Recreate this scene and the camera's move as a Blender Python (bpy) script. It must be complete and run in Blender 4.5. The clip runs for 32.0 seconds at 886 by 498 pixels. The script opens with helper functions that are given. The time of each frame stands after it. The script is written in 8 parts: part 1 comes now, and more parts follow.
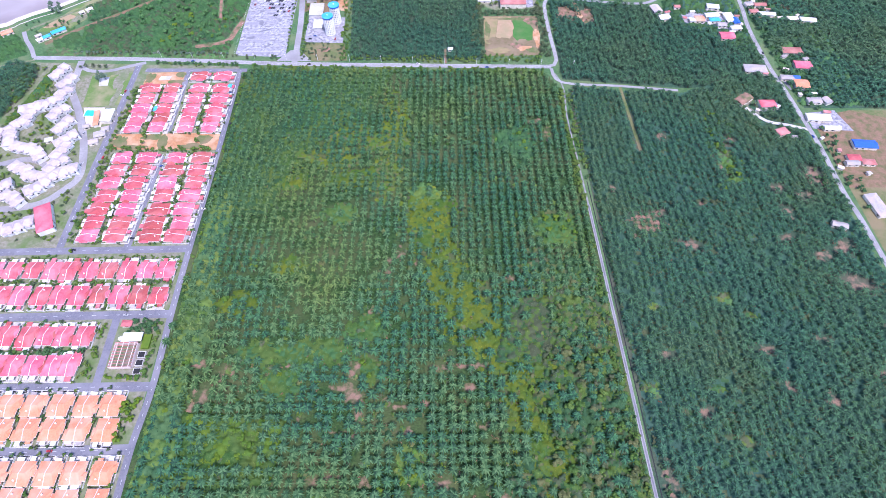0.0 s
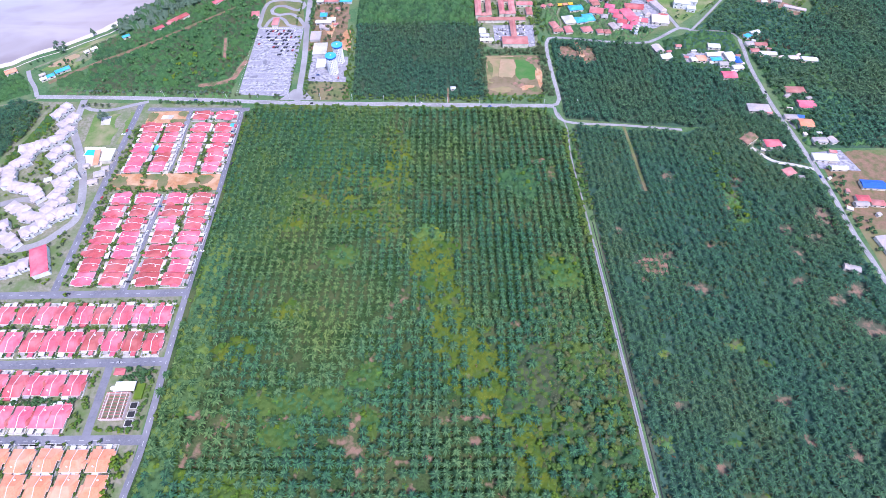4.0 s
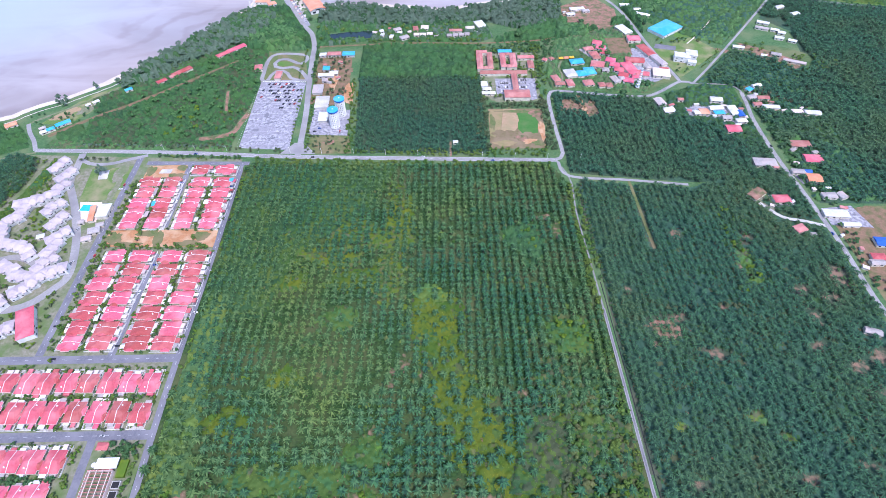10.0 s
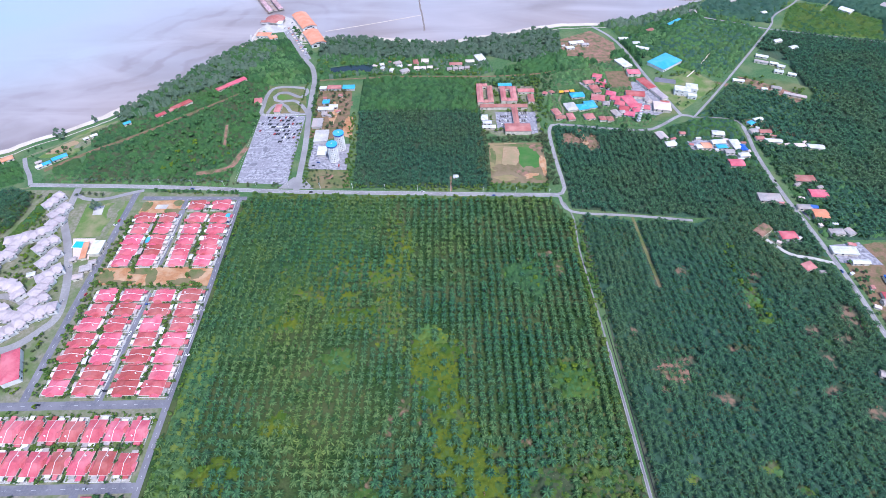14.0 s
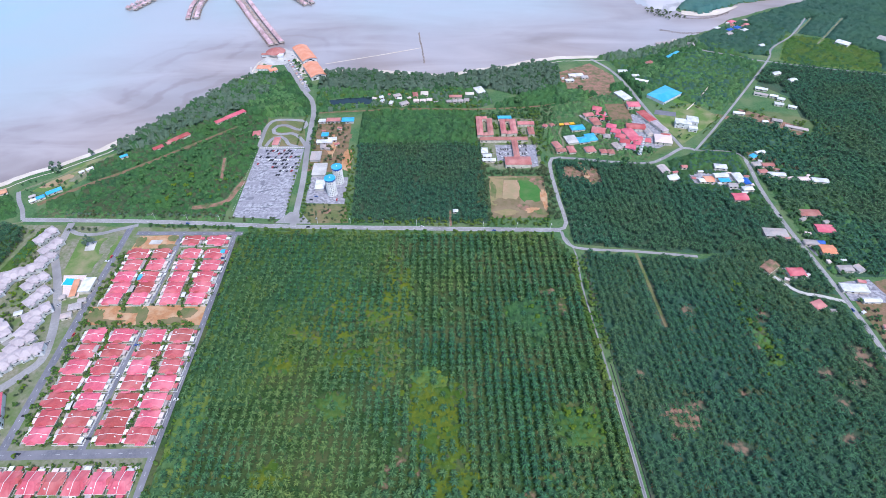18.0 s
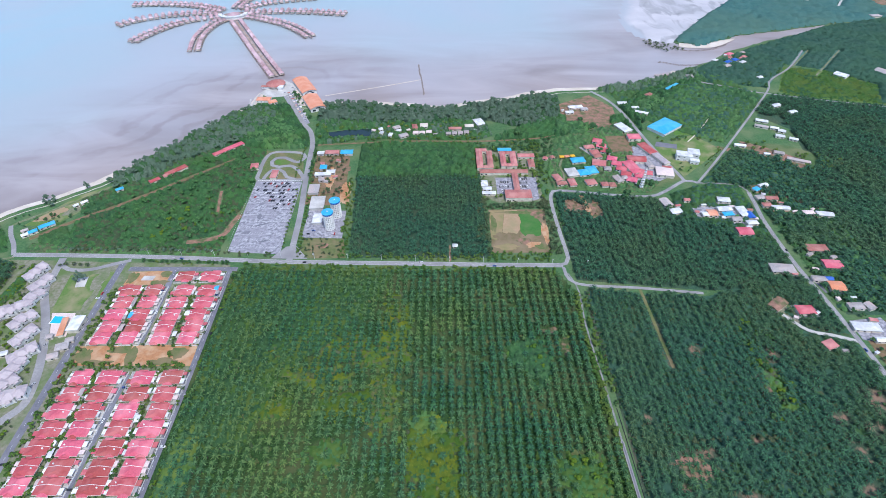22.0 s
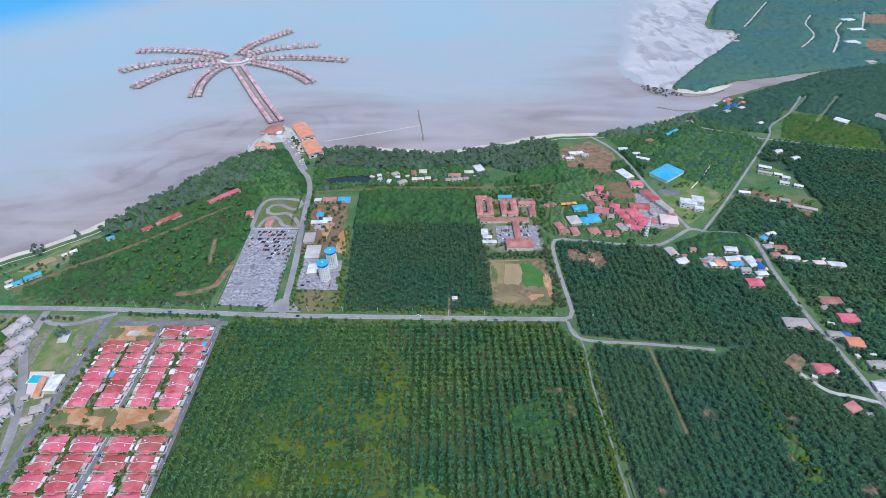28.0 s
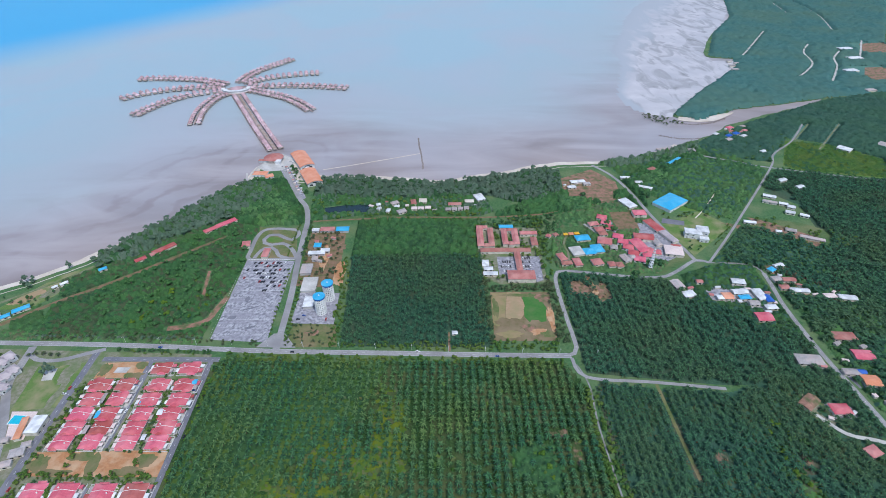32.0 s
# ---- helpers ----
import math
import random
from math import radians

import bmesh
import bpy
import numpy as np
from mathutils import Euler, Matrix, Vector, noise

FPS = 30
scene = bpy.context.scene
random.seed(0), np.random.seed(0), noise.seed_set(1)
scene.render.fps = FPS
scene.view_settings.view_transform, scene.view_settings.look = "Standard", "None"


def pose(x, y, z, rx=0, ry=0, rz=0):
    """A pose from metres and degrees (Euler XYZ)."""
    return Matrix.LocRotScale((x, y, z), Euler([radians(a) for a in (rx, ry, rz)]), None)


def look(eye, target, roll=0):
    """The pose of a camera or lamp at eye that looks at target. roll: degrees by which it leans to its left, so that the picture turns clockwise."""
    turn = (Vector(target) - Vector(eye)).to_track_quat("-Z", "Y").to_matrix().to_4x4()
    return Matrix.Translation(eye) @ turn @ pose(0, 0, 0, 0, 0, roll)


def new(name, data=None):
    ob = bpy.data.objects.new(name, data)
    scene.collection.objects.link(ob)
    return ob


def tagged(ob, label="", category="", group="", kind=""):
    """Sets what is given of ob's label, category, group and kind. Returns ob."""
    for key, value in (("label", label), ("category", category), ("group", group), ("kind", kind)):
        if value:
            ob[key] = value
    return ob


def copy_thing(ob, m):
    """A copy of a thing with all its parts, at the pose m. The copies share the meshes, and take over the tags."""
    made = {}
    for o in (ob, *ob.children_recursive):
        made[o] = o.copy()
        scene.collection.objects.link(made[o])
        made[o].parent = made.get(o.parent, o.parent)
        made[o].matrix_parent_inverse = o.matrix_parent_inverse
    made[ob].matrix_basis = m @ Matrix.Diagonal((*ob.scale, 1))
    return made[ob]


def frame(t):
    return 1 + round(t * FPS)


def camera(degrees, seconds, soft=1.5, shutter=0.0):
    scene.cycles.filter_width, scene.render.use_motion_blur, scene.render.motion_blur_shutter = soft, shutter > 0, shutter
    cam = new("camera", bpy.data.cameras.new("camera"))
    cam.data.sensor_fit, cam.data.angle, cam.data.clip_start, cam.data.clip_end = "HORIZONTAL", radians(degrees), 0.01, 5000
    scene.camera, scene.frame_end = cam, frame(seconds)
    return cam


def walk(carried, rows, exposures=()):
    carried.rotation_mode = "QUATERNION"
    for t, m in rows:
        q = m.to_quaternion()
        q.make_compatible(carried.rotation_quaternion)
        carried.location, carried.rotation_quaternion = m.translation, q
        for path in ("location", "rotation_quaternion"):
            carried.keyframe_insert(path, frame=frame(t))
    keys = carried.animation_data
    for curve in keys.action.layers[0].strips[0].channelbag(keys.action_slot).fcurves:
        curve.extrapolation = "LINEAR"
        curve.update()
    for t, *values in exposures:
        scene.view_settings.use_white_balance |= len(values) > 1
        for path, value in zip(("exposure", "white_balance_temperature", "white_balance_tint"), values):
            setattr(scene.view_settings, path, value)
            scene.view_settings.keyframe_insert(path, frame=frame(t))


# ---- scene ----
cam = camera(80.9, 32.0, 0.4)
ROWS = [
    (0, 0.055, 0.006, 399.956, 0.171, -57.016, -0.389),
    (2, -1.41, 9.528, 400.168, 0.201, -55.545, -0.402),
    (4, -2.702, 18.874, 400.097, 0.215, -54.129, -0.403),
    (6, -3.809, 28.125, 400.142, 0.216, -52.76, -0.396),
    (8, -4.671, 37.384, 400.333, 0.209, -51.424, -0.384),
    (10, -5.24, 46.707, 400.559, 0.194, -50.109, -0.369),
    (12, -5.509, 56.089, 400.713, 0.174, -48.801, -0.351),
    (14, -5.521, 65.472, 400.757, 0.152, -47.49, -0.335),
    (16, -5.347, 74.767, 400.723, 0.13, -46.168, -0.319),
    (18, -5.066, 83.902, 400.688, 0.11, -44.833, -0.306),
    (20, -4.735, 92.847, 400.722, 0.094, -43.487, -0.297),
    (22, -4.376, 101.645, 400.84, 0.084, -42.134, -0.291),
    (24, -3.966, 110.412, 400.978, 0.081, -40.785, -0.289),
    (26, -3.458, 119.3, 401.002, 0.088, -39.448, -0.29),
    (28, -2.833, 128.428, 400.78, 0.106, -38.133, -0.294),
    (30, -2.191, 137.748, 400.334, 0.135, -36.847, -0.3),
    (32, -1.888, 146.851, 400.091, 0.178, -35.588, -0.307),
]
walk(cam, [(t, pose(x, y, z, 90 + pitch, 0, yaw) @ pose(0, 0, 0, 0, 0, roll)) for t, x, y, z, yaw, pitch, roll in ROWS],
     [(0, 1.37, 5780, 29), (6, 1.26, 5780, 26), (13, 1.06, 5800, 19), (19, 0.86, 5950, 13), (26, 0.63, 6000, 9), (32, 0.46, 6050, 8)])

# ---- world, sun ----
world = bpy.data.worlds.new("world")
scene.world = world
world.use_nodes = True
wn = world.node_tree
sky = wn.nodes.new("ShaderNodeTexSky")
sky.sky_type = "NISHITA"
sky.sun_disc = False
sky.sun_elevation, sky.sun_rotation = radians(62), radians(150)
sky.air_density, sky.dust_density, sky.ozone_density = 1.0, 1.0, 2.0
wn.links.new(sky.outputs[0], wn.nodes["Background"].inputs[0])
wn.nodes["Background"].inputs[1].default_value = 0.125
sun = new("sun", bpy.data.lights.new("sun", "SUN"))
sun.data.energy, sun.data.angle, sun.data.color = 1.95, radians(10), (1.0, 0.955, 0.90)
sun.matrix_world = look((0, 0, 900), (math.sin(radians(150)) * -478, math.cos(radians(150)) * -478, 0))


# ---- materials ----
def material(name, a, b=None, scale=1.0, rough=0.8, c=None, big=0.05, spread=0.35, bump=0.0, island=0.0, object_random=0.0, metal=0.0, spec=0.3, detail=4.0, glow_through=0.0):
    """Two colours mixed by fine noise, and a third by broad noise, in metres."""
    m = bpy.data.materials.new(name)
    m.use_nodes = True
    n, l = m.node_tree.nodes, m.node_tree.links
    bsdf = n["Principled BSDF"]
    bsdf.inputs["Roughness"].default_value = rough
    bsdf.inputs["Metallic"].default_value = metal
    bsdf.inputs["Specular IOR Level"].default_value = spec
    geo = n.new("ShaderNodeNewGeometry")

    def noise_of(s, det, low, high):
        t = n.new("ShaderNodeTexNoise")
        t.inputs["Scale"].default_value, t.inputs["Detail"].default_value = s, det
        l.new(geo.outputs["Position"], t.inputs["Vector"])
        r = n.new("ShaderNodeMapRange")
        r.inputs["From Min"].default_value, r.inputs["From Max"].default_value = low, high
        l.new(t.outputs["Fac"], r.inputs["Value"])
        return r.outputs[0], t.outputs["Fac"]

    def mixed(f, x, y):
        k = n.new("ShaderNodeMix")
        k.data_type = "RGBA"
        for sock, v in ((k.inputs["Factor"], f), (k.inputs["A"], x), (k.inputs["B"], y)):
            if isinstance(v, (int, float)):
                sock.default_value = v
            elif isinstance(v, tuple):
                sock.default_value = (*v, 1)
            else:
                l.new(v, sock)
        return k.outputs["Result"]

    fine, raw = noise_of(scale, detail, 0.5 - spread / 2, 0.5 + spread / 2)
    col = mixed(fine, a, b or tuple(x * 0.75 for x in a))
    if c:
        broad, _ = noise_of(big, 3.0, 0.42, 0.66)
        col = mixed(broad, col, c)
    for amount, node, out in ((island, geo, "Random Per Island"), (object_random, None, "Random")):
        if amount:
            node = node or n.new("ShaderNodeObjectInfo")
            hsv = n.new("ShaderNodeHueSaturation")
            v = n.new("ShaderNodeMapRange")
            v.inputs["To Min"].default_value, v.inputs["To Max"].default_value = 1 - amount, 1 + amount
            l.new(node.outputs[out], v.inputs["Value"])
            l.new(v.outputs[0], hsv.inputs["Value"])
            h = n.new("ShaderNodeMapRange")
            h.inputs["To Min"].default_value, h.inputs["To Max"].default_value = 0.5 + amount * 0.05, 0.5 - amount * 0.05
            l.new(node.outputs[out], h.inputs["Value"])
            l.new(h.outputs[0], hsv.inputs["Hue"])
            l.new(col, hsv.inputs["Color"])
            col = hsv.outputs[0]
    l.new(col, bsdf.inputs["Base Color"])
    if bump:
        k = n.new("ShaderNodeBump")
        k.inputs["Distance"].default_value = bump
        l.new(raw, k.inputs["Height"])
        l.new(k.outputs[0], bsdf.inputs["Normal"])
    if glow_through:  # leaves let light through
        tr = n.new("ShaderNodeBsdfTranslucent")
        l.new(col, tr.inputs["Color"])
        ms = n.new("ShaderNodeMixShader")
        ms.inputs[0].default_value = glow_through
        l.new(bsdf.outputs[0], ms.inputs[1])
        l.new(tr.outputs[0], ms.inputs[2])
        l.new(ms.outputs[0], n["Material Output"].inputs["Surface"])
    return m


M_UNDER = material("undergrowth", (0.04, 0.10, 0.035), (0.085, 0.155, 0.05), 0.4, 0.95, (0.15, 0.17, 0.075), 0.03, bump=0.6, detail=10)
M_FOREST = material("forest_floor", (0.045, 0.115, 0.045), (0.09, 0.175, 0.065), 0.35, 0.95, (0.13, 0.18, 0.08), 0.03, bump=1.0, detail=9)
M_GRASS = material("green_grass", (0.07, 0.17, 0.03), (0.10, 0.20, 0.035), 0.4, 0.95, (0.14, 0.17, 0.06), 0.05, bump=0.3)
M_LAWN = material("lawn", (0.09, 0.17, 0.04), (0.13, 0.20, 0.055), 0.5, 0.95, (0.26, 0.24, 0.13), 0.05, bump=0.2, detail=8)
M_SOIL = material("bare_soil", (0.26, 0.16, 0.10), (0.19, 0.12, 0.075), 0.5, 0.95, (0.12, 0.12, 0.05), 0.15, bump=0.3)
M_ORANGE = material("orange_earth", (0.46, 0.23, 0.11), (0.36, 0.17, 0.08), 0.35, 0.95, (0.5, 0.33, 0.2), 0.1, bump=0.3)
M_PINKSOIL = material("pale_red_soil", (0.34, 0.19, 0.14), (0.24, 0.13, 0.09), 0.4, 0.95, (0.10, 0.12, 0.05), 0.12, bump=0.3)
M_SAND = material("beach_sand", (0.60, 0.52, 0.44), (0.52, 0.44, 0.36), 0.3, 0.95, (0.66, 0.59, 0.52), 0.04, bump=0.15)
M_ASPHALT = material("asphalt", (0.135, 0.135, 0.16), (0.18, 0.18, 0.205), 0.6, 0.85, (0.22, 0.215, 0.24), 0.05)
M_ROADPALE = material("pale_asphalt", (0.27, 0.26, 0.265), (0.34, 0.33, 0.325), 0.5, 0.85, (0.23, 0.22, 0.225), 0.04)
M_PAVING = material("car_park_asphalt", (0.17, 0.165, 0.19), (0.42, 0.41, 0.44), 0.28, 0.85, (0.26, 0.25, 0.28), 0.06, detail=10, spread=0.22)
M_CONCRETE = material("concrete", (0.48, 0.46, 0.43), (0.38, 0.36, 0.34), 0.5, 0.85, (0.55, 0.53, 0.5), 0.08)
M_LINE = material("road_paint", (0.66, 0.66, 0.65), (0.42, 0.42, 0.43), 0.9, 0.7)
M_WALL = material("cream_render", (0.74, 0.68, 0.56), (0.66, 0.6, 0.5), 0.4, 0.8, (0.55, 0.5, 0.42), 0.2, object_random=0.12)
M_WHITE = material("white_paint", (0.80, 0.79, 0.77), (0.70, 0.69, 0.67), 0.4, 0.7, (0.6, 0.59, 0.57), 0.15)
M_RED = material("red_roof_tiles", (0.50, 0.10, 0.12), (0.42, 0.08, 0.095), 0.8, 0.75, (0.56, 0.17, 0.18), 0.09, bump=0.05, object_random=0.26)
M_ORANGETILE = material("orange_roof_tiles", (0.64, 0.26, 0.14), (0.56, 0.21, 0.11), 0.8, 0.75, (0.66, 0.33, 0.21), 0.09, bump=0.05, object_random=0.1)
M_RIDGE = material("ridge_caps", (0.72, 0.60, 0.56), (0.62, 0.48, 0.45), 0.8, 0.75)
M_LILAC = material("pale_grey_roof_tiles", (0.45, 0.385, 0.395), (0.37, 0.315, 0.33), 0.6, 0.75, (0.50, 0.43, 0.43), 0.1, bump=0.05, object_random=0.06)
M_GREYROOF = material("weathered_roof_sheet", (0.40, 0.37, 0.36), (0.30, 0.27, 0.26), 0.5, 0.6, (0.45, 0.36, 0.33), 0.1, object_random=0.15)
M_WHITEROOF = material("white_roof_sheet", (0.74, 0.74, 0.74), (0.64, 0.64, 0.65), 0.4, 0.5, (0.5, 0.5, 0.5), 0.15, object_random=0.08)
M_BLUEROOF = material("blue_roof_sheet", (0.05, 0.38, 0.62), (0.04, 0.32, 0.55), 0.4, 0.45, (0.10, 0.42, 0.62), 0.1)
M_DEEPBLUE = material("deep_blue_roof_sheet", (0.03, 0.12, 0.45), (0.025, 0.10, 0.38), 0.4, 0.45)
M_BROWNROOF = material("brown_red_roof_tiles", (0.42, 0.155, 0.135), (0.34, 0.12, 0.105), 0.6, 0.75, (0.47, 0.22, 0.19), 0.08, bump=0.05, object_random=0.18)
M_VILLAROOF = material("pink_brown_thatch", (0.50, 0.33, 0.345), (0.40, 0.26, 0.275), 0.6, 0.8, (0.58, 0.43, 0.45), 0.05, object_random=0.2)
M_HALLROOF = material("terracotta_sheet", (0.66, 0.27, 0.16), (0.60, 0.23, 0.13), 0.3, 0.7, (0.68, 0.33, 0.22), 0.08)
M_GLASS = material("dark_glass", (0.02, 0.03, 0.04), (0.03, 0.04, 0.05), 0.5, 0.15, spec=0.5)
M_TIMBER = material("timber_deck", (0.36, 0.27, 0.23), (0.26, 0.19, 0.155), 0.8, 0.85, (0.44, 0.36, 0.33), 0.1)
M_DARK = material("dark_void", (0.02, 0.02, 0.022), (0.03, 0.03, 0.03), 1.0, 0.9)
M_TRUNK = material("bark", (0.13, 0.10, 0.075), (0.08, 0.06, 0.045), 2.0, 0.95, bump=0.05)
M_PALM = material("palm_fronds", (0.04, 0.12, 0.055), (0.075, 0.175, 0.08), 0.25, 0.6, (0.115, 0.185, 0.05), 0.011, island=0.55, spec=0.1, glow_through=0.25)
M_PALMDEEP = material("blue_green_palm_fronds", (0.034, 0.112, 0.058), (0.062, 0.16, 0.08), 0.25, 0.6, (0.085, 0.165, 0.055), 0.012, island=0.55, spec=0.1, glow_through=0.25)
M_PALMDARK = material("dark_palm_fronds", (0.036, 0.105, 0.062), (0.060, 0.145, 0.084), 0.25, 0.6, (0.066, 0.13, 0.06), 0.01, island=0.55, spec=0.1, glow_through=0.25)
M_LEAF = material("leaves", (0.06, 0.145, 0.032), (0.125, 0.22, 0.05), 0.22, 0.7, (0.14, 0.205, 0.045), 0.03, island=0.28, spec=0.15, glow_through=0.3)
# Blue share raised: some distant haze sits in this leaf colour.
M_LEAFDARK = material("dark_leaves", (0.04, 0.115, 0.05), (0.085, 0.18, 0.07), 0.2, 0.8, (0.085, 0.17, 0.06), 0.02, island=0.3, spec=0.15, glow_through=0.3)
M_LEAFLIME = material("lime_leaves", (0.13, 0.23, 0.025), (0.18, 0.26, 0.03), 0.3, 0.7, (0.10, 0.21, 0.035), 0.03, island=0.15, spec=0.15, glow_through=0.35)
# Casuarina grey-green, made paler to carry some distant haze.
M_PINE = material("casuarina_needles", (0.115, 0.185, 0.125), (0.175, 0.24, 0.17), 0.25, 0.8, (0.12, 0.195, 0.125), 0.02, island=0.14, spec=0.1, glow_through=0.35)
M_WOODS = material("woodland_leaves", (0.058, 0.16, 0.058), (0.112, 0.235, 0.085), 0.2, 0.8, (0.095, 0.215, 0.065), 0.02, island=0.28, spec=0.15, glow_through=0.3)
# Blue-green of far leaves and mangrove puts distant haze into the base colours.
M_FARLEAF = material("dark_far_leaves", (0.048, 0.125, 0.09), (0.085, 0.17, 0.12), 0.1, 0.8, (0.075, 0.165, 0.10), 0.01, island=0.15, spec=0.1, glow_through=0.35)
M_HAZEMANGROVE = material("haze_tinted_mangrove_leaves", (0.075, 0.20, 0.185), (0.11, 0.24, 0.215), 0.1, 0.8, (0.12, 0.23, 0.18), 0.006, island=0.1, spec=0.1, glow_through=0.35)
M_SCRUB = material("scrub_leaves", (0.075, 0.13, 0.06), (0.12, 0.165, 0.085), 0.25, 0.8, (0.13, 0.15, 0.075), 0.03, island=0.28, spec=0.15, glow_through=0.35)
M_WEEDS = material("grassy_weeds", (0.13, 0.19, 0.016), (0.205, 0.235, 0.02), 0.4, 0.8, (0.085, 0.17, 0.02), 0.05, island=0.3, glow_through=0.3)
M_OLIVELEAF = material("olive_leaves", (0.13, 0.155, 0.06), (0.19, 0.20, 0.08), 0.3, 0.8, (0.11, 0.16, 0.05), 0.04, island=0.2, spec=0.15, glow_through=0.3)
M_DEAD = material("dry_fronds", (0.22, 0.15, 0.08), (0.17, 0.11, 0.06), 0.5, 0.8, island=0.3)
M_POND = material("pond_water", (0.015, 0.03, 0.035), (0.02, 0.04, 0.04), 0.05, 0.08, spec=0.5)
M_POOL = material("pool_water", (0.03, 0.42, 0.55), (0.04, 0.48, 0.6), 0.4, 0.1, spec=0.5)
M_TYRE = material("rubber", (0.02, 0.02, 0.02), (0.03, 0.03, 0.03), 3.0, 0.9)
M_YELLOW = material("yellow_paint", (0.75, 0.42, 0.03), (0.65, 0.35, 0.03), 0.5, 0.6)
M_DRY = material("dry_grass", (0.21, 0.15, 0.09), (0.15, 0.13, 0.06), 0.25, 0.95, (0.24, 0.18, 0.11), 0.05, bump=0.2)
M_ESTATE = material("estate_ground", (0.27, 0.245, 0.195), (0.15, 0.165, 0.09), 0.3, 0.95, (0.11, 0.165, 0.055), 0.05, bump=0.2, detail=8)
M_TAN = material("tan_dry_grass", (0.40, 0.27, 0.17), (0.33, 0.23, 0.13), 0.25, 0.95, (0.30, 0.24, 0.13), 0.06, bump=0.1, detail=8)
M_OLIVE = material("olive_dry_grass", (0.26, 0.22, 0.10), (0.20, 0.19, 0.08), 0.25, 0.95, (0.30, 0.22, 0.12), 0.06, bump=0.1, detail=8)
M_PITCH = material("pitch_grass", (0.045, 0.15, 0.03), (0.06, 0.17, 0.035), 0.3, 0.95, (0.09, 0.17, 0.05), 0.06, bump=0.1, detail=8)
M_LANE = material("weathered_lane_concrete", (0.20, 0.20, 0.21), (0.30, 0.30, 0.30), 0.5, 0.9, (0.15, 0.16, 0.12), 0.08, detail=8)
# Shade under palms put into a dark teal, lifted slightly for haze.
M_PALMFLOOR = material("painted_shade_palm_floor", (0.026, 0.072, 0.042), (0.055, 0.115, 0.068), 0.4, 0.95, (0.06, 0.09, 0.05), 0.03, bump=0.8, detail=8)
M_ROUGH = material("rough_waste_grass", (0.085, 0.135, 0.04), (0.15, 0.16, 0.065), 0.35, 0.95, (0.21, 0.17, 0.09), 0.05, bump=0.5, detail=9)
# Teal floor tone holds the same painted haze as the mangrove.
M_HAZEFLOOR = material("haze_tinted_mangrove_floor", (0.05, 0.145, 0.13), (0.09, 0.20, 0.165), 0.06, 0.95, (0.11, 0.21, 0.14), 0.008, bump=0.5, detail=8)
M_ROCK = material("brown_rock", (0.24, 0.20, 0.18), (0.34, 0.29, 0.26), 0.6, 0.9, bump=0.3)
CAR_PAINTS = [material("car_paint_" + n, c, c, 1.0, 0.3, spec=0.5) for n, c in (("white", (0.75, 0.75, 0.75)), ("silver", (0.4, 0.4, 0.42)), ("black", (0.02, 0.02, 0.025)), ("red", (0.4, 0.03, 0.03)), ("blue", (0.04, 0.09, 0.3)))]


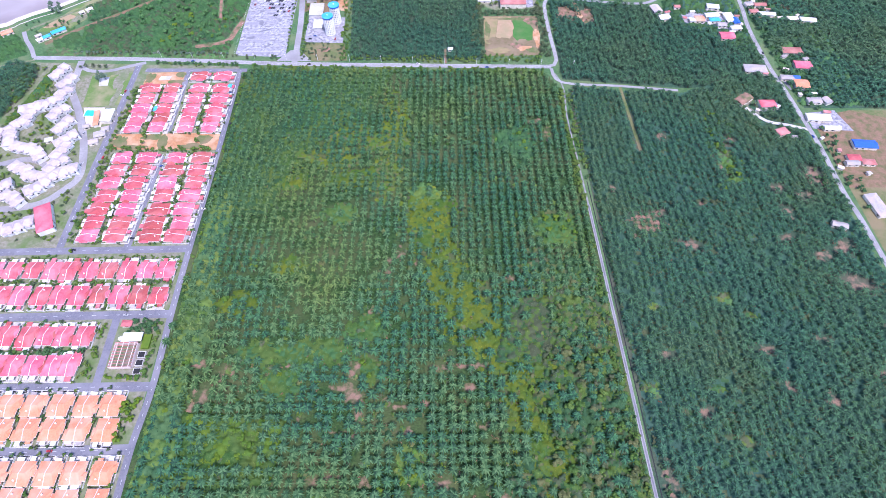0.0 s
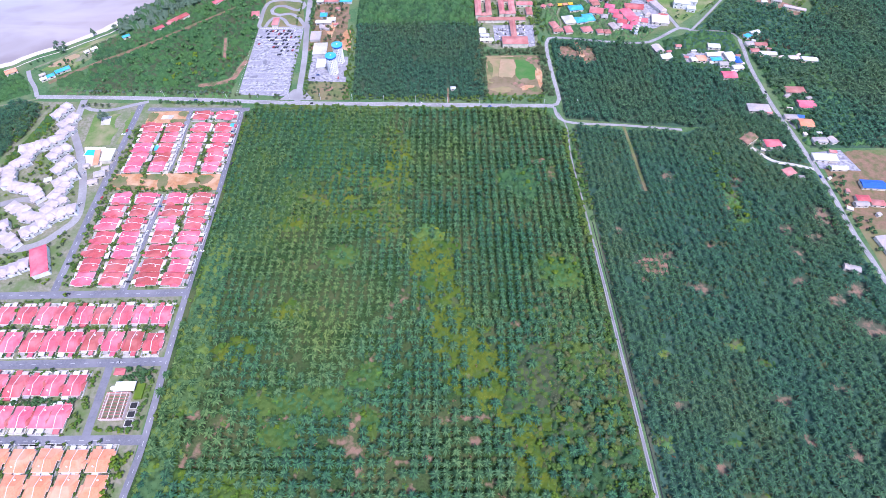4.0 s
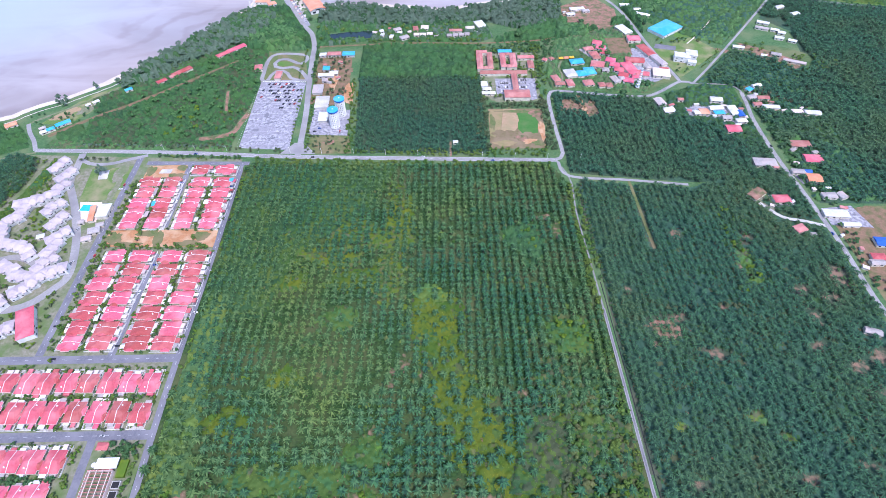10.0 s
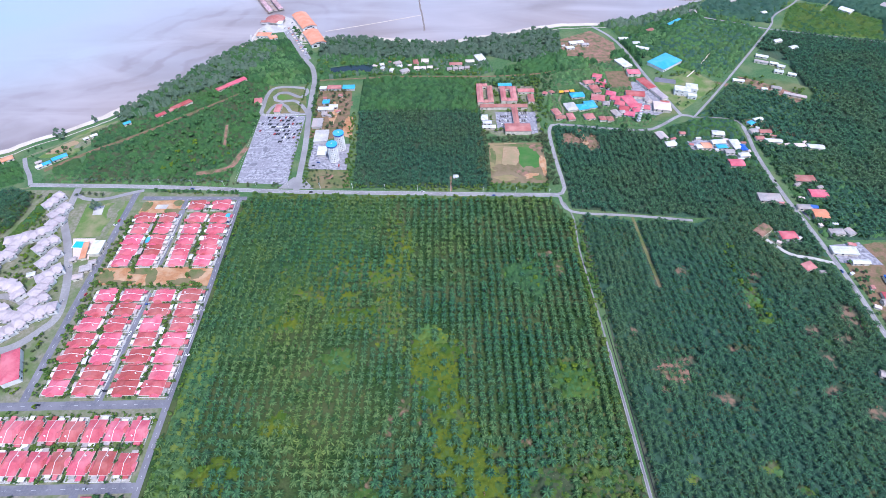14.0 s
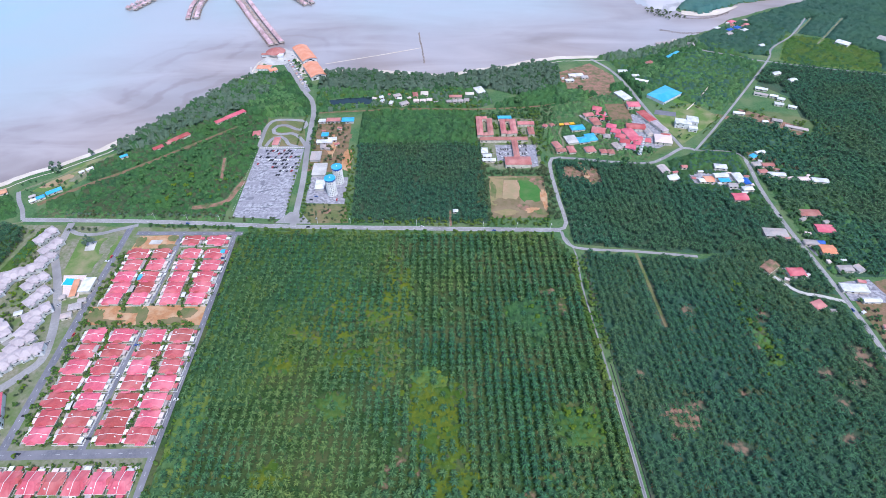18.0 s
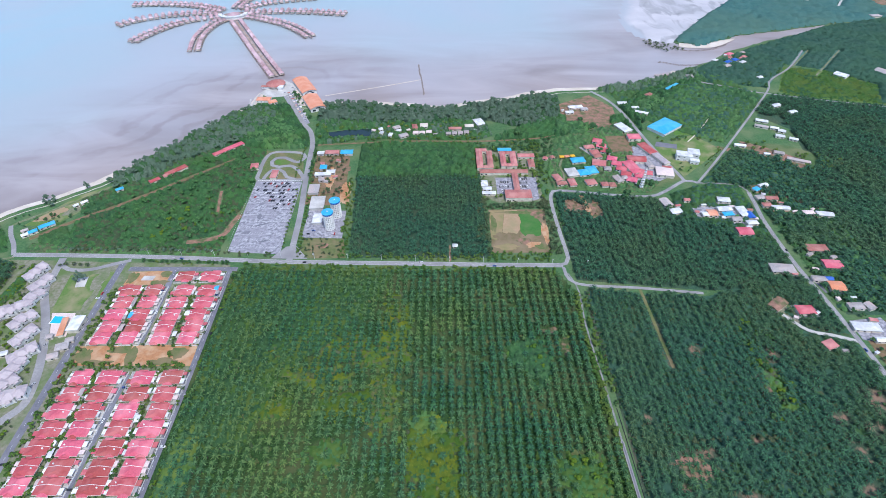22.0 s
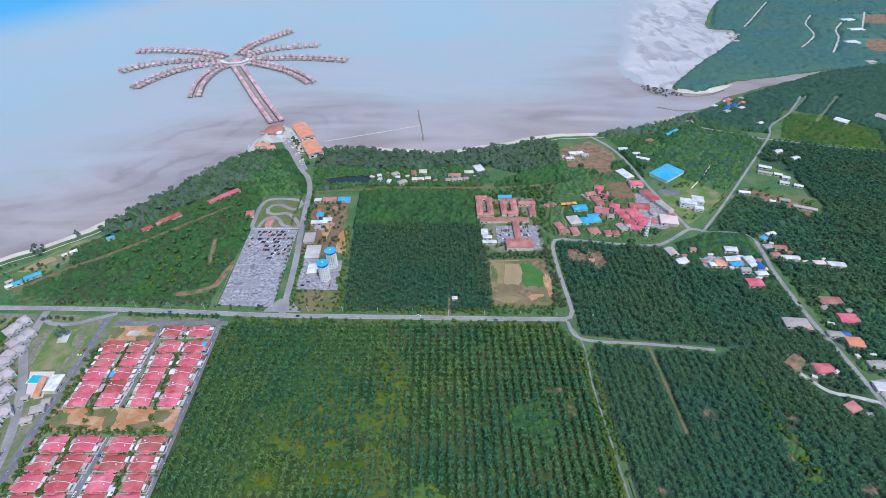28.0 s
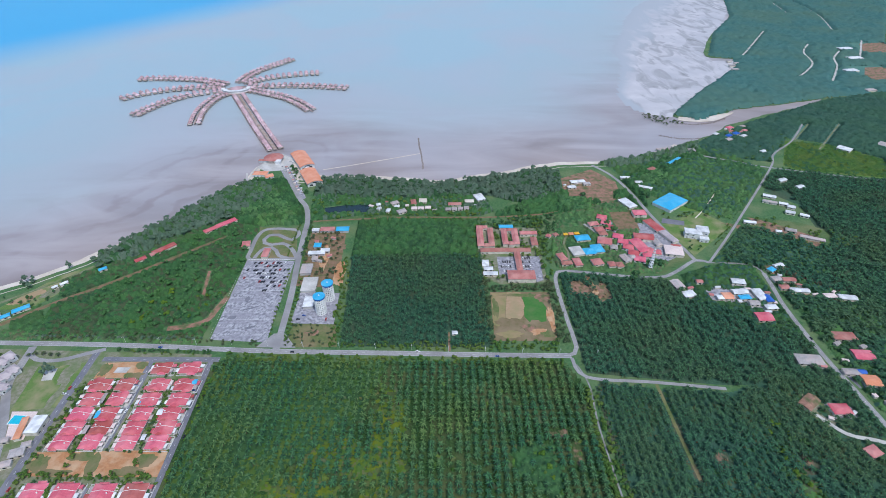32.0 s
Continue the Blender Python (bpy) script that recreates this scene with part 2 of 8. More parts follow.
# ---- mesh helpers ----
class Shape:
    """Vertices and faces of one mesh."""

    def __init__(self):
        self.v, self.f = [], []

    def add(self, verts, faces):
        k = len(self.v)
        self.v += [tuple(p) for p in verts]
        self.f += [tuple(k + i for i in q) for q in faces]
        return self

    def box(self, x0, y0, z0, x1, y1, z1, chamfer=0.0):
        c = chamfer
        if c:
            self.add([(x0, y0, z0), (x1, y0, z0), (x1, y1, z0), (x0, y1, z0), (x0, y0, z1 - c), (x1, y0, z1 - c), (x1, y1, z1 - c), (x0, y1, z1 - c),
                      (x0 + c, y0 + c, z1), (x1 - c, y0 + c, z1), (x1 - c, y1 - c, z1), (x0 + c, y1 - c, z1)],
                     [(3, 2, 1, 0)] + [(i + a, (i + 1) % 4 + a, (i + 1) % 4 + a + 4, i + a + 4) for a in (0, 4) for i in range(4)] + [(8, 9, 10, 11)])
        else:
            self.add([(x0, y0, z0), (x1, y0, z0), (x1, y1, z0), (x0, y1, z0), (x0, y0, z1), (x1, y0, z1), (x1, y1, z1), (x0, y1, z1)],
                     [(3, 2, 1, 0), (4, 5, 6, 7), (0, 1, 5, 4), (1, 2, 6, 5), (2, 3, 7, 6), (3, 0, 4, 7)])
        return self

    def hip(self, x0, y0, x1, y1, z, h, inset=None, thick=0.25):
        """A hipped roof whose ridge runs along x; inset 0 makes a gable."""
        m = (y0 + y1) / 2
        i = (y1 - y0) / 2 if inset is None else inset
        self.add([(x0, y0, z), (x1, y0, z), (x1, y1, z), (x0, y1, z), (x0, y0, z + thick), (x1, y0, z + thick), (x1, y1, z + thick), (x0, y1, z + thick), (x0 + i, m, z + thick + h), (x1 - i, m, z + thick + h)],
                 [(3, 2, 1, 0), (0, 1, 5, 4), (1, 2, 6, 5), (2, 3, 7, 6), (3, 0, 4, 7), (4, 5, 9, 8), (5, 6, 9), (6, 7, 8, 9), (7, 4, 8)])
        return self

    def tube(self, p, q, r, s=None, n=6):
        p, q = Vector(p), Vector(q)
        d = (q - p).normalized()
        a = d.orthogonal().normalized()
        b = d.cross(a)
        s = r if s is None else s
        ring = [(math.cos(2 * math.pi * i / n), math.sin(2 * math.pi * i / n)) for i in range(n)]
        self.add([p + (a * c + b * e) * r for c, e in ring] + [q + (a * c + b * e) * s for c, e in ring],
                 [(i, (i + 1) % n, n + (i + 1) % n, n + i) for i in range(n)] + [tuple(range(n))[::-1], tuple(range(n, 2 * n))])
        return self

    def bar(self, p, q, w, h):
        """A strip of width w and height h laid along p to q, on top of both."""
        p, q = Vector(p), Vector(q)
        side = Vector((-(q - p).y, (q - p).x, 0))
        side = side.normalized() * w / 2 if side.length else Vector((w / 2, 0, 0))
        up = Vector((0, 0, h))
        self.add([p - side, p + side, q + side, q - side, p - side + up, p + side + up, q + side + up, q - side + up],
                 [(3, 2, 1, 0), (4, 5, 6, 7), (0, 1, 5, 4), (1, 2, 6, 5), (2, 3, 7, 6), (3, 0, 4, 7)])
        return self

    def disc(self, x, y, z0, z1, r0, r1=None, n=24):
        r1 = r0 if r1 is None else r1
        ring = [(math.cos(2 * math.pi * i / n), math.sin(2 * math.pi * i / n)) for i in range(n)]
        self.add([(x + c * r0, y + s * r0, z0) for c, s in ring] + [(x + c * r1, y + s * r1, z1) for c, s in ring],
                 [(i, (i + 1) % n, n + (i + 1) % n, n + i) for i in range(n)] + [tuple(range(n))[::-1], tuple(range(n, 2 * n))])
        return self

    def mesh(self, name, mat):
        me = bpy.data.meshes.new(name)
        me.from_pydata(self.v, [], self.f)
        me.materials.append(mat)
        return me


def part(name, shape, mat, parent, label=""):
    ob = new(name, shape.mesh(name, mat))
    ob.parent = parent
    return tagged(ob, label)


def thing(name, label, category, m=None, group="", kind=""):
    ob = new(name)
    ob.empty_display_size = 0.5
    if m is not None:
        ob.matrix_basis = m
    return tagged(ob, label, category, group, kind)


def sheet(name, pts, mat, z, label, category="ground", kind="structure", group="", depth=0.3):
    """A flat piece of ground with a real edge, from its outline."""
    bm = bmesh.new()
    top = bm.faces.new([bm.verts.new((x, y, z)) for x, y in pts])
    bm.normal_update()
    if top.normal.z < 0:
        top.normal_flip()
    low = bmesh.ops.extrude_face_region(bm, geom=[top])
    bmesh.ops.translate(bm, verts=[v for v in low["geom"] if isinstance(v, bmesh.types.BMVert)], vec=(0, 0, 0))
    for v in top.verts:
        v.co.z -= depth
    bmesh.ops.triangulate(bm, faces=bm.faces[:])
    bmesh.ops.recalc_face_normals(bm, faces=bm.faces[:])
    me = bpy.data.meshes.new(name)
    bm.to_mesh(me)
    bm.free()
    me.materials.append(mat)
    return tagged(new(name, me), label, category, group, kind)


def smooth_line(pts, step=6.0):
    """A line through pts, rounded at its corners."""
    p = [Vector(q) for q in pts]
    out = []
    for i in range(len(p) - 1):
        a, b, c, d = p[max(i - 1, 0)], p[i], p[i + 1], p[min(i + 2, len(p) - 1)]
        n = max(1, int((c - b).length / step))
        for k in range(n):
            t = k / n
            out.append(0.5 * (2 * b + (c - a) * t + (2 * a - 5 * b + 4 * c - d) * t * t + (3 * b - a - 3 * c + d) * t ** 3))
    return out + [p[-1]]


LANES = []


def ribbon_shape(line, width, z, thick=0.15, offset=0.0):
    s = Shape()
    n = len(line)
    left, right = [], []
    for i, p in enumerate(line):
        d = line[min(i + 1, n - 1)] - line[max(i - 1, 0)]
        side = Vector((-d.y, d.x)).normalized()
        left.append(p + side * (offset + width / 2))
        right.append(p + side * (offset - width / 2))
    s.add([(q.x, q.y, z) for q in left] + [(q.x, q.y, z) for q in right] + [(q.x, q.y, z - thick) for q in left] + [(q.x, q.y, z - thick) for q in right],
          [(i, n + i, n + i + 1, i + 1) for i in range(n - 1)] + [(2 * n + i, i, i + 1, 2 * n + i + 1) for i in range(n - 1)] + [(n + i, 3 * n + i, 3 * n + i + 1, n + i + 1) for i in range(n - 1)])
    return s


def road(name, pts, width, mat, z=0.12, label="grey asphalt road", dashes=False, edges=False, rounded=True, clear=2.0):
    line = smooth_line(pts) if rounded else [Vector(p) for p in pts]
    ob = tagged(new(name, ribbon_shape(line, width, z).mesh(name, mat)), label, "road", "", "structure")
    LANES.append((np.array([tuple(p) for p in line]), width / 2 + clear))
    if dashes:
        fine = smooth_line(pts, 3.0) if rounded else smooth_line(pts, 3.0)
        s = Shape()
        for i in range(0, len(fine) - 1, 3):
            a, b = fine[i], fine[i + 1]
            s.bar((a.x, a.y, z + 0.005), (b.x, b.y, z + 0.005), 0.22, 0.012)
        tagged(part("centre_line", s, M_LINE, ob), "dashed white centre line")
    if edges:
        for k in (-1, 1):
            part("edge_line", ribbon_shape(line, 0.2, z + 0.01, 0.008, k * (width / 2 - 0.35)), M_LINE, ob)
    return ob


def inside(poly, x, y):
    hit = np.zeros(len(x), bool)
    n = len(poly)
    for i in range(n):
        (x0, y0), (x1, y1) = poly[i], poly[(i + 1) % n]
        if y0 != y1:
            hit ^= ((y0 > y) != (y1 > y)) & (x < (x1 - x0) * (y - y0) / (y1 - y0) + x0)
    return hit


def near_line(line, x, y):
    best = np.full(len(x), 1e9)
    for (x0, y0), (x1, y1) in zip(line[:-1], line[1:]):
        dx, dy = x1 - x0, y1 - y0
        t = np.clip(((x - x0) * dx + (y - y0) * dy) / max(dx * dx + dy * dy, 1e-9), 0, 1)
        best = np.minimum(best, np.hypot(x - x0 - t * dx, y - y0 - t * dy))
    return best


KEEP_OUT = []  # (x, y, half width, half depth, turn in degrees) of houses, plots and bare patches


def free(x, y, margin=0.0):
    ok = np.ones(len(x), bool)
    for line, w in LANES:
        box = (x > line[:, 0].min() - w) & (x < line[:, 0].max() + w) & (y > line[:, 1].min() - w) & (y < line[:, 1].max() + w)
        if box.any():
            k = np.where(box)[0]
            ok[k] &= near_line(line, x[k], y[k]) > w + margin
    for cx, cy, a, b, turn in KEEP_OUT:
        c, s = math.cos(radians(turn)), math.sin(radians(turn))
        u, v = (x - cx) * c + (y - cy) * s, -(x - cx) * s + (y - cy) * c
        ok &= ~((abs(u) < a + margin) & (abs(v) < b + margin))
    return ok


def spots(poly, step, jitter, seed, rows=None, columns=False):
    """Planting places inside an outline: a jittered triangular grid."""
    rng = np.random.default_rng(seed)
    p = np.array(poly, float)
    lo, hi = p.min(0), p.max(0)
    dy = rows or step * 0.866
    gx, gy = np.meshgrid(np.arange(lo[0], hi[0], step), np.arange(lo[1], hi[1], dy))
    if columns == "square":
        pass
    elif columns:
        gy = gy + (np.arange(gx.shape[1]) % 2)[None, :] * dy / 2
    else:
        gx = gx + (np.arange(gx.shape[0]) % 2)[:, None] * step / 2
    x, y = gx.ravel(), gy.ravel()
    x, y = x + rng.normal(0, jitter, len(x)), y + rng.normal(0, jitter, len(y))
    k = inside(poly, x, y)
    return x[k], y[k]


def joined(name, templates, x, y, size, seed, mats, z=0.0, tilt=0.0):
    """One mesh of many plants. templates: lists of (verts, faces as an array, material slot)."""
    rng = np.random.default_rng(seed)
    vs, fs, ms, base = [], [], [], 0
    pick = rng.integers(0, len(templates), len(x))
    for k, tpl in enumerate(templates):
        idx = np.where(pick == k)[0]
        if not len(idx):
            continue
        V, Fq, slot = tpl
        a = rng.uniform(0, 2 * math.pi, len(idx))
        s = (size[idx] if isinstance(size, np.ndarray) else size) * rng.uniform(0.82, 1.18, len(idx))
        c, sn = np.cos(a) * s, np.sin(a) * s
        X = V[None, :, 0] * c[:, None] - V[None, :, 1] * sn[:, None] + x[idx][:, None]
        Y = V[None, :, 0] * sn[:, None] + V[None, :, 1] * c[:, None] + y[idx][:, None]
        Z = V[None, :, 2] * s[:, None] * rng.uniform(0.85, 1.15, len(idx))[:, None] + z
        vs.append(np.stack([X, Y, Z], 2).reshape(-1, 3))
        fs.append((Fq[None] + (base + np.arange(len(idx)) * len(V))[:, None, None]).reshape(-1, 4))
        ms.append(np.tile(slot, len(idx)))
        base += len(idx) * len(V)
    V, Fq, mi = np.concatenate(vs), np.concatenate(fs), np.concatenate(ms)
    me = bpy.data.meshes.new(name)
    me.vertices.add(len(V))
    me.vertices.foreach_set("co", V.astype(np.float32).ravel())
    me.loops.add(len(Fq) * 4)
    me.loops.foreach_set("vertex_index", Fq.astype(np.int32).ravel())
    me.polygons.add(len(Fq))
    me.polygons.foreach_set("loop_start", np.arange(0, len(Fq) * 4, 4, dtype=np.int32))
    for m in mats:
        me.materials.append(m)
    me.polygons.foreach_set("material_index", mi.astype(np.int32))
    me.update(calc_edges=True)
    return new(name, me)


def floor_material(name, base, base2, dry):
    """Plantation floor: undergrowth that gives way to grass, fresh weeds and bare earth where the ground's own attributes say so."""
    m = material(name, base, base2, 0.5, 0.95, dry, 0.025, bump=1.2, detail=8)
    n, l = m.node_tree.nodes, m.node_tree.links
    bsdf = n["Principled BSDF"]
    col = bsdf.inputs["Base Color"].links[0].from_socket
    geo = n.new("ShaderNodeNewGeometry")
    for k, (what, a, b) in enumerate((("grassy", (0.16, 0.195, 0.017), (0.08, 0.16, 0.02)), ("fresh", (0.07, 0.19, 0.03), (0.11, 0.22, 0.03)), ("earth", (0.34, 0.205, 0.15), (0.20, 0.13, 0.085)))):
        att = n.new("ShaderNodeAttribute")
        att.attribute_name = what
        t = n.new("ShaderNodeTexNoise")
        t.inputs["Scale"].default_value, t.inputs["Detail"].default_value = 0.16, 8.0
        off = n.new("ShaderNodeVectorMath")
        off.operation = "ADD"
        off.inputs[1].default_value = (37.0 * k, 11.0, 0)
        l.new(geo.outputs["Position"], off.inputs[0])
        l.new(off.outputs[0], t.inputs["Vector"])
        s = n.new("ShaderNodeMath")
        s.operation = "MULTIPLY_ADD"
        l.new(t.outputs["Fac"], s.inputs[0])
        s.inputs[1].default_value = 1.6
        l.new(att.outputs["Fac"], s.inputs[2])
        r = n.new("ShaderNodeMapRange")
        r.inputs["From Min"].default_value, r.inputs["From Max"].default_value = 1.18, 1.5
        l.new(s.outputs[0], r.inputs["Value"])
        own = n.new("ShaderNodeMix")
        own.data_type = "RGBA"
        own.inputs["A"].default_value, own.inputs["B"].default_value = (*a, 1), (*b, 1)
        l.new(t.outputs["Fac"], own.inputs["Factor"])
        mix = n.new("ShaderNodeMix")
        mix.data_type = "RGBA"
        l.new(r.outputs[0], mix.inputs["Factor"])
        l.new(col, mix.inputs["A"])
        l.new(own.outputs["Result"], mix.inputs["B"])
        col = mix.outputs["Result"]
    l.new(col, bsdf.inputs["Base Color"])
    return m


# M_FLOOR: base green darkened to stand for shadow between the palms.
M_FLOOR = floor_material("plantation_floor", (0.012, 0.04, 0.011), (0.043, 0.098, 0.023), (0.085, 0.105, 0.04))
M_FLOOREAST = floor_material("dark_plantation_floor", (0.02, 0.055, 0.032), (0.05, 0.10, 0.055), (0.095, 0.10, 0.065))


def zone_value(x, y, zones):
    """How far each place lies inside any of the ellipses: 1 at a middle, 0 at an edge and beyond."""
    best = np.zeros(len(x))
    for cx, cy, a, b, turn in zones:
        c, s = math.cos(radians(turn)), math.sin(radians(turn))
        u, v = (x - cx) * c + (y - cy) * s, -(x - cx) * s + (y - cy) * c
        best = np.maximum(best, np.clip(1.35 - np.hypot(u / (a + 1.5), v / (b + 1.5)), 0, 1))
    return best


def floor_grid(name, poly, mat, z, label, zones, cell=3.2):
    p = np.array(poly, float)
    lo, hi = p.min(0), p.max(0)
    xs, ys = np.arange(lo[0], hi[0] + cell, cell), np.arange(lo[1], hi[1] + cell, cell)
    gx, gy = np.meshgrid(xs, ys)
    x, y = gx.ravel(), gy.ravel()
    k = np.arange(len(x)).reshape(gx.shape)
    q = np.stack([k[:-1, :-1], k[:-1, 1:], k[1:, 1:], k[1:, :-1]], 2).reshape(-1, 4)
    mid = inside(poly, x[q].mean(1), y[q].mean(1))
    rng = np.random.default_rng(2)
    me = bpy.data.meshes.new(name)
    me.from_pydata(np.stack([x, y, z + rng.uniform(-0.02, 0.02, len(x))], 1).tolist(), [], q[mid].tolist())
    for what, places in zones.items():
        a = me.attributes.new(what, "FLOAT", "POINT")
        a.data.foreach_set("value", (zone_value(x, y, places) * (0.55 if what == "earth" else 0.8)).astype(np.float32))
    me.materials.append(mat)
    return tagged(new(name, me), label, "ground", "", "structure")


# ---- ground, sea, roads ----
COAST = [(-3800, -1900), (-900, 330), (-620, 550), (-534, 623), (-487, 658), (-456, 685), (-427, 723), (-391, 765), (-369, 811), (-341, 853), (-318, 905), (-312, 940), (-290, 962), (-262, 958), (-240, 900), (-213, 908),
         (-173, 902), (-81, 901), (-7, 887), (48, 906), (96, 919), (165, 943), (263, 955), (321, 955), (428, 1030), (495, 1068), (580, 1134), (735, 1212), (824, 1258)]
NORTH_BANK = [(829, 1268), (735, 1240), (608, 1206), (571, 1172), (513, 1145), (467, 1173), (500, 1210), (560, 1291), (650, 1390), (743, 1500), (778, 1576), (714, 1604), (760, 1720), (834, 1853), (993, 2091), (1107, 2396), (1300, 3000), (1600, 4500)]


def coast_line(pts):
    """The shore with small bays and points."""
    out = []
    for p in smooth_line(pts, 9.0):
        k = 3.5 * noise.noise((p.x * 0.03, p.y * 0.03, 0.0)) + 1.6 * noise.noise((p.x * 0.11, p.y * 0.11, 3.0))
        out.append((p.x + k, p.y - k))
    return out


SHORE = coast_line(COAST[1:]) + coast_line(NORTH_BANK)
sheet("ground", [COAST[0]] + SHORE + [(4600, 4500), (4600, -3600), (-3800, -3600)], M_FOREST, 0.0, "green overgrown ground of the coastal plain", "ground", depth=1.6)


def sea_material():
    m = bpy.data.materials.new("tidal_water")
    m.use_nodes = True
    n, l = m.node_tree.nodes, m.node_tree.links
    bsdf = n["Principled BSDF"]
    geo = n.new("ShaderNodeNewGeometry")
    far = n.new("ShaderNodeAttribute")
    far.attribute_name = "offshore"
    blue = n.new("ShaderNodeAttribute")
    blue.attribute_name = "open_sea"
    turn = n.new("ShaderNodeMapping")
    turn.inputs["Rotation"].default_value = (0, 0, radians(-36))
    turn.inputs["Scale"].default_value = (0.004, 0.013, 1)
    l.new(geo.outputs["Position"], turn.inputs["Vector"])
    bars = n.new("ShaderNodeTexNoise")
    bars.inputs["Scale"].default_value, bars.inputs["Detail"].default_value, bars.inputs["Distortion"].default_value = 1.0, 6.0, 0.8
    l.new(turn.outputs[0], bars.inputs["Vector"])
    add = n.new("ShaderNodeMath")
    add.operation = "MULTIPLY_ADD"
    l.new(bars.outputs["Fac"], add.inputs[0])
    add.inputs[1].default_value = 150.0
    l.new(far.outputs["Fac"], add.inputs[2])
    ramp = n.new("ShaderNodeValToRGB")
    scale = n.new("ShaderNodeMath")
    scale.operation = "DIVIDE"
    scale.inputs[1].default_value = 700.0
    l.new(add.outputs[0], scale.inputs[0])
    l.new(scale.outputs[0], ramp.inputs[0])
    stops = [(0.06, (0.33, 0.26, 0.24)), (0.16, (0.345, 0.29, 0.28)), (0.30, (0.37, 0.335, 0.34)), (0.5, (0.36, 0.405, 0.425)), (1.0, (0.32, 0.43, 0.475))]
    e = ramp.color_ramp.elements
    e[0].position, e[1].position = stops[0][0], stops[-1][0]
    e[0].color, e[1].color = (*stops[0][1], 1), (*stops[-1][1], 1)
    for pos, col in stops[1:-1]:
        k = e.new(pos)
        k.color = (*col, 1)
    streak = n.new("ShaderNodeMapRange")
    streak.inputs["From Min"].default_value, streak.inputs["From Max"].default_value = 0.35, 0.65
    streak.inputs["To Min"].default_value, streak.inputs["To Max"].default_value = 0.74, 1.12
    l.new(bars.outputs["Fac"], streak.inputs["Value"])
    hsv = n.new("ShaderNodeHueSaturation")
    l.new(streak.outputs[0], hsv.inputs["Value"])
    l.new(ramp.outputs[0], hsv.inputs["Color"])
    mix = n.new("ShaderNodeMix")
    mix.data_type = "RGBA"
    l.new(blue.outputs["Fac"], mix.inputs["Factor"])
    calm = n.new("ShaderNodeMapRange")
    calm.inputs["From Min"].default_value, calm.inputs["From Max"].default_value = 60.0, 330.0
    l.new(far.outputs["Fac"], calm.inputs["Value"])
    still = n.new("ShaderNodeMix")
    still.data_type = "RGBA"
    l.new(calm.outputs[0], still.inputs["Factor"])
    l.new(hsv.outputs[0], still.inputs["A"])
    l.new(ramp.outputs[0], still.inputs["B"])
    cloudy = n.new("ShaderNodeTexNoise")  # blotches of cloud reflection painted into the water colour
    cloudy.inputs["Scale"].default_value, cloudy.inputs["Detail"].default_value, cloudy.inputs["Distortion"].default_value = 0.0032, 5.0, 0.6
    l.new(geo.outputs["Position"], cloudy.inputs["Vector"])
    part_of = n.new("ShaderNodeMapRange")
    part_of.inputs["From Min"].default_value, part_of.inputs["From Max"].default_value, part_of.inputs["To Max"].default_value = 0.42, 0.66, 0.55
    l.new(cloudy.outputs["Fac"], part_of.inputs["Value"])
    cloud_tint = n.new("ShaderNodeMix")
    cloud_tint.data_type = "RGBA"
    cloud_tint.inputs["B"].default_value = (0.40, 0.395, 0.43, 1)
    l.new(part_of.outputs[0], cloud_tint.inputs["Factor"])
    l.new(still.outputs["Result"], cloud_tint.inputs["A"])
    swirl = n.new("ShaderNodeTexNoise")  # wet lines that the ebb leaves on the mud
    swirl.inputs["Scale"].default_value, swirl.inputs["Detail"].default_value = 0.008, 4.0
    l.new(geo.outputs["Position"], swirl.inputs["Vector"])
    run = n.new("ShaderNodeMath")
    run.operation = "MULTIPLY_ADD"
    run.inputs[1].default_value = 190.0
    l.new(swirl.outputs["Fac"], run.inputs[0])
    l.new(far.outputs["Fac"], run.inputs[2])
    pace = n.new("ShaderNodeMath")
    pace.operation = "MULTIPLY"
    pace.inputs[1].default_value = 0.115
    l.new(run.outputs[0], pace.inputs[0])
    line = n.new("ShaderNodeMath")
    line.operation = "SINE"
    l.new(pace.outputs[0], line.inputs[0])
    thin = n.new("ShaderNodeMapRange")
    thin.inputs["From Min"].default_value, thin.inputs["From Max"].default_value = 0.25, 1.0
    l.new(line.outputs[0], thin.inputs["Value"])
    near_in = n.new("ShaderNodeMapRange")
    near_in.inputs["From Min"].default_value, near_in.inputs["From Max"].default_value = 230.0, 90.0
    near_in.inputs["To Max"].default_value = 0.5
    l.new(far.outputs["Fac"], near_in.inputs["Value"])
    both = n.new("ShaderNodeMath")
    both.operation = "MULTIPLY"
    l.new(thin.outputs[0], both.inputs[0])
    l.new(near_in.outputs[0], both.inputs[1])
    patchy = n.new("ShaderNodeMath")
    patchy.operation = "MULTIPLY"
    l.new(both.outputs[0], patchy.inputs[0])
    where = n.new("ShaderNodeSeparateXYZ")
    l.new(geo.outputs["Position"], where.inputs[0])
    west = n.new("ShaderNodeMapRange")
    west.inputs["From Min"].default_value, west.inputs["From Max"].default_value = -60.0, -420.0
    west.inputs["To Min"].default_value = 0.12
    l.new(where.outputs["X"], west.inputs["Value"])
    broken = n.new("ShaderNodeMapRange")
    broken.inputs["From Min"].default_value, broken.inputs["From Max"].default_value = 0.62, 0.40
    l.new(bars.outputs["Fac"], broken.inputs["Value"])
    some = n.new("ShaderNodeMath")
    some.operation = "MULTIPLY"
    l.new(west.outputs[0], some.inputs[0])
    l.new(broken.outputs[0], some.inputs[1])
    l.new(some.outputs[0], patchy.inputs[1])
    wet = n.new("ShaderNodeMix")
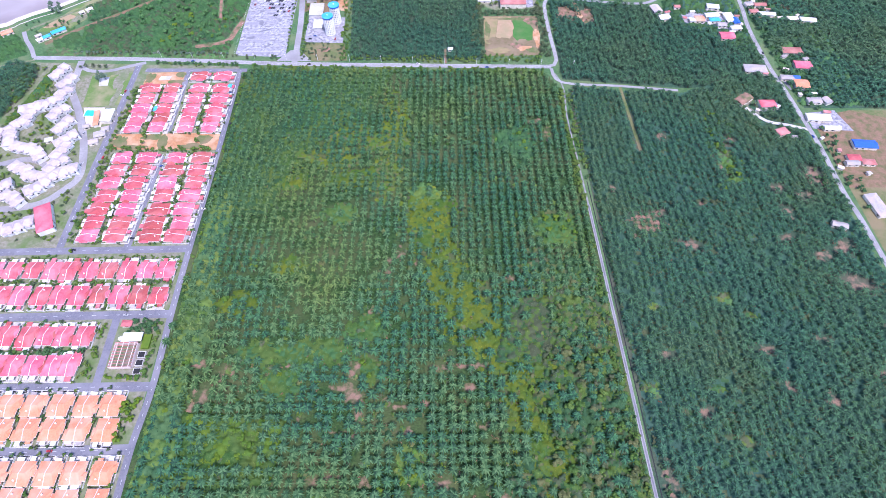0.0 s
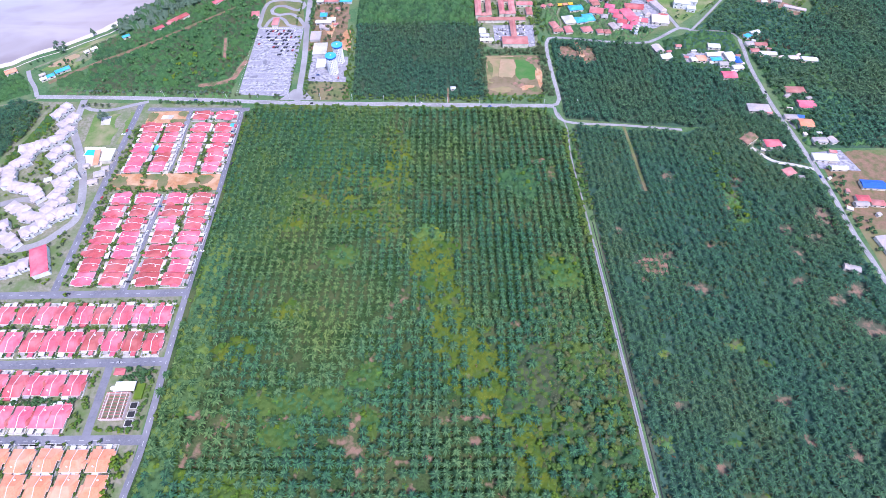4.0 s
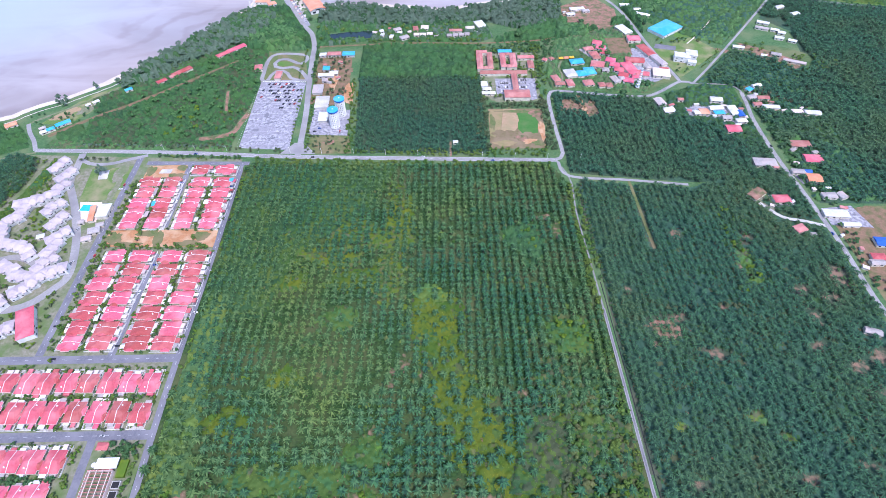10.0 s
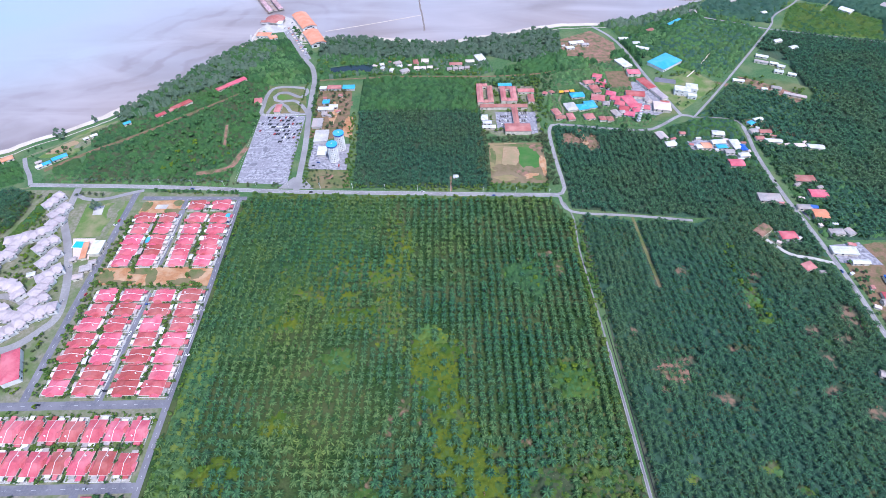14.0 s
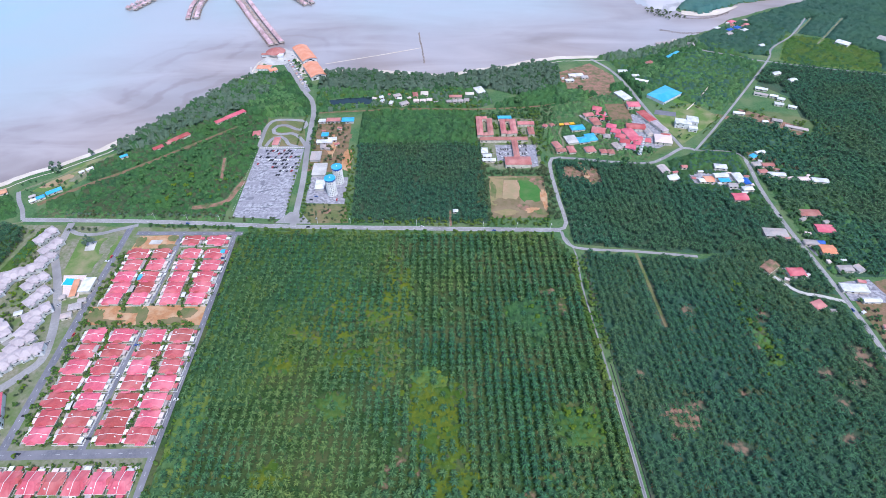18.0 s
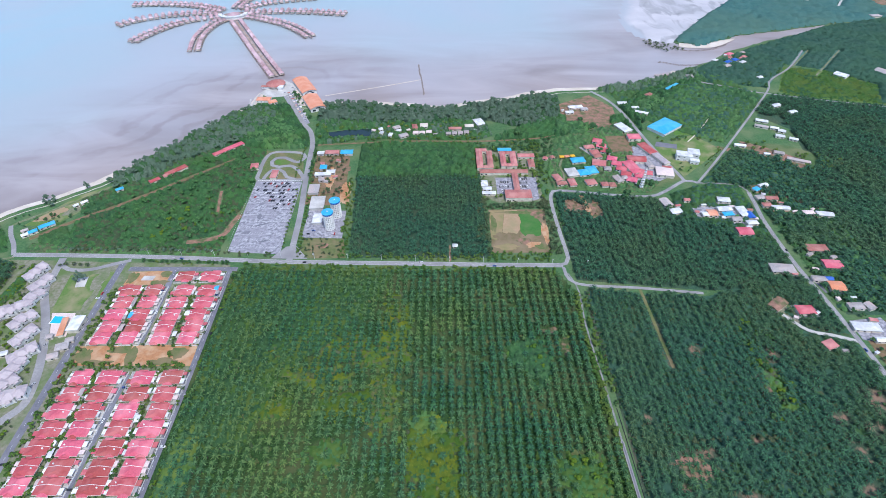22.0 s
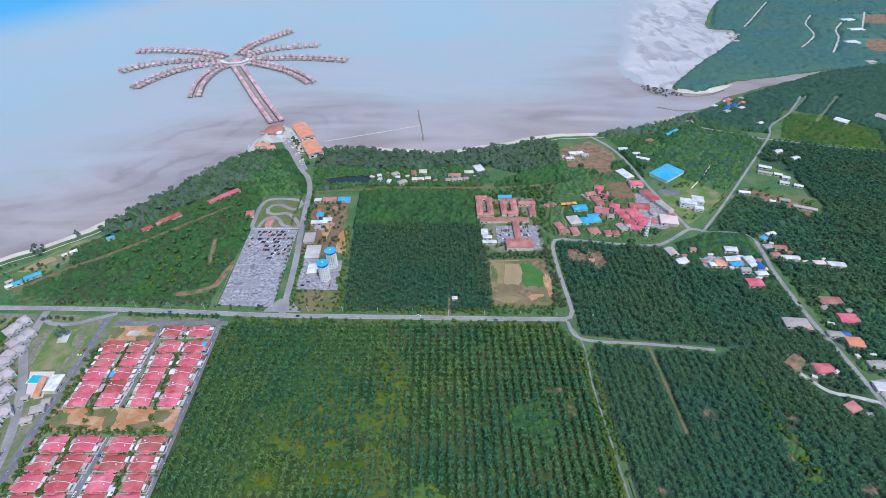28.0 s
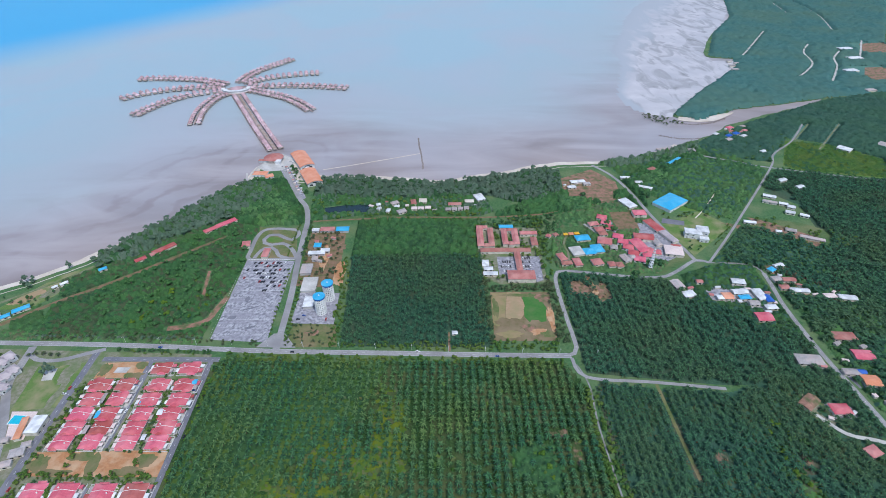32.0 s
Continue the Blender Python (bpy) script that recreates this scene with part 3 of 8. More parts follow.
    wet.data_type = "RGBA"
    wet.inputs["B"].default_value = (0.225, 0.18, 0.18, 1)
    l.new(patchy.outputs[0], wet.inputs["Factor"])
    l.new(cloud_tint.outputs["Result"], wet.inputs["A"])
    l.new(wet.outputs["Result"], mix.inputs["A"])
    mix.inputs["B"].default_value = (0.04, 0.34, 0.60, 1)
    l.new(mix.outputs["Result"], bsdf.inputs["Base Color"])
    bsdf.inputs["Roughness"].default_value = 0.35
    bsdf.inputs["Specular IOR Level"].default_value = 0.25
    return m


def sea():
    nx, ny = 110, 110
    gx, gy = np.meshgrid(np.linspace(-3800, 2600, nx), np.linspace(-1900, 4500, ny))
    x, y = gx.ravel(), gy.ravel()
    d = near_line(np.array(SHORE[::6]), x, y)
    far = np.hypot(x + 1120, y - 1460)
    side = ((x + 1120) * -440 + (y - 1460) * 290) / 527
    me = bpy.data.meshes.new("sea")
    k = np.arange(nx * ny).reshape(ny, nx)
    q = np.stack([k[:-1, :-1], k[:-1, 1:], k[1:, 1:], k[1:, :-1]], 2).reshape(-1, 4)
    me.from_pydata(np.stack([x, y, np.full(len(x), -1.0)], 1).tolist(), [], q.tolist())
    a = me.attributes.new("offshore", "FLOAT", "POINT")
    a.data.foreach_set("value", d.astype(np.float32))
    b = me.attributes.new("open_sea", "FLOAT", "POINT")
    b.data.foreach_set("value", np.clip((side - 40) / 330, 0, 1).astype(np.float32))
    me.materials.append(sea_material())
    tagged(new("water", me), "shallow silty grey-blue sea with brown tidal mud", "water", "", "structure")


sea()

# the beach: a pale strip that slopes from the land into the sea
beach = Shape()
strip = [Vector(p) for p in coast_line(COAST[2:25])]
for i in range(len(strip) - 1):
    a, b = strip[i], strip[i + 1]
    d = (b - a).normalized()
    side = Vector((-d.y, d.x))
    w = 15 + 6 * noise.noise((a.x * 0.01, a.y * 0.01, 5))
    w2 = 15 + 6 * noise.noise((b.x * 0.01, b.y * 0.01, 5))
    d2 = (strip[min(i + 2, len(strip) - 1)] - b)
    side2 = Vector((-d2.y, d2.x)).normalized() if d2.length else side
    beach.add([(*(a - side * 9), 0.08), (*(b - side2 * 9), 0.08), (*(b + side2 * w2), -1.15), (*(a + side * w), -1.15)], [(0, 1, 2, 3)])
tagged(new("beach", beach.mesh("beach", M_SAND)), "narrow strip of pale sand along the shore", "beach", "", "structure")

# large pieces of ground
FIELD = [(-229, 20), (-234, 250), (-240, 511), (118, 509), (134, 478), (140, 300), (146, 20)]
EAST_FIELD = [(150, 20), (143, 478), (268, 466), (376, 500), (383, 380), (390, 20)]
sheet("housing_ground", [(-470, 20), (-480, 400), (-505, 530), (-242, 520), (-236, 250), (-230, 20)], M_ESTATE, 0.05, "patchy grass and bare earth between houses")
sheet("roadside_grass", [(-172, 530), (-115, 530), (-122, 565), (-168, 565)], M_ROUGH, 0.08, "rough grass with a bare reddish patch")
sheet("car_park", [(-252, 541), (-191, 537), (-194, 681), (-256, 684)], M_PAVING, 0.10, "worn grey asphalt car park with white bay lines", "car park")
sheet("tower_yard", [(-172, 566), (-124, 564), (-126, 617), (-173, 618)], M_PAVING, 0.10, "grey paved yard round the towers", "yard")
sheet("kart_infield", [(-256, 685), (-193, 682), (-207, 758), (-262, 760)], M_ROUGH, 0.06, "grass and gravel inside the kart track")
sheet("sports_field", [(51, 538), (118, 538), (122, 618), (52, 618)], M_DRY, 0.08, "dry brown and green playing field", "field")
sheet("mown_strip", [(72, 617), (88, 617), (87, 578), (80, 566), (66, 574)], M_TAN, 0.12, "tan mown strip of the playing field", "field")
sheet("mown_strip", [(53, 616), (71.6, 616.5), (65.6, 574), (58, 560), (52, 562)], M_OLIVE, 0.12, "olive dry grass of the playing field", "field")
sheet("green_pitch", [(89.5, 613), (108, 606), (114, 591), (111, 568), (94, 563), (87.5, 575)], M_PITCH, 0.125, "fresh green corner of the playing field", "field")
sheet("school_ground", [(42, 760), (124, 756), (124, 636), (66, 632), (44, 646)], M_ESTATE, 0.05, "trodden ground and grass between school wings")
sheet("school_car_park", [(66, 688), (121, 689), (119, 640), (110, 636), (109, 653), (66, 651)], M_PAVING, 0.1, "grey car park between red-roofed school wings", "car park")
sheet("complex_ground", [(150, 664), (216, 653), (270, 652), (316, 684), (296, 780), (276, 840), (160, 790)], M_UNDER, 0.06, "grass and paving of the walled complex")
sheet("complex_yard", [(222, 786), (262, 776), (300, 752), (312, 694), (268, 668), (240, 672), (228, 720)], M_PAVING, 0.1, "grey yard between red-roofed blocks", "yard")
# Dark sheets under the palm blocks: their colour stands for palm shade.
sheet("shaded_ground", [(-112, 531), (48, 529), (44, 690), (-122, 690)], M_PALMFLOOR, 0.05, "floor under dense palms, shade painted into its dark green")
sheet("shaded_ground", [(139, 494), (270, 478), (336, 480), (384, 466), (384, 560), (345, 575), (300, 596), (268, 640), (216, 642), (141, 652), (138, 560)], M_PALMFLOOR, 0.05, "floor under dense palms, shade painted into its dark green")
sheet("shaded_ground", [(550, 926), (606, 920), (720, 884), (800, 850), (640, 600), (560, 560), (470, 600), (400, 660), (353, 675), (418, 758), (466, 733), (511, 721), (528, 815), (496, 858)], M_PALMFLOOR, 0.05, "floor under dense palms, shade painted into its dark green")
sheet("bare_strip", [(433, 783), (457, 770), (494, 739), (510, 727), (493, 705), (479, 722), (444, 748)], M_PINKSOIL, 0.08, "strip of bare reddish earth beside sheds")
road("earth_track", [(359, 780), (385, 809), (420, 855)], 1.8, M_SAND, 0.1, "pale path through young trees", clear=0.5)
sheet("hostel_lawn", [(322, 688), (400, 758), (372, 800), (304, 762)], M_LAWN, 0.06, "mown grass round the white building")
sheet("north_clearing", [(222, 814), (268, 828), (274, 890), (244, 934), (188, 902), (184, 854)], M_PINKSOIL, 0.07, "brown cleared ground with rubble and sheds")
sheet("building_plot", [(238, 796), (274, 800), (270, 748), (238, 752)], M_SOIL, 0.115, "bare brown plot behind the red-roofed row")
KEEP_OUT.extend([(230, 872, 34, 44, -12), (255, 774, 16, 24, 0), (178, 752, 17, 8, 10), (284, 722, 22, 42, -14), (336, 612, 28, 10, 5)])
sheet("paved_yard", [(310, 640), (352, 648), (384, 640), (382, 588), (352, 584), (306, 604)], M_PAVING, 0.1, "grey paved yard between village houses", "yard")
sheet("bright_meadow", [(345, 800), (420, 795), (520, 925), (440, 950), (372, 880)], M_GRASS, 0.06, "bright green meadow with young trees")
sheet("bright_meadow", [(572, 945), (630, 1045), (700, 1030), (760, 960), (740, 890), (585, 930)], M_GRASS, 0.06, "bright green open meadow")
sheet("village_ground", [(415, 770), (440, 785), (505, 765), (560, 720), (480, 690), (440, 735)], M_UNDER, 0.06, "trodden grass round low sheds")
sheet("village_ground", [(300, 604), (310, 634), (355, 655), (383, 650), (376, 580), (345, 585)], M_ESTATE, 0.07, "grey trodden yard between village houses")
sheet("village_ground", [(398, 600), (400, 672), (430, 670), (470, 612), (470, 592)], M_PINKSOIL, 0.07, "reddish bare yard between village houses")
sheet("village_ground", [(402, 330), (402, 430), (450, 440), (560, 400), (520, 330)], M_SOIL, 0.07, "brown bare ground beside the road")
sheet("dry_field", [(402, 250), (402, 334), (519, 334), (560, 402), (446, 440), (640, 438), (600, 250)], M_ROUGH, 0.06, "dry yellowish grass field beside the road", "field")
# Another dark sheet whose colour stands for palm shade.
sheet("shaded_ground", [(401, 444), (400, 596), (468, 588), (560, 560), (640, 600), (700, 640), (640, 440)], M_PALMFLOOR, 0.05, "floor under dense palms, shade painted into its dark green")
sheet("building_plot", [(-181, 630), (-150, 628), (-132, 640), (-138, 756), (-186, 756)], M_SOIL, 0.07, "brown bare earth of a building plot")
sheet("vacant_plot", [(-352, 386), (-352, 408), (-240, 410), (-238, 385)], M_ORANGE, 0.09, "vacant plot of orange earth with weeds")
sheet("vacant_plot", [(-348, 489), (-346, 509), (-303, 511), (-303, 490)], M_ORANGE, 0.09, "vacant plot of orange earth with weeds")
sheet("resort_ground", [(-500, 300), (-470, 420), (-495, 528), (-440, 528), (-365, 350), (-362, 268), (-470, 268)], M_ESTATE, 0.07, "gardens and pale paths between white apartment blocks")
sheet("resort_lawn", [(-412, 505), (-366, 510), (-364, 455), (-404, 450)], M_LAWN, 0.1, "green lawn with bare sandy corner")
sheet("beach_lawn", [(-515, 590), (-478, 590), (-440, 648), (-448, 672), (-478, 652)], M_LAWN, 0.06, "grass clearing behind the beach")
sheet("pond", [(-180, 812), (-150, 820), (-116, 826), (-108, 812), (-114, 797), (-150, 792), (-174, 795)], M_POND, 0.06, "dark still pond", "pond")
sheet("grass_verge", [(-195, 785), (-120, 792), (40, 792), (40, 778), (-120, 776), (-190, 768)], M_UNDER, 0.05, "green strip along an earth path")


def patch(x, y, a, b, turn, mat, label, seed, z=0.1):
    """An irregular patch with a ragged outline."""
    pts = []
    for i in range(28):
        w = 2 * math.pi * i / 28
        k = 1 + 0.55 * noise.noise((math.cos(w) * 1.4 + seed * 7.1, math.sin(w) * 1.4, seed)) + 0.25 * noise.noise((math.cos(w) * 4 + seed, math.sin(w) * 4, seed))
        u, v = a * k * math.cos(w), b * k * math.sin(w)
        c, s = math.cos(radians(turn)), math.sin(radians(turn))
        pts.append((x + u * c - v * s, y + u * s + v * c))
    return sheet("stain" if mat == M_ASPHALT else "bare_patch", pts, mat, z + 0.002 * (seed % 9), label, "patch", depth=0.12)


patch(-492, 612, 7, 20, -42, M_TAN, "bare sandy earth behind the beach", 143, 0.08)
patch(-470, 622, 9, 14, -42, M_ESTATE, "worn grass behind the beach", 144, 0.08)

# roads
road("road", [(128, 517), (60, 518), (-53, 521), (-170, 524), (-230, 527), (-290, 531), (-352, 534), (-412, 536), (-495, 538)], 6.4, M_ROADPALE, 0.14, "straight two-lane asphalt road with white lines", True, True)
road("road", [(123, 517), (132, 520), (136, 529), (134, 576), (133, 625), (136, 650), (149, 658), (216, 648), (262, 645), (285, 655), (319, 679), (335, 674)], 4.6, M_ROADPALE, 0.15, "winding pale asphalt road", True)
road("road", [(335, 674), (406, 759), (548, 938), (580, 990), (641, 1045), (707, 1126)], 3.2, M_ROADPALE, 0.14, "straight pale country road")
road("road", [(319, 680), (300, 775), (286, 866), (272, 914), (250, 950)], 5.0, M_ROADPALE, 0.16, "pale asphalt road towards the beach")
road("lane", [(335, 674), (372, 672), (390, 664), (393, 650)], 2.8, M_LANE, 0.12, "narrow shaded lane into the village", clear=0.0)
road("road", [(393, 652), (391, 630), (386, 589), (386, 520), (390, 471), (394, 410), (395, 374), (394, 324), (397, 280), (398, 180)], 5.2, M_ROADPALE, 0.13, "pale asphalt village road", True)
road("road", [(439, 1012), (450, 987), (500, 962), (548, 938), (709, 891), (900, 850)], 3.6, M_ROADPALE, 0.13, "narrow pale country road")
road("lane", [(128, 514), (138, 489), (203, 482), (268, 474)], 3.6, M_ROADPALE, 0.13, "narrow pale lane between plantation blocks")
road("lane", [(140.5, 310), (142, 259), (145, 151), (148, 51), (150, 0)], 1.2, M_ASPHALT, 0.11, "dark wet bed of a straight concrete drain", clear=2.2)
for k in (-1, 1):
    drain = smooth_line([(140.5, 310), (142, 259), (145, 151), (148, 51), (150, 0)])
    tagged(new("drain_wall", ribbon_shape(drain, 0.75, 0.32, 0.3, 0.95 * k).mesh("drain_wall", M_ROADPALE)), "pale concrete wall of the drain", "wall", "", "structure")
road("farm_path", [(131, 505), (138, 478), (136, 430), (139, 356), (140.5, 310)], 1.6, M_LANE, 0.11, "narrow overgrown farm path", clear=1.0)
road("ditch", [(143.5, 340), (146, 259), (149, 151), (152, 51), (154, 0)], 0.8, M_DARK, 0.1, "narrow dark drainage ditch beside the lane")
road("earth_track", [(203, 480), (206, 381)], 3.2, M_ROUGH, 0.1, "brown earth track between palm rows")
road("earth_track", [(336, 445), (352, 424), (372, 418), (394, 410)], 4.0, M_CONCRETE, 0.11, "pale side lane")
road("earth_track", [(-189, 775), (-121, 781), (-56, 785), (50, 784), (133, 791), (163, 799)], 3.5, M_SOIL, 0.12, "brown earth path along the woods", clear=1)
road("road", [(-178, 527), (-182, 606), (-190, 683), (-195, 740), (-198, 778), (-208, 815), (-225, 843), (-251, 898), (-280, 950)], 7.2, M_ROADPALE, 0.17, "pale asphalt road from the junction to the jetty")
sheet("junction_apron", [(-200, 530), (-158, 529), (-174, 550), (-186, 550)], M_ROADPALE, 0.155, "flared asphalt mouth of the junction", "road")
road("street", [(-352, 514), (-232, 513)], 6.0, M_ASPHALT, 0.12, "grey housing estate street", True)
road("street", [(-363, 527), (-359, 400), (-354, 263)], 7.0, M_ASPHALT, 0.13, "grey housing estate street", True)
road("street", [(-300, 512), (-297, 412)], 6.5, M_ASPHALT, 0.11, "grey housing estate street", True)
road("street", [(-293, 376), (-292, 263)], 6.5, M_ASPHALT, 0.11, "grey housing estate street", True)
road("street", [(-240, 513), (-236, 390), (-234, 262), (-232, 193), (-229, 131), (-231, 84), (-229, 30)], 5.5, M_ASPHALT, 0.14, "grey street along the plantation edge", True)
road("street", [(-480, 256), (-407, 258), (-234, 261)], 7.5, M_ASPHALT, 0.12, "grey housing estate street", True)
road("street", [(-440, 191), (-376, 192), (-234, 195)], 7.5, M_ASPHALT, 0.12, "grey housing estate street with dashed line", True)
road("street", [(-420, 130), (-349, 131), (-229, 132)], 7.5, M_ASPHALT, 0.12, "grey housing estate street with dashed line", True)
road("street", [(-420, 82), (-326, 83), (-231, 85)], 7.5, M_ASPHALT, 0.12, "grey housing estate street with dashed line", True)
road("street", [(-277, 192), (-274, 132)], 6.5, M_ASPHALT, 0.11, "grey side street beside the pumping plant")
road("street", [(-435, 532), (-431, 505), (-427, 481), (-412, 455), (-401, 436), (-381, 394), (-369, 352), (-375, 335), (-393, 315), (-422, 308), (-470, 302)], 8.0, M_ROADPALE, 0.15, "pale drive through the apartment resort")
road("street", [(-470, 362), (-452, 367), (-432, 373), (-408, 364), (-390, 347)], 7.0, M_ROADPALE, 0.13, "pale curved drive between apartment blocks")
road("street", [(-436, 526), (-420, 514), (-396, 513), (-372, 522), (-356, 528)], 5.0, M_ROADPALE, 0.16, "curved drive round the entrance island")
road("lane", [(-492, 534), (-512, 528), (-535, 520), (-580, 500)], 3.0, M_ESTATE, 0.12, "pale earth lane between the woods", clear=0.5)
road("beach_road", [(-495, 538), (-506, 556), (-519, 572), (-530, 590)], 5.0, M_ROADPALE, 0.15, "pale lane to the beach", clear=1.0)
road("beach_road", [(-526, 580), (-530, 590), (-494, 622), (-461, 653), (-420, 700)], 4.0, M_ESTATE, 0.13, "sandy beach road")
road("earth_track", [(-493, 565), (-453, 602), (-406, 639), (-357, 684), (-301, 736)], 6.0, M_SOIL, 0.1, "strip of bare brown earth through scrub", clear=1)
road("earth_track", [(-256, 612), (-262, 590), (-266, 572), (-282, 562), (-305, 558)], 7.0, M_PINKSOIL, 0.1, "eroded reddish earth track")
road("earth_track", [(-296, 660), (-292, 640), (-286, 612)], 3.5, M_PINKSOIL, 0.1, "reddish earth path through scrub")
road("earth_path", [(-466, 522), (-470, 500), (-473, 472), (-483, 426), (-492, 380), (-498, 300)], 1.8, M_ESTATE, 0.1, "pale footpath along the plantation edge")
road("kart_track", [(-192, 686), (-225, 684.5), (-254, 685), (-257.5, 705), (-258.5, 733), (-254, 751), (-243, 756), (-226, 756), (-208, 753)], 5.5, M_ROADPALE, 0.12, "pale grey kart track")
road("kart_track", [(-208, 753), (-202, 742), (-209, 729), (-220, 734), (-231, 741), (-243, 739), (-247, 730), (-244, 721), (-234, 717), (-219, 720), (-208, 712), (-199, 699), (-193, 688)], 5.5, M_ROADPALE, 0.13, "winding pale grey kart track")
road("kart_track", [(-204, 687), (-217, 692), (-224, 704), (-232, 711), (-241, 709), (-246, 698), (-248, 687)], 5.0, M_ROADPALE, 0.135, "winding pale grey kart track")
sheet("kart_grass", [(-243, 733), (-232, 736), (-220, 730), (-222, 725), (-234, 722), (-240, 725)], M_GRASS, 0.125, "grass island of the kart track")

# bare and grassy patches inside the plantations: x, y, half sizes, turn
GRASSY = [(-58, 350, 14, 34, 0), (-84, 345, 30, 12, 5), (-150, 340, 16, 10, 0), (-14, 300, 26, 24, 60), (-8, 270, 20, 26, 0), (10, 215, 22, 40, 25), (40, 178, 30, 26, -30), (62, 150, 28, 20, 20), (64, 105, 16, 30, 10), (78, 74, 22, 24, 0), (88, 185, 16, 22, 0),
          (-52, 430, 14, 40, 0), (-60, 395, 26, 16, 0), (-158, 385, 12, 26, 0), (-120, 372, 30, 14, 0), (-95, 405, 26, 14, 10), (-178, 203, 16, 10, 0), (-140, 243, 14, 8, 10)]
GREENS = [(-104, 160, 34, 11, 5), (-150, 158, 22, 8, 0), (-66, 180, 14, 12, 0), (104, 283, 22, 18, 0), (-100, 300, 13, 11, 0), (-130, 134, 16, 12, 0), (-158, 84, 20, 14, 0), (-24, 72, 10, 12, 0), (-20, 325, 16, 10, 0), (82, 390, 13, 26, 0), (65, 398, 10, 12, 0), (-58, 144, 8, 8, 0)]
SOILS = [(-73, 125, 5, 11, 20), (-66, 108, 3, 14, 5), (-63, 192, 5, 9, -35), (-49, 240, 3.5, 16, 0), (44, 148.5, 32, 3.4, 1), (20, 147, 22, 3.4, -1), (-2, 146, 12, 3, 0), (-74, 138, 4, 14, -10), (-66, 122, 5, 9, 0), (-67, 96, 3, 16, 0), (-45, 120, 6, 4, 0), (30, 100, 5, 6, 0), (44, 52, 10, 8, 0), (-84, 130, 8, 3, 0), (-128, 149, 12, 2.5, 0), (-71, 149, 13, 2.5, 0), (-90, 64, 26, 2.5, 3), (-174, 142, 7, 10, -30), (-186, 124, 4, 12, -10), (60, 230, 4, 12, 0), (100, 424, 14, 5, 0), (112, 405, 4, 14, 0), (70, 400, 12, 4, -20),
         (-112, 106, 6, 3, 0), (-80, 97, 6, 3.5, 0), (-34, 115, 10, 3, 0), (-30, 97, 9, 4, 0), (-56, 62, 8, 4, 0), (-135, 64, 7, 3, 0), (-15, 118, 7, 3, 0), (0, 60, 10, 4, 0), (125, 200, 4, 12, 0), (-195, 150, 14, 3, 0), (-196, 110, 3, 30, -4),
         (-40, 255, 6, 10, 0), (-26, 245, 4, 8, 0), (20, 130, 5, 8, 0), (-210, 92, 2.5, 40, 2)]
EAST_SOILS = [(205, 300, 10, 8, 0), (180, 270, 9, 6, 0), (330, 330, 10, 6, 0), (300, 396, 10, 8, 0), (320, 270, 12, 5, 20), (250, 310, 7, 5, 0), (365, 260, 14, 10, 0), (355, 320, 10, 8, 0), (310, 170, 9, 5, 0), (200, 110, 6, 5, 0), (191, 290, 17, 13, 0), (372, 345, 12, 20, 10), (230, 262, 14, 5, -20), (360, 222, 22, 10, -15), (330, 300, 8, 12, 0), (160, 60, 5, 20, 0), (180, 155, 8, 5, 0), (262, 160, 16, 4, 0), (300, 120, 6, 9, 0), (350, 140, 8, 6, 0), (285, 360, 8, 16, 0), (232, 398, 6, 10, 0), (340, 96, 9, 6, 0), (270, 130, 5, 9, 0), (385, 150, 9, 7, 0), (375, 180, 12, 5, 0), (168, 330, 5, 5, 0), (345, 250, 14, 8, 0)]
REPLANTED = (193, 288, 15, 14, 0)
EAST_GREENS = [(214, 128, 7, 4, 0), (222, 90, 8, 5, 0), (290, 372, 10, 26, 10), (240, 208, 8, 5, 0), (258, 190, 7, 5, 0), (162, 128, 6, 6, 0), (180, 200, 5, 5, 0), (295, 340, 12, 6, 0)]
floor_grid("plantation_ground", FIELD, M_FLOOR, 0.05, "green undergrowth with painted shade, yellow grass and bare earth under oil palms", {"grassy": GRASSY, "fresh": GREENS, "earth": SOILS})
floor_grid("plantation_ground", EAST_FIELD, M_FLOOREAST, 0.05, "dark undergrowth and bare earth under oil palms", {"grassy": [], "fresh": EAST_GREENS, "earth": EAST_SOILS})
for k, (x, y, a, b) in enumerate(((-344, 398, 8, 9), (-310, 404, 12, 5), (-298, 396, 5, 11), (-266, 390, 14, 4), (-256, 400, 8, 6), (-330, 389, 16, 3), (-342, 500, 5, 9), (-310, 493, 9, 4), (-308, 506, 6, 5))):
    patch(x, y, a, b, 0, M_ROUGH, "weeds on the vacant plot", 170 + k, 0.1)
for k, (x, y, a, b) in enumerate(((-376, 498, 7, 16), (-398, 508, 14, 4), (-372, 470, 4, 18))):
    patch(x, y, a, b, 0, M_ESTATE, "bare sandy corner of the lawn", 180 + k, 0.11)
for k, (x, y, a, b, m) in enumerate(((88, 560, 9, 5, M_PINKSOIL), (76, 566, 12, 6, M_DRY), (86, 596, 3, 14, M_TAN), (62, 566, 8, 6, M_DRY), (112, 606, 8, 7, M_PINKSOIL), (98, 566, 8, 4, M_DRY), (70, 548, 14, 5, M_OLIVE), (110, 548, 8, 5, M_ROUGH), (56, 590, 4, 16, M_ROUGH), (90, 612, 26, 2.5, M_ROUGH))):
    patch(x, y, a, b, 0, m, "worn patch of the playing field", 190 + k, 0.127)
patch(-145, 552, 8, 4, 0, M_PINKSOIL, "bare reddish earth in rough grass", 131)
patch(100, 552, 9, 4, 10, M_ORANGE, "scraped orange earth on the playing field", 132)
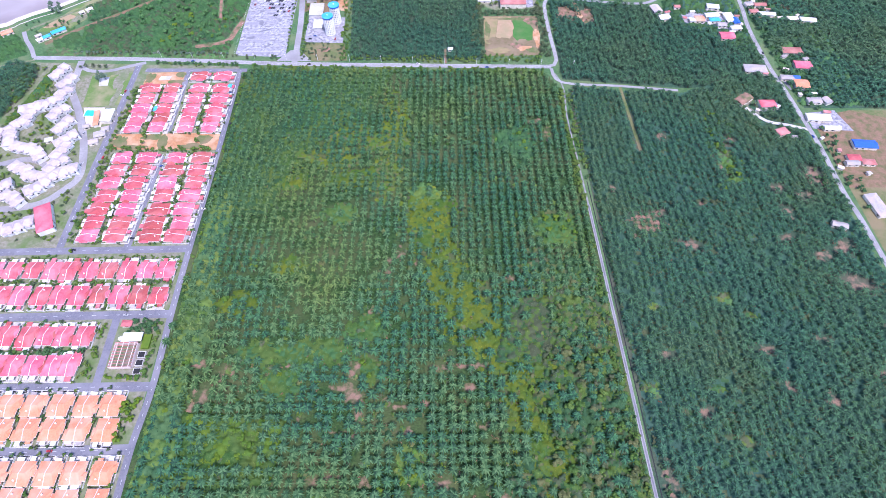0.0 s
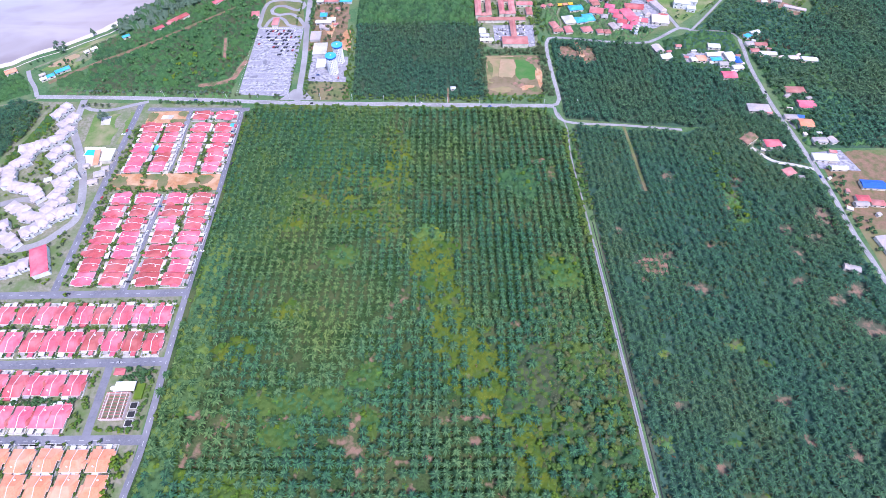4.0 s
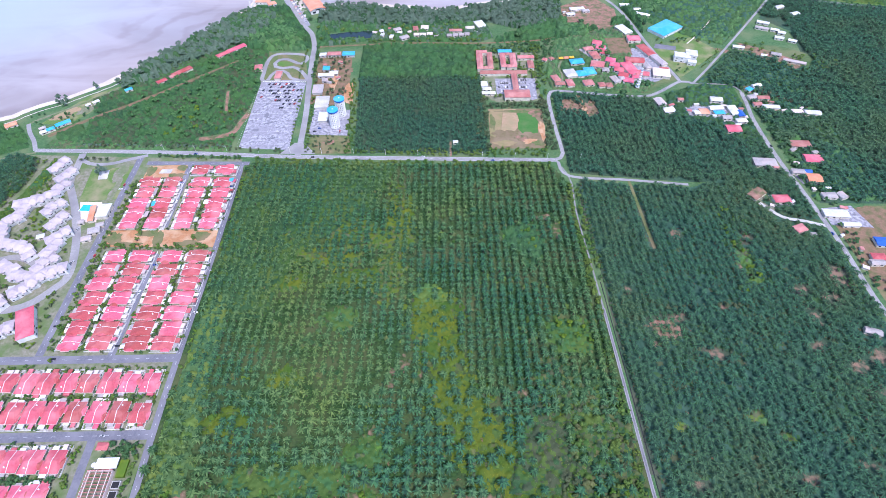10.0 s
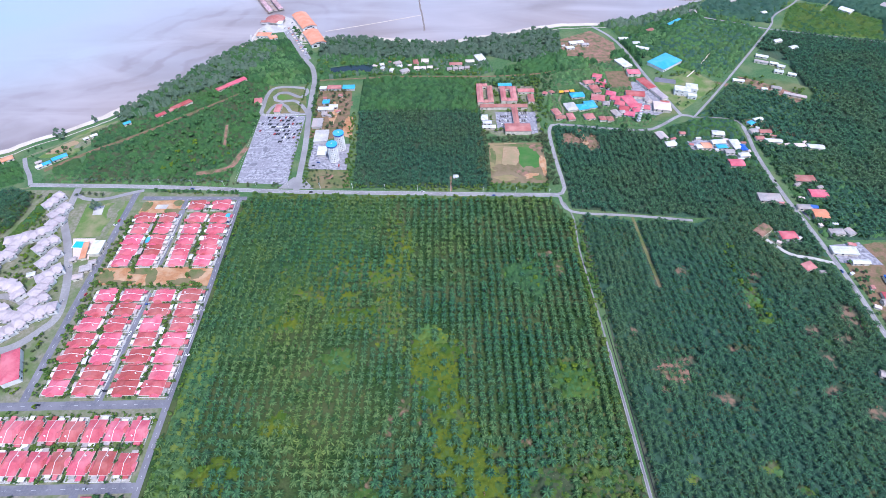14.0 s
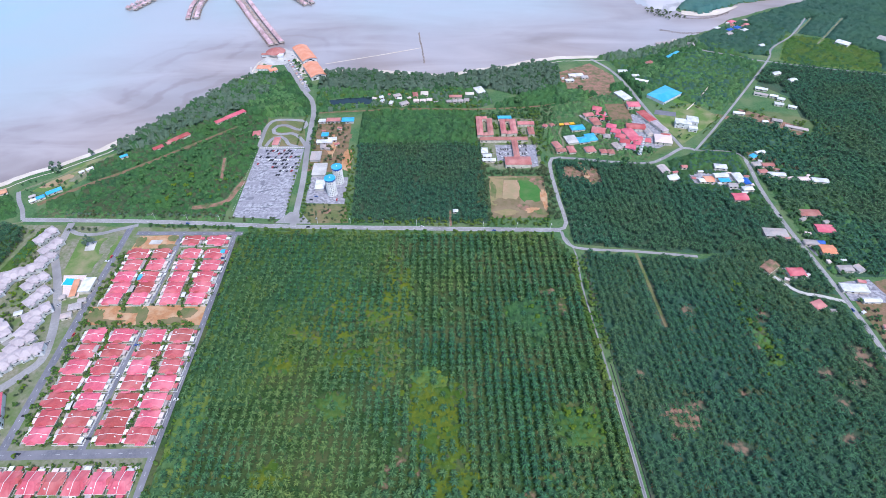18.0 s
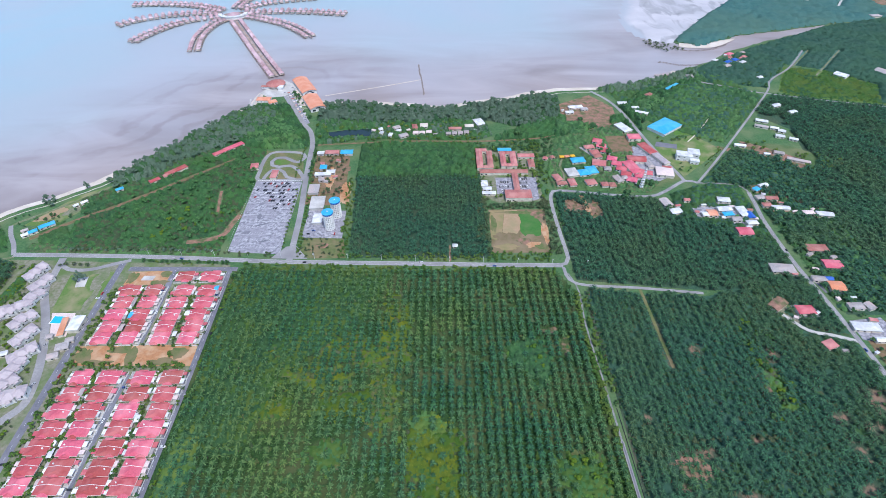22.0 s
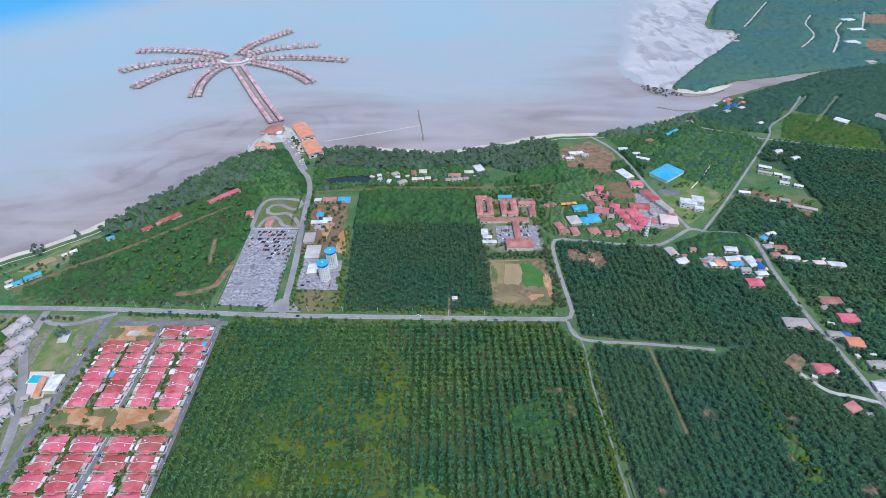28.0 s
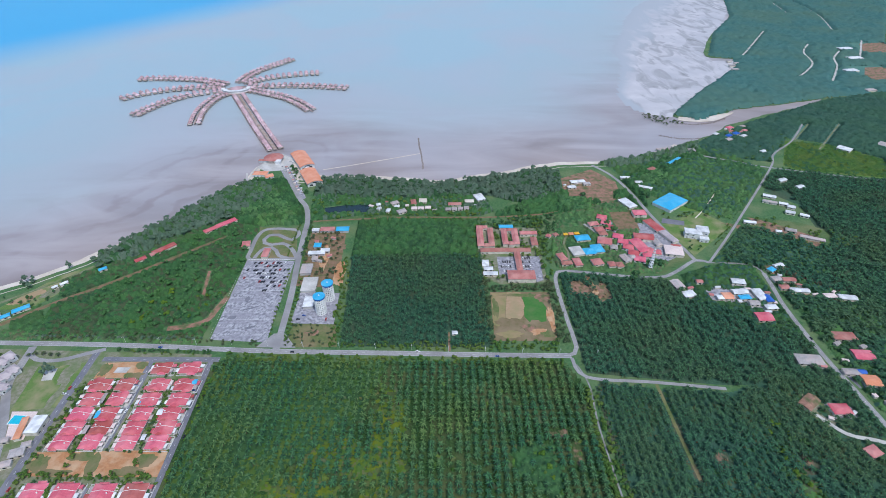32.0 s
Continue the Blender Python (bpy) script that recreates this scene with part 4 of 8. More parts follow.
patch(117, 570, 4, 24, 0, M_ORANGE, "scraped orange earth on the playing field", 133)
patch(-132, 655, 7, 26, 0, M_ORANGE, "bare orange earth beside the palms", 134)
patch(176, 626, 4, 20, 5, M_ORANGE, "orange earth track through cleared ground", 135)
patch(160, 622, 12, 14, 20, M_PINKSOIL, "cleared red-brown earth with dry fronds", 136, 0.07)
patch(184, 616, 9, 18, -10, M_PINKSOIL, "cleared red-brown earth with dry fronds", 137, 0.07)
patch(250, 790, 14, 22, 15, M_SOIL, "bare brown plot inside the complex", 138)
patch(-158, 690, 6, 26, 3, M_ORANGE, "orange bare earth behind the shops", 139)
patch(-140, 712, 7, 8, 0, M_PINKSOIL, "heap of reddish rubble", 140)
patch(610, 935, 20, 6, -15, M_ORANGE, "scraped orange earth on the meadow", 141)
patch(640, 1022, 12, 6, 0, M_ORANGE, "scraped orange earth on the meadow", 142)
patch(430, 750, 40, 6, -20, M_PINKSOIL, "trodden reddish earth by the sheds", 143, 0.08)
sheet("house_yard", [(392, 492), (418, 500), (424, 470), (396, 474)], M_ASPHALT, 0.09, "dark asphalt yard round an orange-roofed house", "yard")
sheet("house_yard", [(398, 436), (432, 440), (440, 408), (398, 412)], M_PAVING, 0.12, "grey asphalt yard round a white-roofed building", "yard")
sheet("house_yard", [(322, 470), (350, 468), (356, 436), (338, 430)], M_ESTATE, 0.1, "bare pale yard beside a slab roof", "yard")
sheet("house_yard", [(350, 458), (382, 456), (382, 436), (352, 438)], M_PAVING, 0.11, "grey yard beside a red-roofed house", "yard")
sheet("house_yard", [(352, 518), (384, 514), (384, 498), (354, 500)], M_ESTATE, 0.1, "bare pale yard beside the road", "yard")
sheet("house_yard", [(345, 582), (378, 580), (378, 562), (352, 560)], M_PAVING, 0.12, "grey yard beside a red-roofed house", "yard")
# Far floors: the haze is in the ground colour itself.
sheet("far_ground", [(520, 1165), (490, 1190), (570, 1300), (745, 1500), (790, 1590), (735, 1620), (835, 1850), (1000, 2095), (1110, 2390), (1750, 2390), (1300, 1750), (1060, 1330), (830, 1282), (610, 1215)], M_HAZEFLOOR, 0.1, "floor of distant mangrove, haze tinted into its green")
sheet("far_ground", [(450, 1030), (600, 1130), (735, 1205), (826, 1255), (1060, 1330), (1100, 1250), (860, 930), (760, 970), (690, 1040), (640, 1060), (560, 960), (470, 985)], M_HAZEFLOOR, 0.04, "floor of distant woodland, haze tinted into its green")
for k, pts in enumerate(([(1009, 1883), (856, 1666), (804, 1596)], [(1060, 1726), (999, 1640), (960, 1530), (864, 1421)], [(1104, 1650), (1047, 1581), (1010, 1507), (923, 1384)], [(1268, 2335), (1222, 2132)], [(1359, 2367), (1320, 2130), (1229, 1882)], [(1240, 1763), (1109, 1569)], [(718, 1126), (648, 1048)], [(779, 1125), (671, 1008)])):
    road("earth_track", pts, 4.5 if k < 6 else 3.0, M_CONCRETE if k < 6 else M_ESTATE, 0.3, "pale earth track through distant mangrove", clear=2.0)
sheet("distant_plot", [(1207, 1725), (1290, 1740), (1240, 1630), (1158, 1624)], M_PINKSOIL, 0.2, "bare reddish plots of a distant pond farm")
sheet("distant_plot", [(1073, 1495), (1135, 1500), (1070, 1390), (1013, 1405)], M_PINKSOIL, 0.2, "bare reddish plots of a distant pond farm")
KEEP_OUT.extend([(1225, 1680, 55, 60, 0), (1075, 1450, 50, 60, 0)])
for k, (x, y, a, b) in enumerate(((-232, 606, 3, 5), (-205, 640, 4, 2), (-240, 575, 5, 3), (-215, 560, 7, 2), (-225, 590, 9, 1.5), (-210, 612, 2.5, 4), (-236, 632, 3, 3), (-220, 655, 6, 2))):
    patch(x, y, a, b, 5 * k, M_ASPHALT, "dark oily stain on the car park", 150 + k, 0.102)
patch(101, 594, 13, 22, 4, M_UNDER, "green grass pitch with worn edges", 160, 0.09)
patch(80, 596, 9, 22, 2, M_SOIL, "worn tan strip of the playing field", 161, 0.1)
patch(92, 556, 8, 6, 0, M_PINKSOIL, "scraped reddish earth on the playing field", 162, 0.1)


# ---- plants ----
def palm_template(fronds, radius, height, seed, width=0.5, low=-0.3):
    """An oil palm: a short trunk and a rosette of thin arching fronds, the lower ones hanging."""
    rng = random.Random(seed)
    V, Fq, slot = [], [], []
    for i in range(4):
        w0, w1, k = 2 * math.pi * i / 4, 2 * math.pi * (i + 1) / 4, len(V)
        V.extend([(0.42 * math.cos(w0), 0.42 * math.sin(w0), 0), (0.42 * math.cos(w1), 0.42 * math.sin(w1), 0), (0.34 * math.cos(w1), 0.34 * math.sin(w1), height), (0.34 * math.cos(w0), 0.34 * math.sin(w0), height)])
        Fq.append((k, k + 1, k + 2, k + 3))
        slot.append(1)
    for i in range(fronds):
        f = i / fronds
        a = 2 * math.pi * i * 0.382 + rng.uniform(-0.2, 0.2)
        lift = low + 1.5 * f + rng.uniform(-0.12, 0.12)
        r = radius * rng.uniform(0.82, 1.12) * (1.05 - 0.35 * f)
        c, s = math.cos(a), math.sin(a)
        base = len(V)
        for t, half in ((0.06, 0.3), (0.5, 1.0), (1.0, 0.32)):
            out = r * t * math.cos(lift * 0.8)
            up = height + r * (t * math.sin(lift) - t * t * (0.36 + 0.28 * math.sin(lift)))
            w = width * half * 0.5
            bend = rng.uniform(-0.35, 0.35) * w
            V.extend([(c * out - s * w, s * out + c * w, up - w * 0.5 + bend), (c * out + s * w, s * out - c * w, up - w * 0.5 - bend)])
        for k in (0, 2):
            Fq.append((base + k, base + k + 1, base + k + 3, base + k + 2))
            slot.append(0)
    return np.array(V), np.array(Fq), np.array(slot)


def tree_template(lobes, leaves, radius, height, leaf, seed, wispy=False, dense=False):
    """A trunk with limbs and a crown of many small leaf clumps with gaps."""
    rng = random.Random(seed)
    V, Fq, slot = [], [], []

    def limb(p, q, r0, r1, n=4):
        d = (Vector(q) - Vector(p)).normalized()
        a = d.orthogonal().normalized()
        b = d.cross(a)
        k = len(V)
        for o, r in ((Vector(p), r0), (Vector(q), r1)):
            for i in range(n):
                w = 2 * math.pi * i / n
                V.append(tuple(o + (a * math.cos(w) + b * math.sin(w)) * r))
        for i in range(n):
            Fq.append((k + i, k + (i + 1) % n, k + n + (i + 1) % n, k + n + i))
            slot.append(1)

    fork = height * (0.35 if not wispy else 0.3)
    limb((0, 0, 0), (0, 0, fork), 0.05 * radius + 0.1, 0.04 * radius + 0.06)
    centres = []
    for i in range(lobes):
        a = 2 * math.pi * (i * 0.618 + rng.uniform(-0.08, 0.08))
        out = radius * (rng.uniform(0.30, 0.68) if i else 0.0)
        z = height * (rng.uniform(0.52, 0.80) if i else 0.82)
        if wispy:
            out, z = radius * rng.uniform(0.1, 0.55), height * rng.uniform(0.35, 0.95)
        centres.append((math.cos(a) * out, math.sin(a) * out, z, radius * rng.uniform(0.32, 0.52)))
    for x, y, z, r in centres[1:4 if leaves > 70 else 1]:
        limb((0, 0, fork * 0.95), (x, y, z), 0.03 * radius + 0.05, 0.02)
    if dense:  # twigs and inner leaves that close the crown
        for x, y, z, r in centres:
            k, up = len(V), (1.35 if wispy else 0.8)
            w0 = rng.uniform(0, 6.28)
            for rr, zz in ((0.9, -0.1), (0.62, 0.55)):
                for i in range(6):
                    w = w0 + math.pi * i / 3
                    q = rng.uniform(0.8, 1.12)
                    V.append((x + r * rr * q * math.cos(w), y + r * rr * q * math.sin(w), z + r * up * zz * rng.uniform(0.85, 1.15)))
            V.append((x, y, z + r * up * 0.86))
            for i in range(6):
                Fq.append((k + i, k + (i + 1) % 6, k + 6 + (i + 1) % 6, k + 6 + i))
            for i in (0, 2, 4):
                Fq.append((k + 6 + i, k + 6 + i + 1, k + 6 + (i + 2) % 6, k + 12))
            slot.extend([0] * 9)
    for x, y, z, r in centres:
        for i in range(leaves // lobes):
            u = rng.uniform(-0.35, 1.0)
            a = rng.uniform(0, 2 * math.pi)
            h = math.sqrt(max(0.0, 1 - u * u))
            nrm = Vector((h * math.cos(a), h * math.sin(a), u))
            k = rng.uniform(0.72, 1.08)
            p = Vector((x, y, z)) + Vector((nrm.x * r * k, nrm.y * r * k, nrm.z * r * k * (1.5 if wispy else 0.8)))
            nrm = (nrm + Vector((rng.uniform(-1, 1), rng.uniform(-1, 1), rng.uniform(-0.2, 1))) * 0.38).normalized()
            t = nrm.orthogonal().normalized()
            t = (Matrix.Rotation(rng.uniform(0, 6.28), 3, nrm) @ t)
            b = nrm.cross(t)
            s = leaf * rng.uniform(0.6, 1.25)
            m = len(V)
            V.extend([tuple(p - t * s), tuple(p - b * s * 0.62 - nrm * s * 0.2), tuple(p + t * s * 0.9 - nrm * s * 0.25), tuple(p + b * s * 0.62)])
            Fq.append((m, m + 1, m + 2, m + 3))
            slot.append(0)
    return np.array(V), np.array(Fq), np.array(slot)


PALM_NEAR = [palm_template(28, 4.2, 6.0, 10 + k, 0.95, -0.45) for k in range(5)]
PALM_MID = [palm_template(25, 5.3, 5.4, 20 + k, 0.95, -0.35) for k in range(5)]
PALM_FAR = [palm_template(17, 5.3, 4.6, 35 + k, 1.5) for k in range(4)]
PALM_SMALL = [palm_template(14, 3.0, 1.6, 30 + k, 0.6) for k in range(3)]
TREES = [tree_template(5, 75, 3.4, 5.2, 0.68, 40 + k, False, True) for k in range(4)]
SHRUBS = [tree_template(3, 33, 2.3, 2.4, 0.58, 50 + k, False, True) for k in range(4)]
WOODS = [tree_template(6, 54, 4.5, 4.6, 0.78, 60 + k, False, True) for k in range(4)]
PINES = [tree_template(6, 60, 4.6, 8.6, 0.85, 70 + k, True, True) for k in range(4)]
ROUND_PINES = [tree_template(7, 70, 4.8, 9.5, 0.8, 75 + k, False, True) for k in range(4)]


FERNS = [tree_template(3, 12, 2.2, 0.9, 0.8, 95 + k) for k in range(3)]


def outside_patches(x, y, patches, grow=1.0):
    ok = np.ones(len(x), bool)
    for cx, cy, a, b, turn in patches:
        c, s = math.cos(radians(turn)), math.sin(radians(turn))
        u, v = (x - cx) * c + (y - cy) * s, -(x - cx) * s + (y - cy) * c
        ok &= (u / (a * grow + 2)) ** 2 + (v / (b * grow + 2)) ** 2 > 1
    return ok


def single(template, name, category, label, mats, names, count_group):
    """A plant as a thing of its own, with trunk and crown, to be copied."""
    V, Fq, slot = template
    top = thing(name, label, category, None, count_group)
    for m, n in ((1, names[0]), (0, names[1])):
        faces = Fq[slot == m]
        used, back = np.unique(faces, return_inverse=True)
        me = bpy.data.meshes.new(n)
        me.from_pydata(V[used].tolist(), [], back.reshape(faces.shape).tolist())
        me.materials.append(mats[m])
        ob = new(n, me)
        ob.parent = top
    return top


def plant(templates, name, category, label, mats, names, group, xs, ys, size, seed, z=0.05):
    rng = random.Random(seed)
    masters = []
    for k, (x, y) in enumerate(zip(xs, ys)):
        s = size * rng.uniform(0.8, 1.2)
        m = pose(x, y, z, rng.uniform(-4, 4), rng.uniform(-4, 4), rng.uniform(0, 360)) @ Matrix.Diagonal((s, s, s * rng.uniform(0.9, 1.1), 1))
        if len(masters) < len(templates):
            ob = single(templates[len(masters)], name, category, label, mats, names, group)
            masters.append(ob)
            ob.matrix_basis = m
        else:
            src = masters[k % len(masters)]
            ob = copy_thing(src, Matrix())
            ob.matrix_basis = m


# ---- houses ----
def windows(parent, spots_, mat=None, sills=False):
    """Framed windows, each set proud of its wall: x, y, z, width, height, axis."""
    for x, y, z, w, h, axis in spots_:
        s, f = Shape(), Shape()
        if axis == "y":
            s.box(x - w / 2, y - 0.06, z, x + w / 2, y + 0.06, z + h)
            f.box(x - w / 2 - 0.12, y - 0.09, z - 0.12, x + w / 2 + 0.12, y + 0.04 if y > 0 else y + 0.09, z)
        else:
            s.box(x - 0.06, y - w / 2, z, x + 0.06, y + w / 2, z + h)
            f.box(x - 0.09, y - w / 2 - 0.12, z - 0.12, x + 0.09, y + w / 2 + 0.12, z)
        win = part("window", s, mat or M_GLASS, parent)
        if sills:
            part("sill", f, M_WHITE, win)


def cross_hip(s, x0, y0, x1, y1, z, h, inset, thick=0.22):
    """A hipped roof whose ridge runs along y."""
    m = (x0 + x1) / 2
    return s.add([(x0, y0, z), (x1, y0, z), (x1, y1, z), (x0, y1, z), (x0, y0, z + thick), (x1, y0, z + thick), (x1, y1, z + thick), (x0, y1, z + thick), (m, y0 + inset, z + thick + h), (m, y1 - inset, z + thick + h)],
                 [(3, 2, 1, 0), (0, 1, 5, 4), (1, 2, 6, 5), (2, 3, 7, 6), (3, 0, 4, 7), (4, 5, 8), (5, 6, 9, 8), (6, 7, 9), (7, 4, 8, 9)])


def pair_house(roof, label, length=20.0, depth=14.0, seed=0, front=3.6):
    """A semi-detached pair, front to +x: low hipped roof, white party wall that follows its slope, stepped wings, porches, walls."""
    rng = random.Random(seed)
    top = thing("house", label, "house", None, "estate houses")
    L, D = length / 2, depth / 2
    ez, rise = 3.2, 2.6
    part("wall", Shape().box(-L + 0.8, -D + 0.8, 0, L - 0.8, D - 0.8, ez), M_WALL, top, "cream rendered walls")
    boards = Shape().box(-L - 0.2, -D - 0.2, ez - 0.28, L + 0.2, D + 0.2, ez - 0.004)
    part("roof", cross_hip(Shape(), -L, -D, L, D, ez, rise, D * 0.42), roof, top)
    for sy in (-1, 1):
        u0, u1 = rng.choice(((-0.55, 0.35), (-0.2, 0.7), (-0.7, 0.1), (0.0, 0.85)))
        e = rng.uniform(0.9, 2.0)
        y0, y1 = (D - 2.2, D + e) if sy > 0 else (-D - e, -D + 2.2)
        part("wing_roof", cross_hip(Shape(), u0 * L, y0, u1 * L, y1, ez - 0.12, 1.5, 1.6), roof, top)
        boards.box(u0 * L - 0.2, min(y0, y1) - 0.2, ez - 0.42, u1 * L + 0.2, max(y0, y1) + 0.2, ez - 0.14)
    part("fascia", boards, M_RIDGE, top, "pale eaves boards")
    zr = ez + 0.22
    wall = Shape().bar((-L - 0.25, 0, zr - 0.1), (-0.1, 0, zr + rise - 0.1), 0.3, 0.35).bar((-0.1, 0, zr + rise - 0.1), (L + 0.25, 0, zr - 0.1), 0.3, 0.35)
    part("party_wall", wall, M_WHITE, top, "white party wall that follows the roof slope")
    for sy in (-1, 1):
        w = rng.uniform(3.4, 5.4)
        y0 = sy * D * rng.uniform(0.35, 0.6)
        x1 = L + rng.uniform(2.0, front)
        porch = Shape().box(L - 0.4, y0 - w / 2, 2.7, x1, y0 + w / 2, 2.88)
        for yy in (y0 - w / 2 + 0.2, y0 + w / 2 - 0.2):
            porch.tube((x1 - 0.3, yy, 0), (x1 - 0.3, yy, 2.7), 0.14)
        part("porch", porch, rng.choice((M_WHITE, M_WHITEROOF, M_RIDGE, roof, M_GREYROOF)), top)
        if rng.random() < 0.75:
            e = rng.uniform(1.5, 3.0)
            yy = sy * rng.uniform(2.2, D - 2.4)
            part("rear_extension", Shape().box(-L - e, yy - 2.3, 0, -L + 0.6, yy + 2.3, 2.5).hip(-L - e - 0.3, yy - 2.5, -L + 0.7, yy + 2.5, 2.5, 0.3, 0), rng.choice((M_WHITEROOF, M_GREYROOF, M_WHITE, M_RIDGE, roof)), top)
    part("yard_wall", Shape().box(-L - 2.0, -0.12, 0, -L + 0.5, 0.12, 1.5).box(L - 0.5, -0.12, 0, L + front, 0.12, 1.5).box(-L - 2, -D - 0.75, 0, L + front, -D - 0.6, 1.4), M_WHITE, top)
    part("front_wall", Shape().box(L + front - 0.2, -D - 0.6, 0, L + front, D + 0.6, 1.2), M_WHITE, top)
    part("driveway", Shape().box(L - 0.5, -D * 0.85, 0, L + front, D * 0.85, 0.06), M_CONCRETE, top)
    part("water_tank", Shape().disc(-L * 0.55, D * 0.3, ez + 0.9, ez + 2.3, 0.6, 0.6, 10), M_WHITE, top)
    windows(top, [(-L * 0.3, -D + 0.78, 1.0, 2.0, 1.3, "y"), (-(L - 0.78), -D * 0.4, 1.0, 1.8, 1.3, "x"), (L - 0.78, D * 0.3, 1.0, 2.0, 1.4, "x")])
    return top


RED_LABEL = "semi-detached house with red tiled roof and pale ridges"
ORANGE_LABEL = "semi-detached house with orange tiled roof and pale ridges"
red_kinds = [pair_house(M_RED, RED_LABEL, 16.2 + 0.35 * k, 14.0, 3 + k, 4.4) for k in range(9)]
orange_kinds = [pair_house(M_ORANGETILE, ORANGE_LABEL, 15.8 + 0.4 * k, 15.6, 23 + k, 4.2) for k in range(4)]
used_kinds = set()
YARD_TREES = []


def put_house(kinds, x, y, turn, rng, sx=1.0):
    k = rng.randrange(len(kinds))
    m = pose(x + rng.uniform(-1.2, 1.2), y + rng.uniform(-0.5, 0.5), 0.06, 0, 0, turn + rng.uniform(-0.8, 0.8))
    src = kinds[k]
    if src not in used_kinds:
        used_kinds.add(src)
        src.matrix_basis = m
    else:
        copy_thing(src, m)
    c = abs(math.cos(radians(turn)))
    for u, v, chance in ((13.2, 6.6, 0.6), (13.0, -6.4, 0.6), (-12.2, 5.0, 0.6), (-12.4, -5.5, 0.6), (0.0, 8.2, 0.5), (6.0, -8.4, 0.5), (-6.0, 8.4, 0.45), (-11.0, 0.5, 0.5), (-10.2, 6.4, 0.5), (-10.4, -6.4, 0.5), (10.6, 0.0, 0.45)):
        if rng.random() < chance:
            q = m @ Vector((u + rng.uniform(-1, 1), v + rng.uniform(-0.8, 0.8), 0))
            YARD_TREES.append((q.x, q.y))
    KEEP_OUT.append((x, y, 8.6 if c > 0.5 else 6.9, 6.9 if c > 0.5 else 8.6, 0))


hr = random.Random(5)
for cx in (-331, -306.5, -274.5, -249.5):
    for cy in (371, 354.5, 338, 321.5, 305, 289, 274):
        put_house(red_kinds, cx + (374 - cy) * 0.012, cy, 0 if cx in (-306.5, -249.5) else 180, hr)
    for cy in (478.5, 461.5, 445, 430, 416):
        put_house(red_kinds, cx - 2.5 + (430 - cy) * 0.02, cy, 0 if cx in (-306.5, -249.5) else 180, hr)
for cx in (-283, -257):
    put_house(red_kinds, cx, 499, 0, hr)
for row, x1, x0, step, turn in ((236.5, -247, -450, 17.0, 90), (211.5, -247, -450, 17.0, 270), (173.5, -297, -420, 15.6, 90), (148.5, -298, -420, 15.0, 270)):
    cx = x1
    while cx > x0:
        put_house(red_kinds, cx, row, turn, hr)
        cx -= step
for row, x1, turn in ((116.5, -254, 90), (98.5, -253, 270), (68.5, -244, 90), (50, -244, 270)):
    for k in range(8):
        put_house(orange_kinds, x1 - 19.6 * k, row, turn, hr)


def block(name, x, y, w, d, h, turn, roof, label, category="house", storeys=1, rise=None, wall=None, group="", gable=False, parts=True):
    """A free-standing building: walls, hipped or gabled roof, windows on each storey, door."""
    top = thing(name, label, category, pose(x, y, 0.05, 0, 0, turn), group)
    if d > w:
        w, d, turn = d, w, turn + 90
        top.matrix_basis = pose(x, y, 0.05, 0, 0, turn)
    W, D = w / 2, d / 2
    part("wall", Shape().box(-W + 0.5, -D + 0.5, 0, W - 0.5, D - 0.5, h), wall or M_WALL, top)
    part("roof", Shape().hip(-W, -D, W, D, h, rise or d * 0.2, 0.0 if gable else D * 0.9, 0.2), roof, top)
    k = 0.0 if gable else D * 0.9
    zr = h + 0.2 + (rise or d * 0.2)
    if parts:
        n = max(1, int(w / 6))
        for st in range(storeys):
            z0 = 0.9 + st * h / storeys
            spots_ = []
            for i in range(n):
                u = -W + w * (i + 0.5) / n
                spots_ += [(u, -D + 0.48, z0, min(2.2, w / n * 0.5), 1.3, "y"), (u, D - 0.48, z0, min(2.2, w / n * 0.5), 1.3, "y")]
            windows(top, spots_[:3])
        part("door", Shape().box(W * 0.2, -D + 0.44, 0, W * 0.2 + 1.0, -D + 0.5, 2.1), M_TIMBER, top)
    KEEP_OUT.append((x, y, w / 2 + 1, d / 2 + 1, turn))
    return top

CARPORTS = [(-244, 481, 5, 6, M_BLUEROOF, "turquoise awning"), (-317, 444, 6, 8, M_BLUEROOF, "pale blue sheet roof"), (-282, 457, 7, 4, M_BLUEROOF, "green-blue awning"), (-320, 428, 4, 9, M_GREYROOF, "grey sheet roof"), (-262, 446, 5, 6, M_WHITEROOF, "white sheet roof"), (-265, 420, 4, 6, M_WHITEROOF, "white sheet roof"), (-322, 356, 4, 8, M_GREYROOF, "grey sheet roof"), (-262, 330, 4, 7, M_WHITEROOF, "white sheet roof"), (-318, 300, 4, 8, M_WHITEROOF, "white sheet roof"), (-275, 372, 4, 4, M_BLUEROOF, "blue sheet roof"), (-322, 462, 3, 12, M_GREYROOF, "grey sheet roof")]

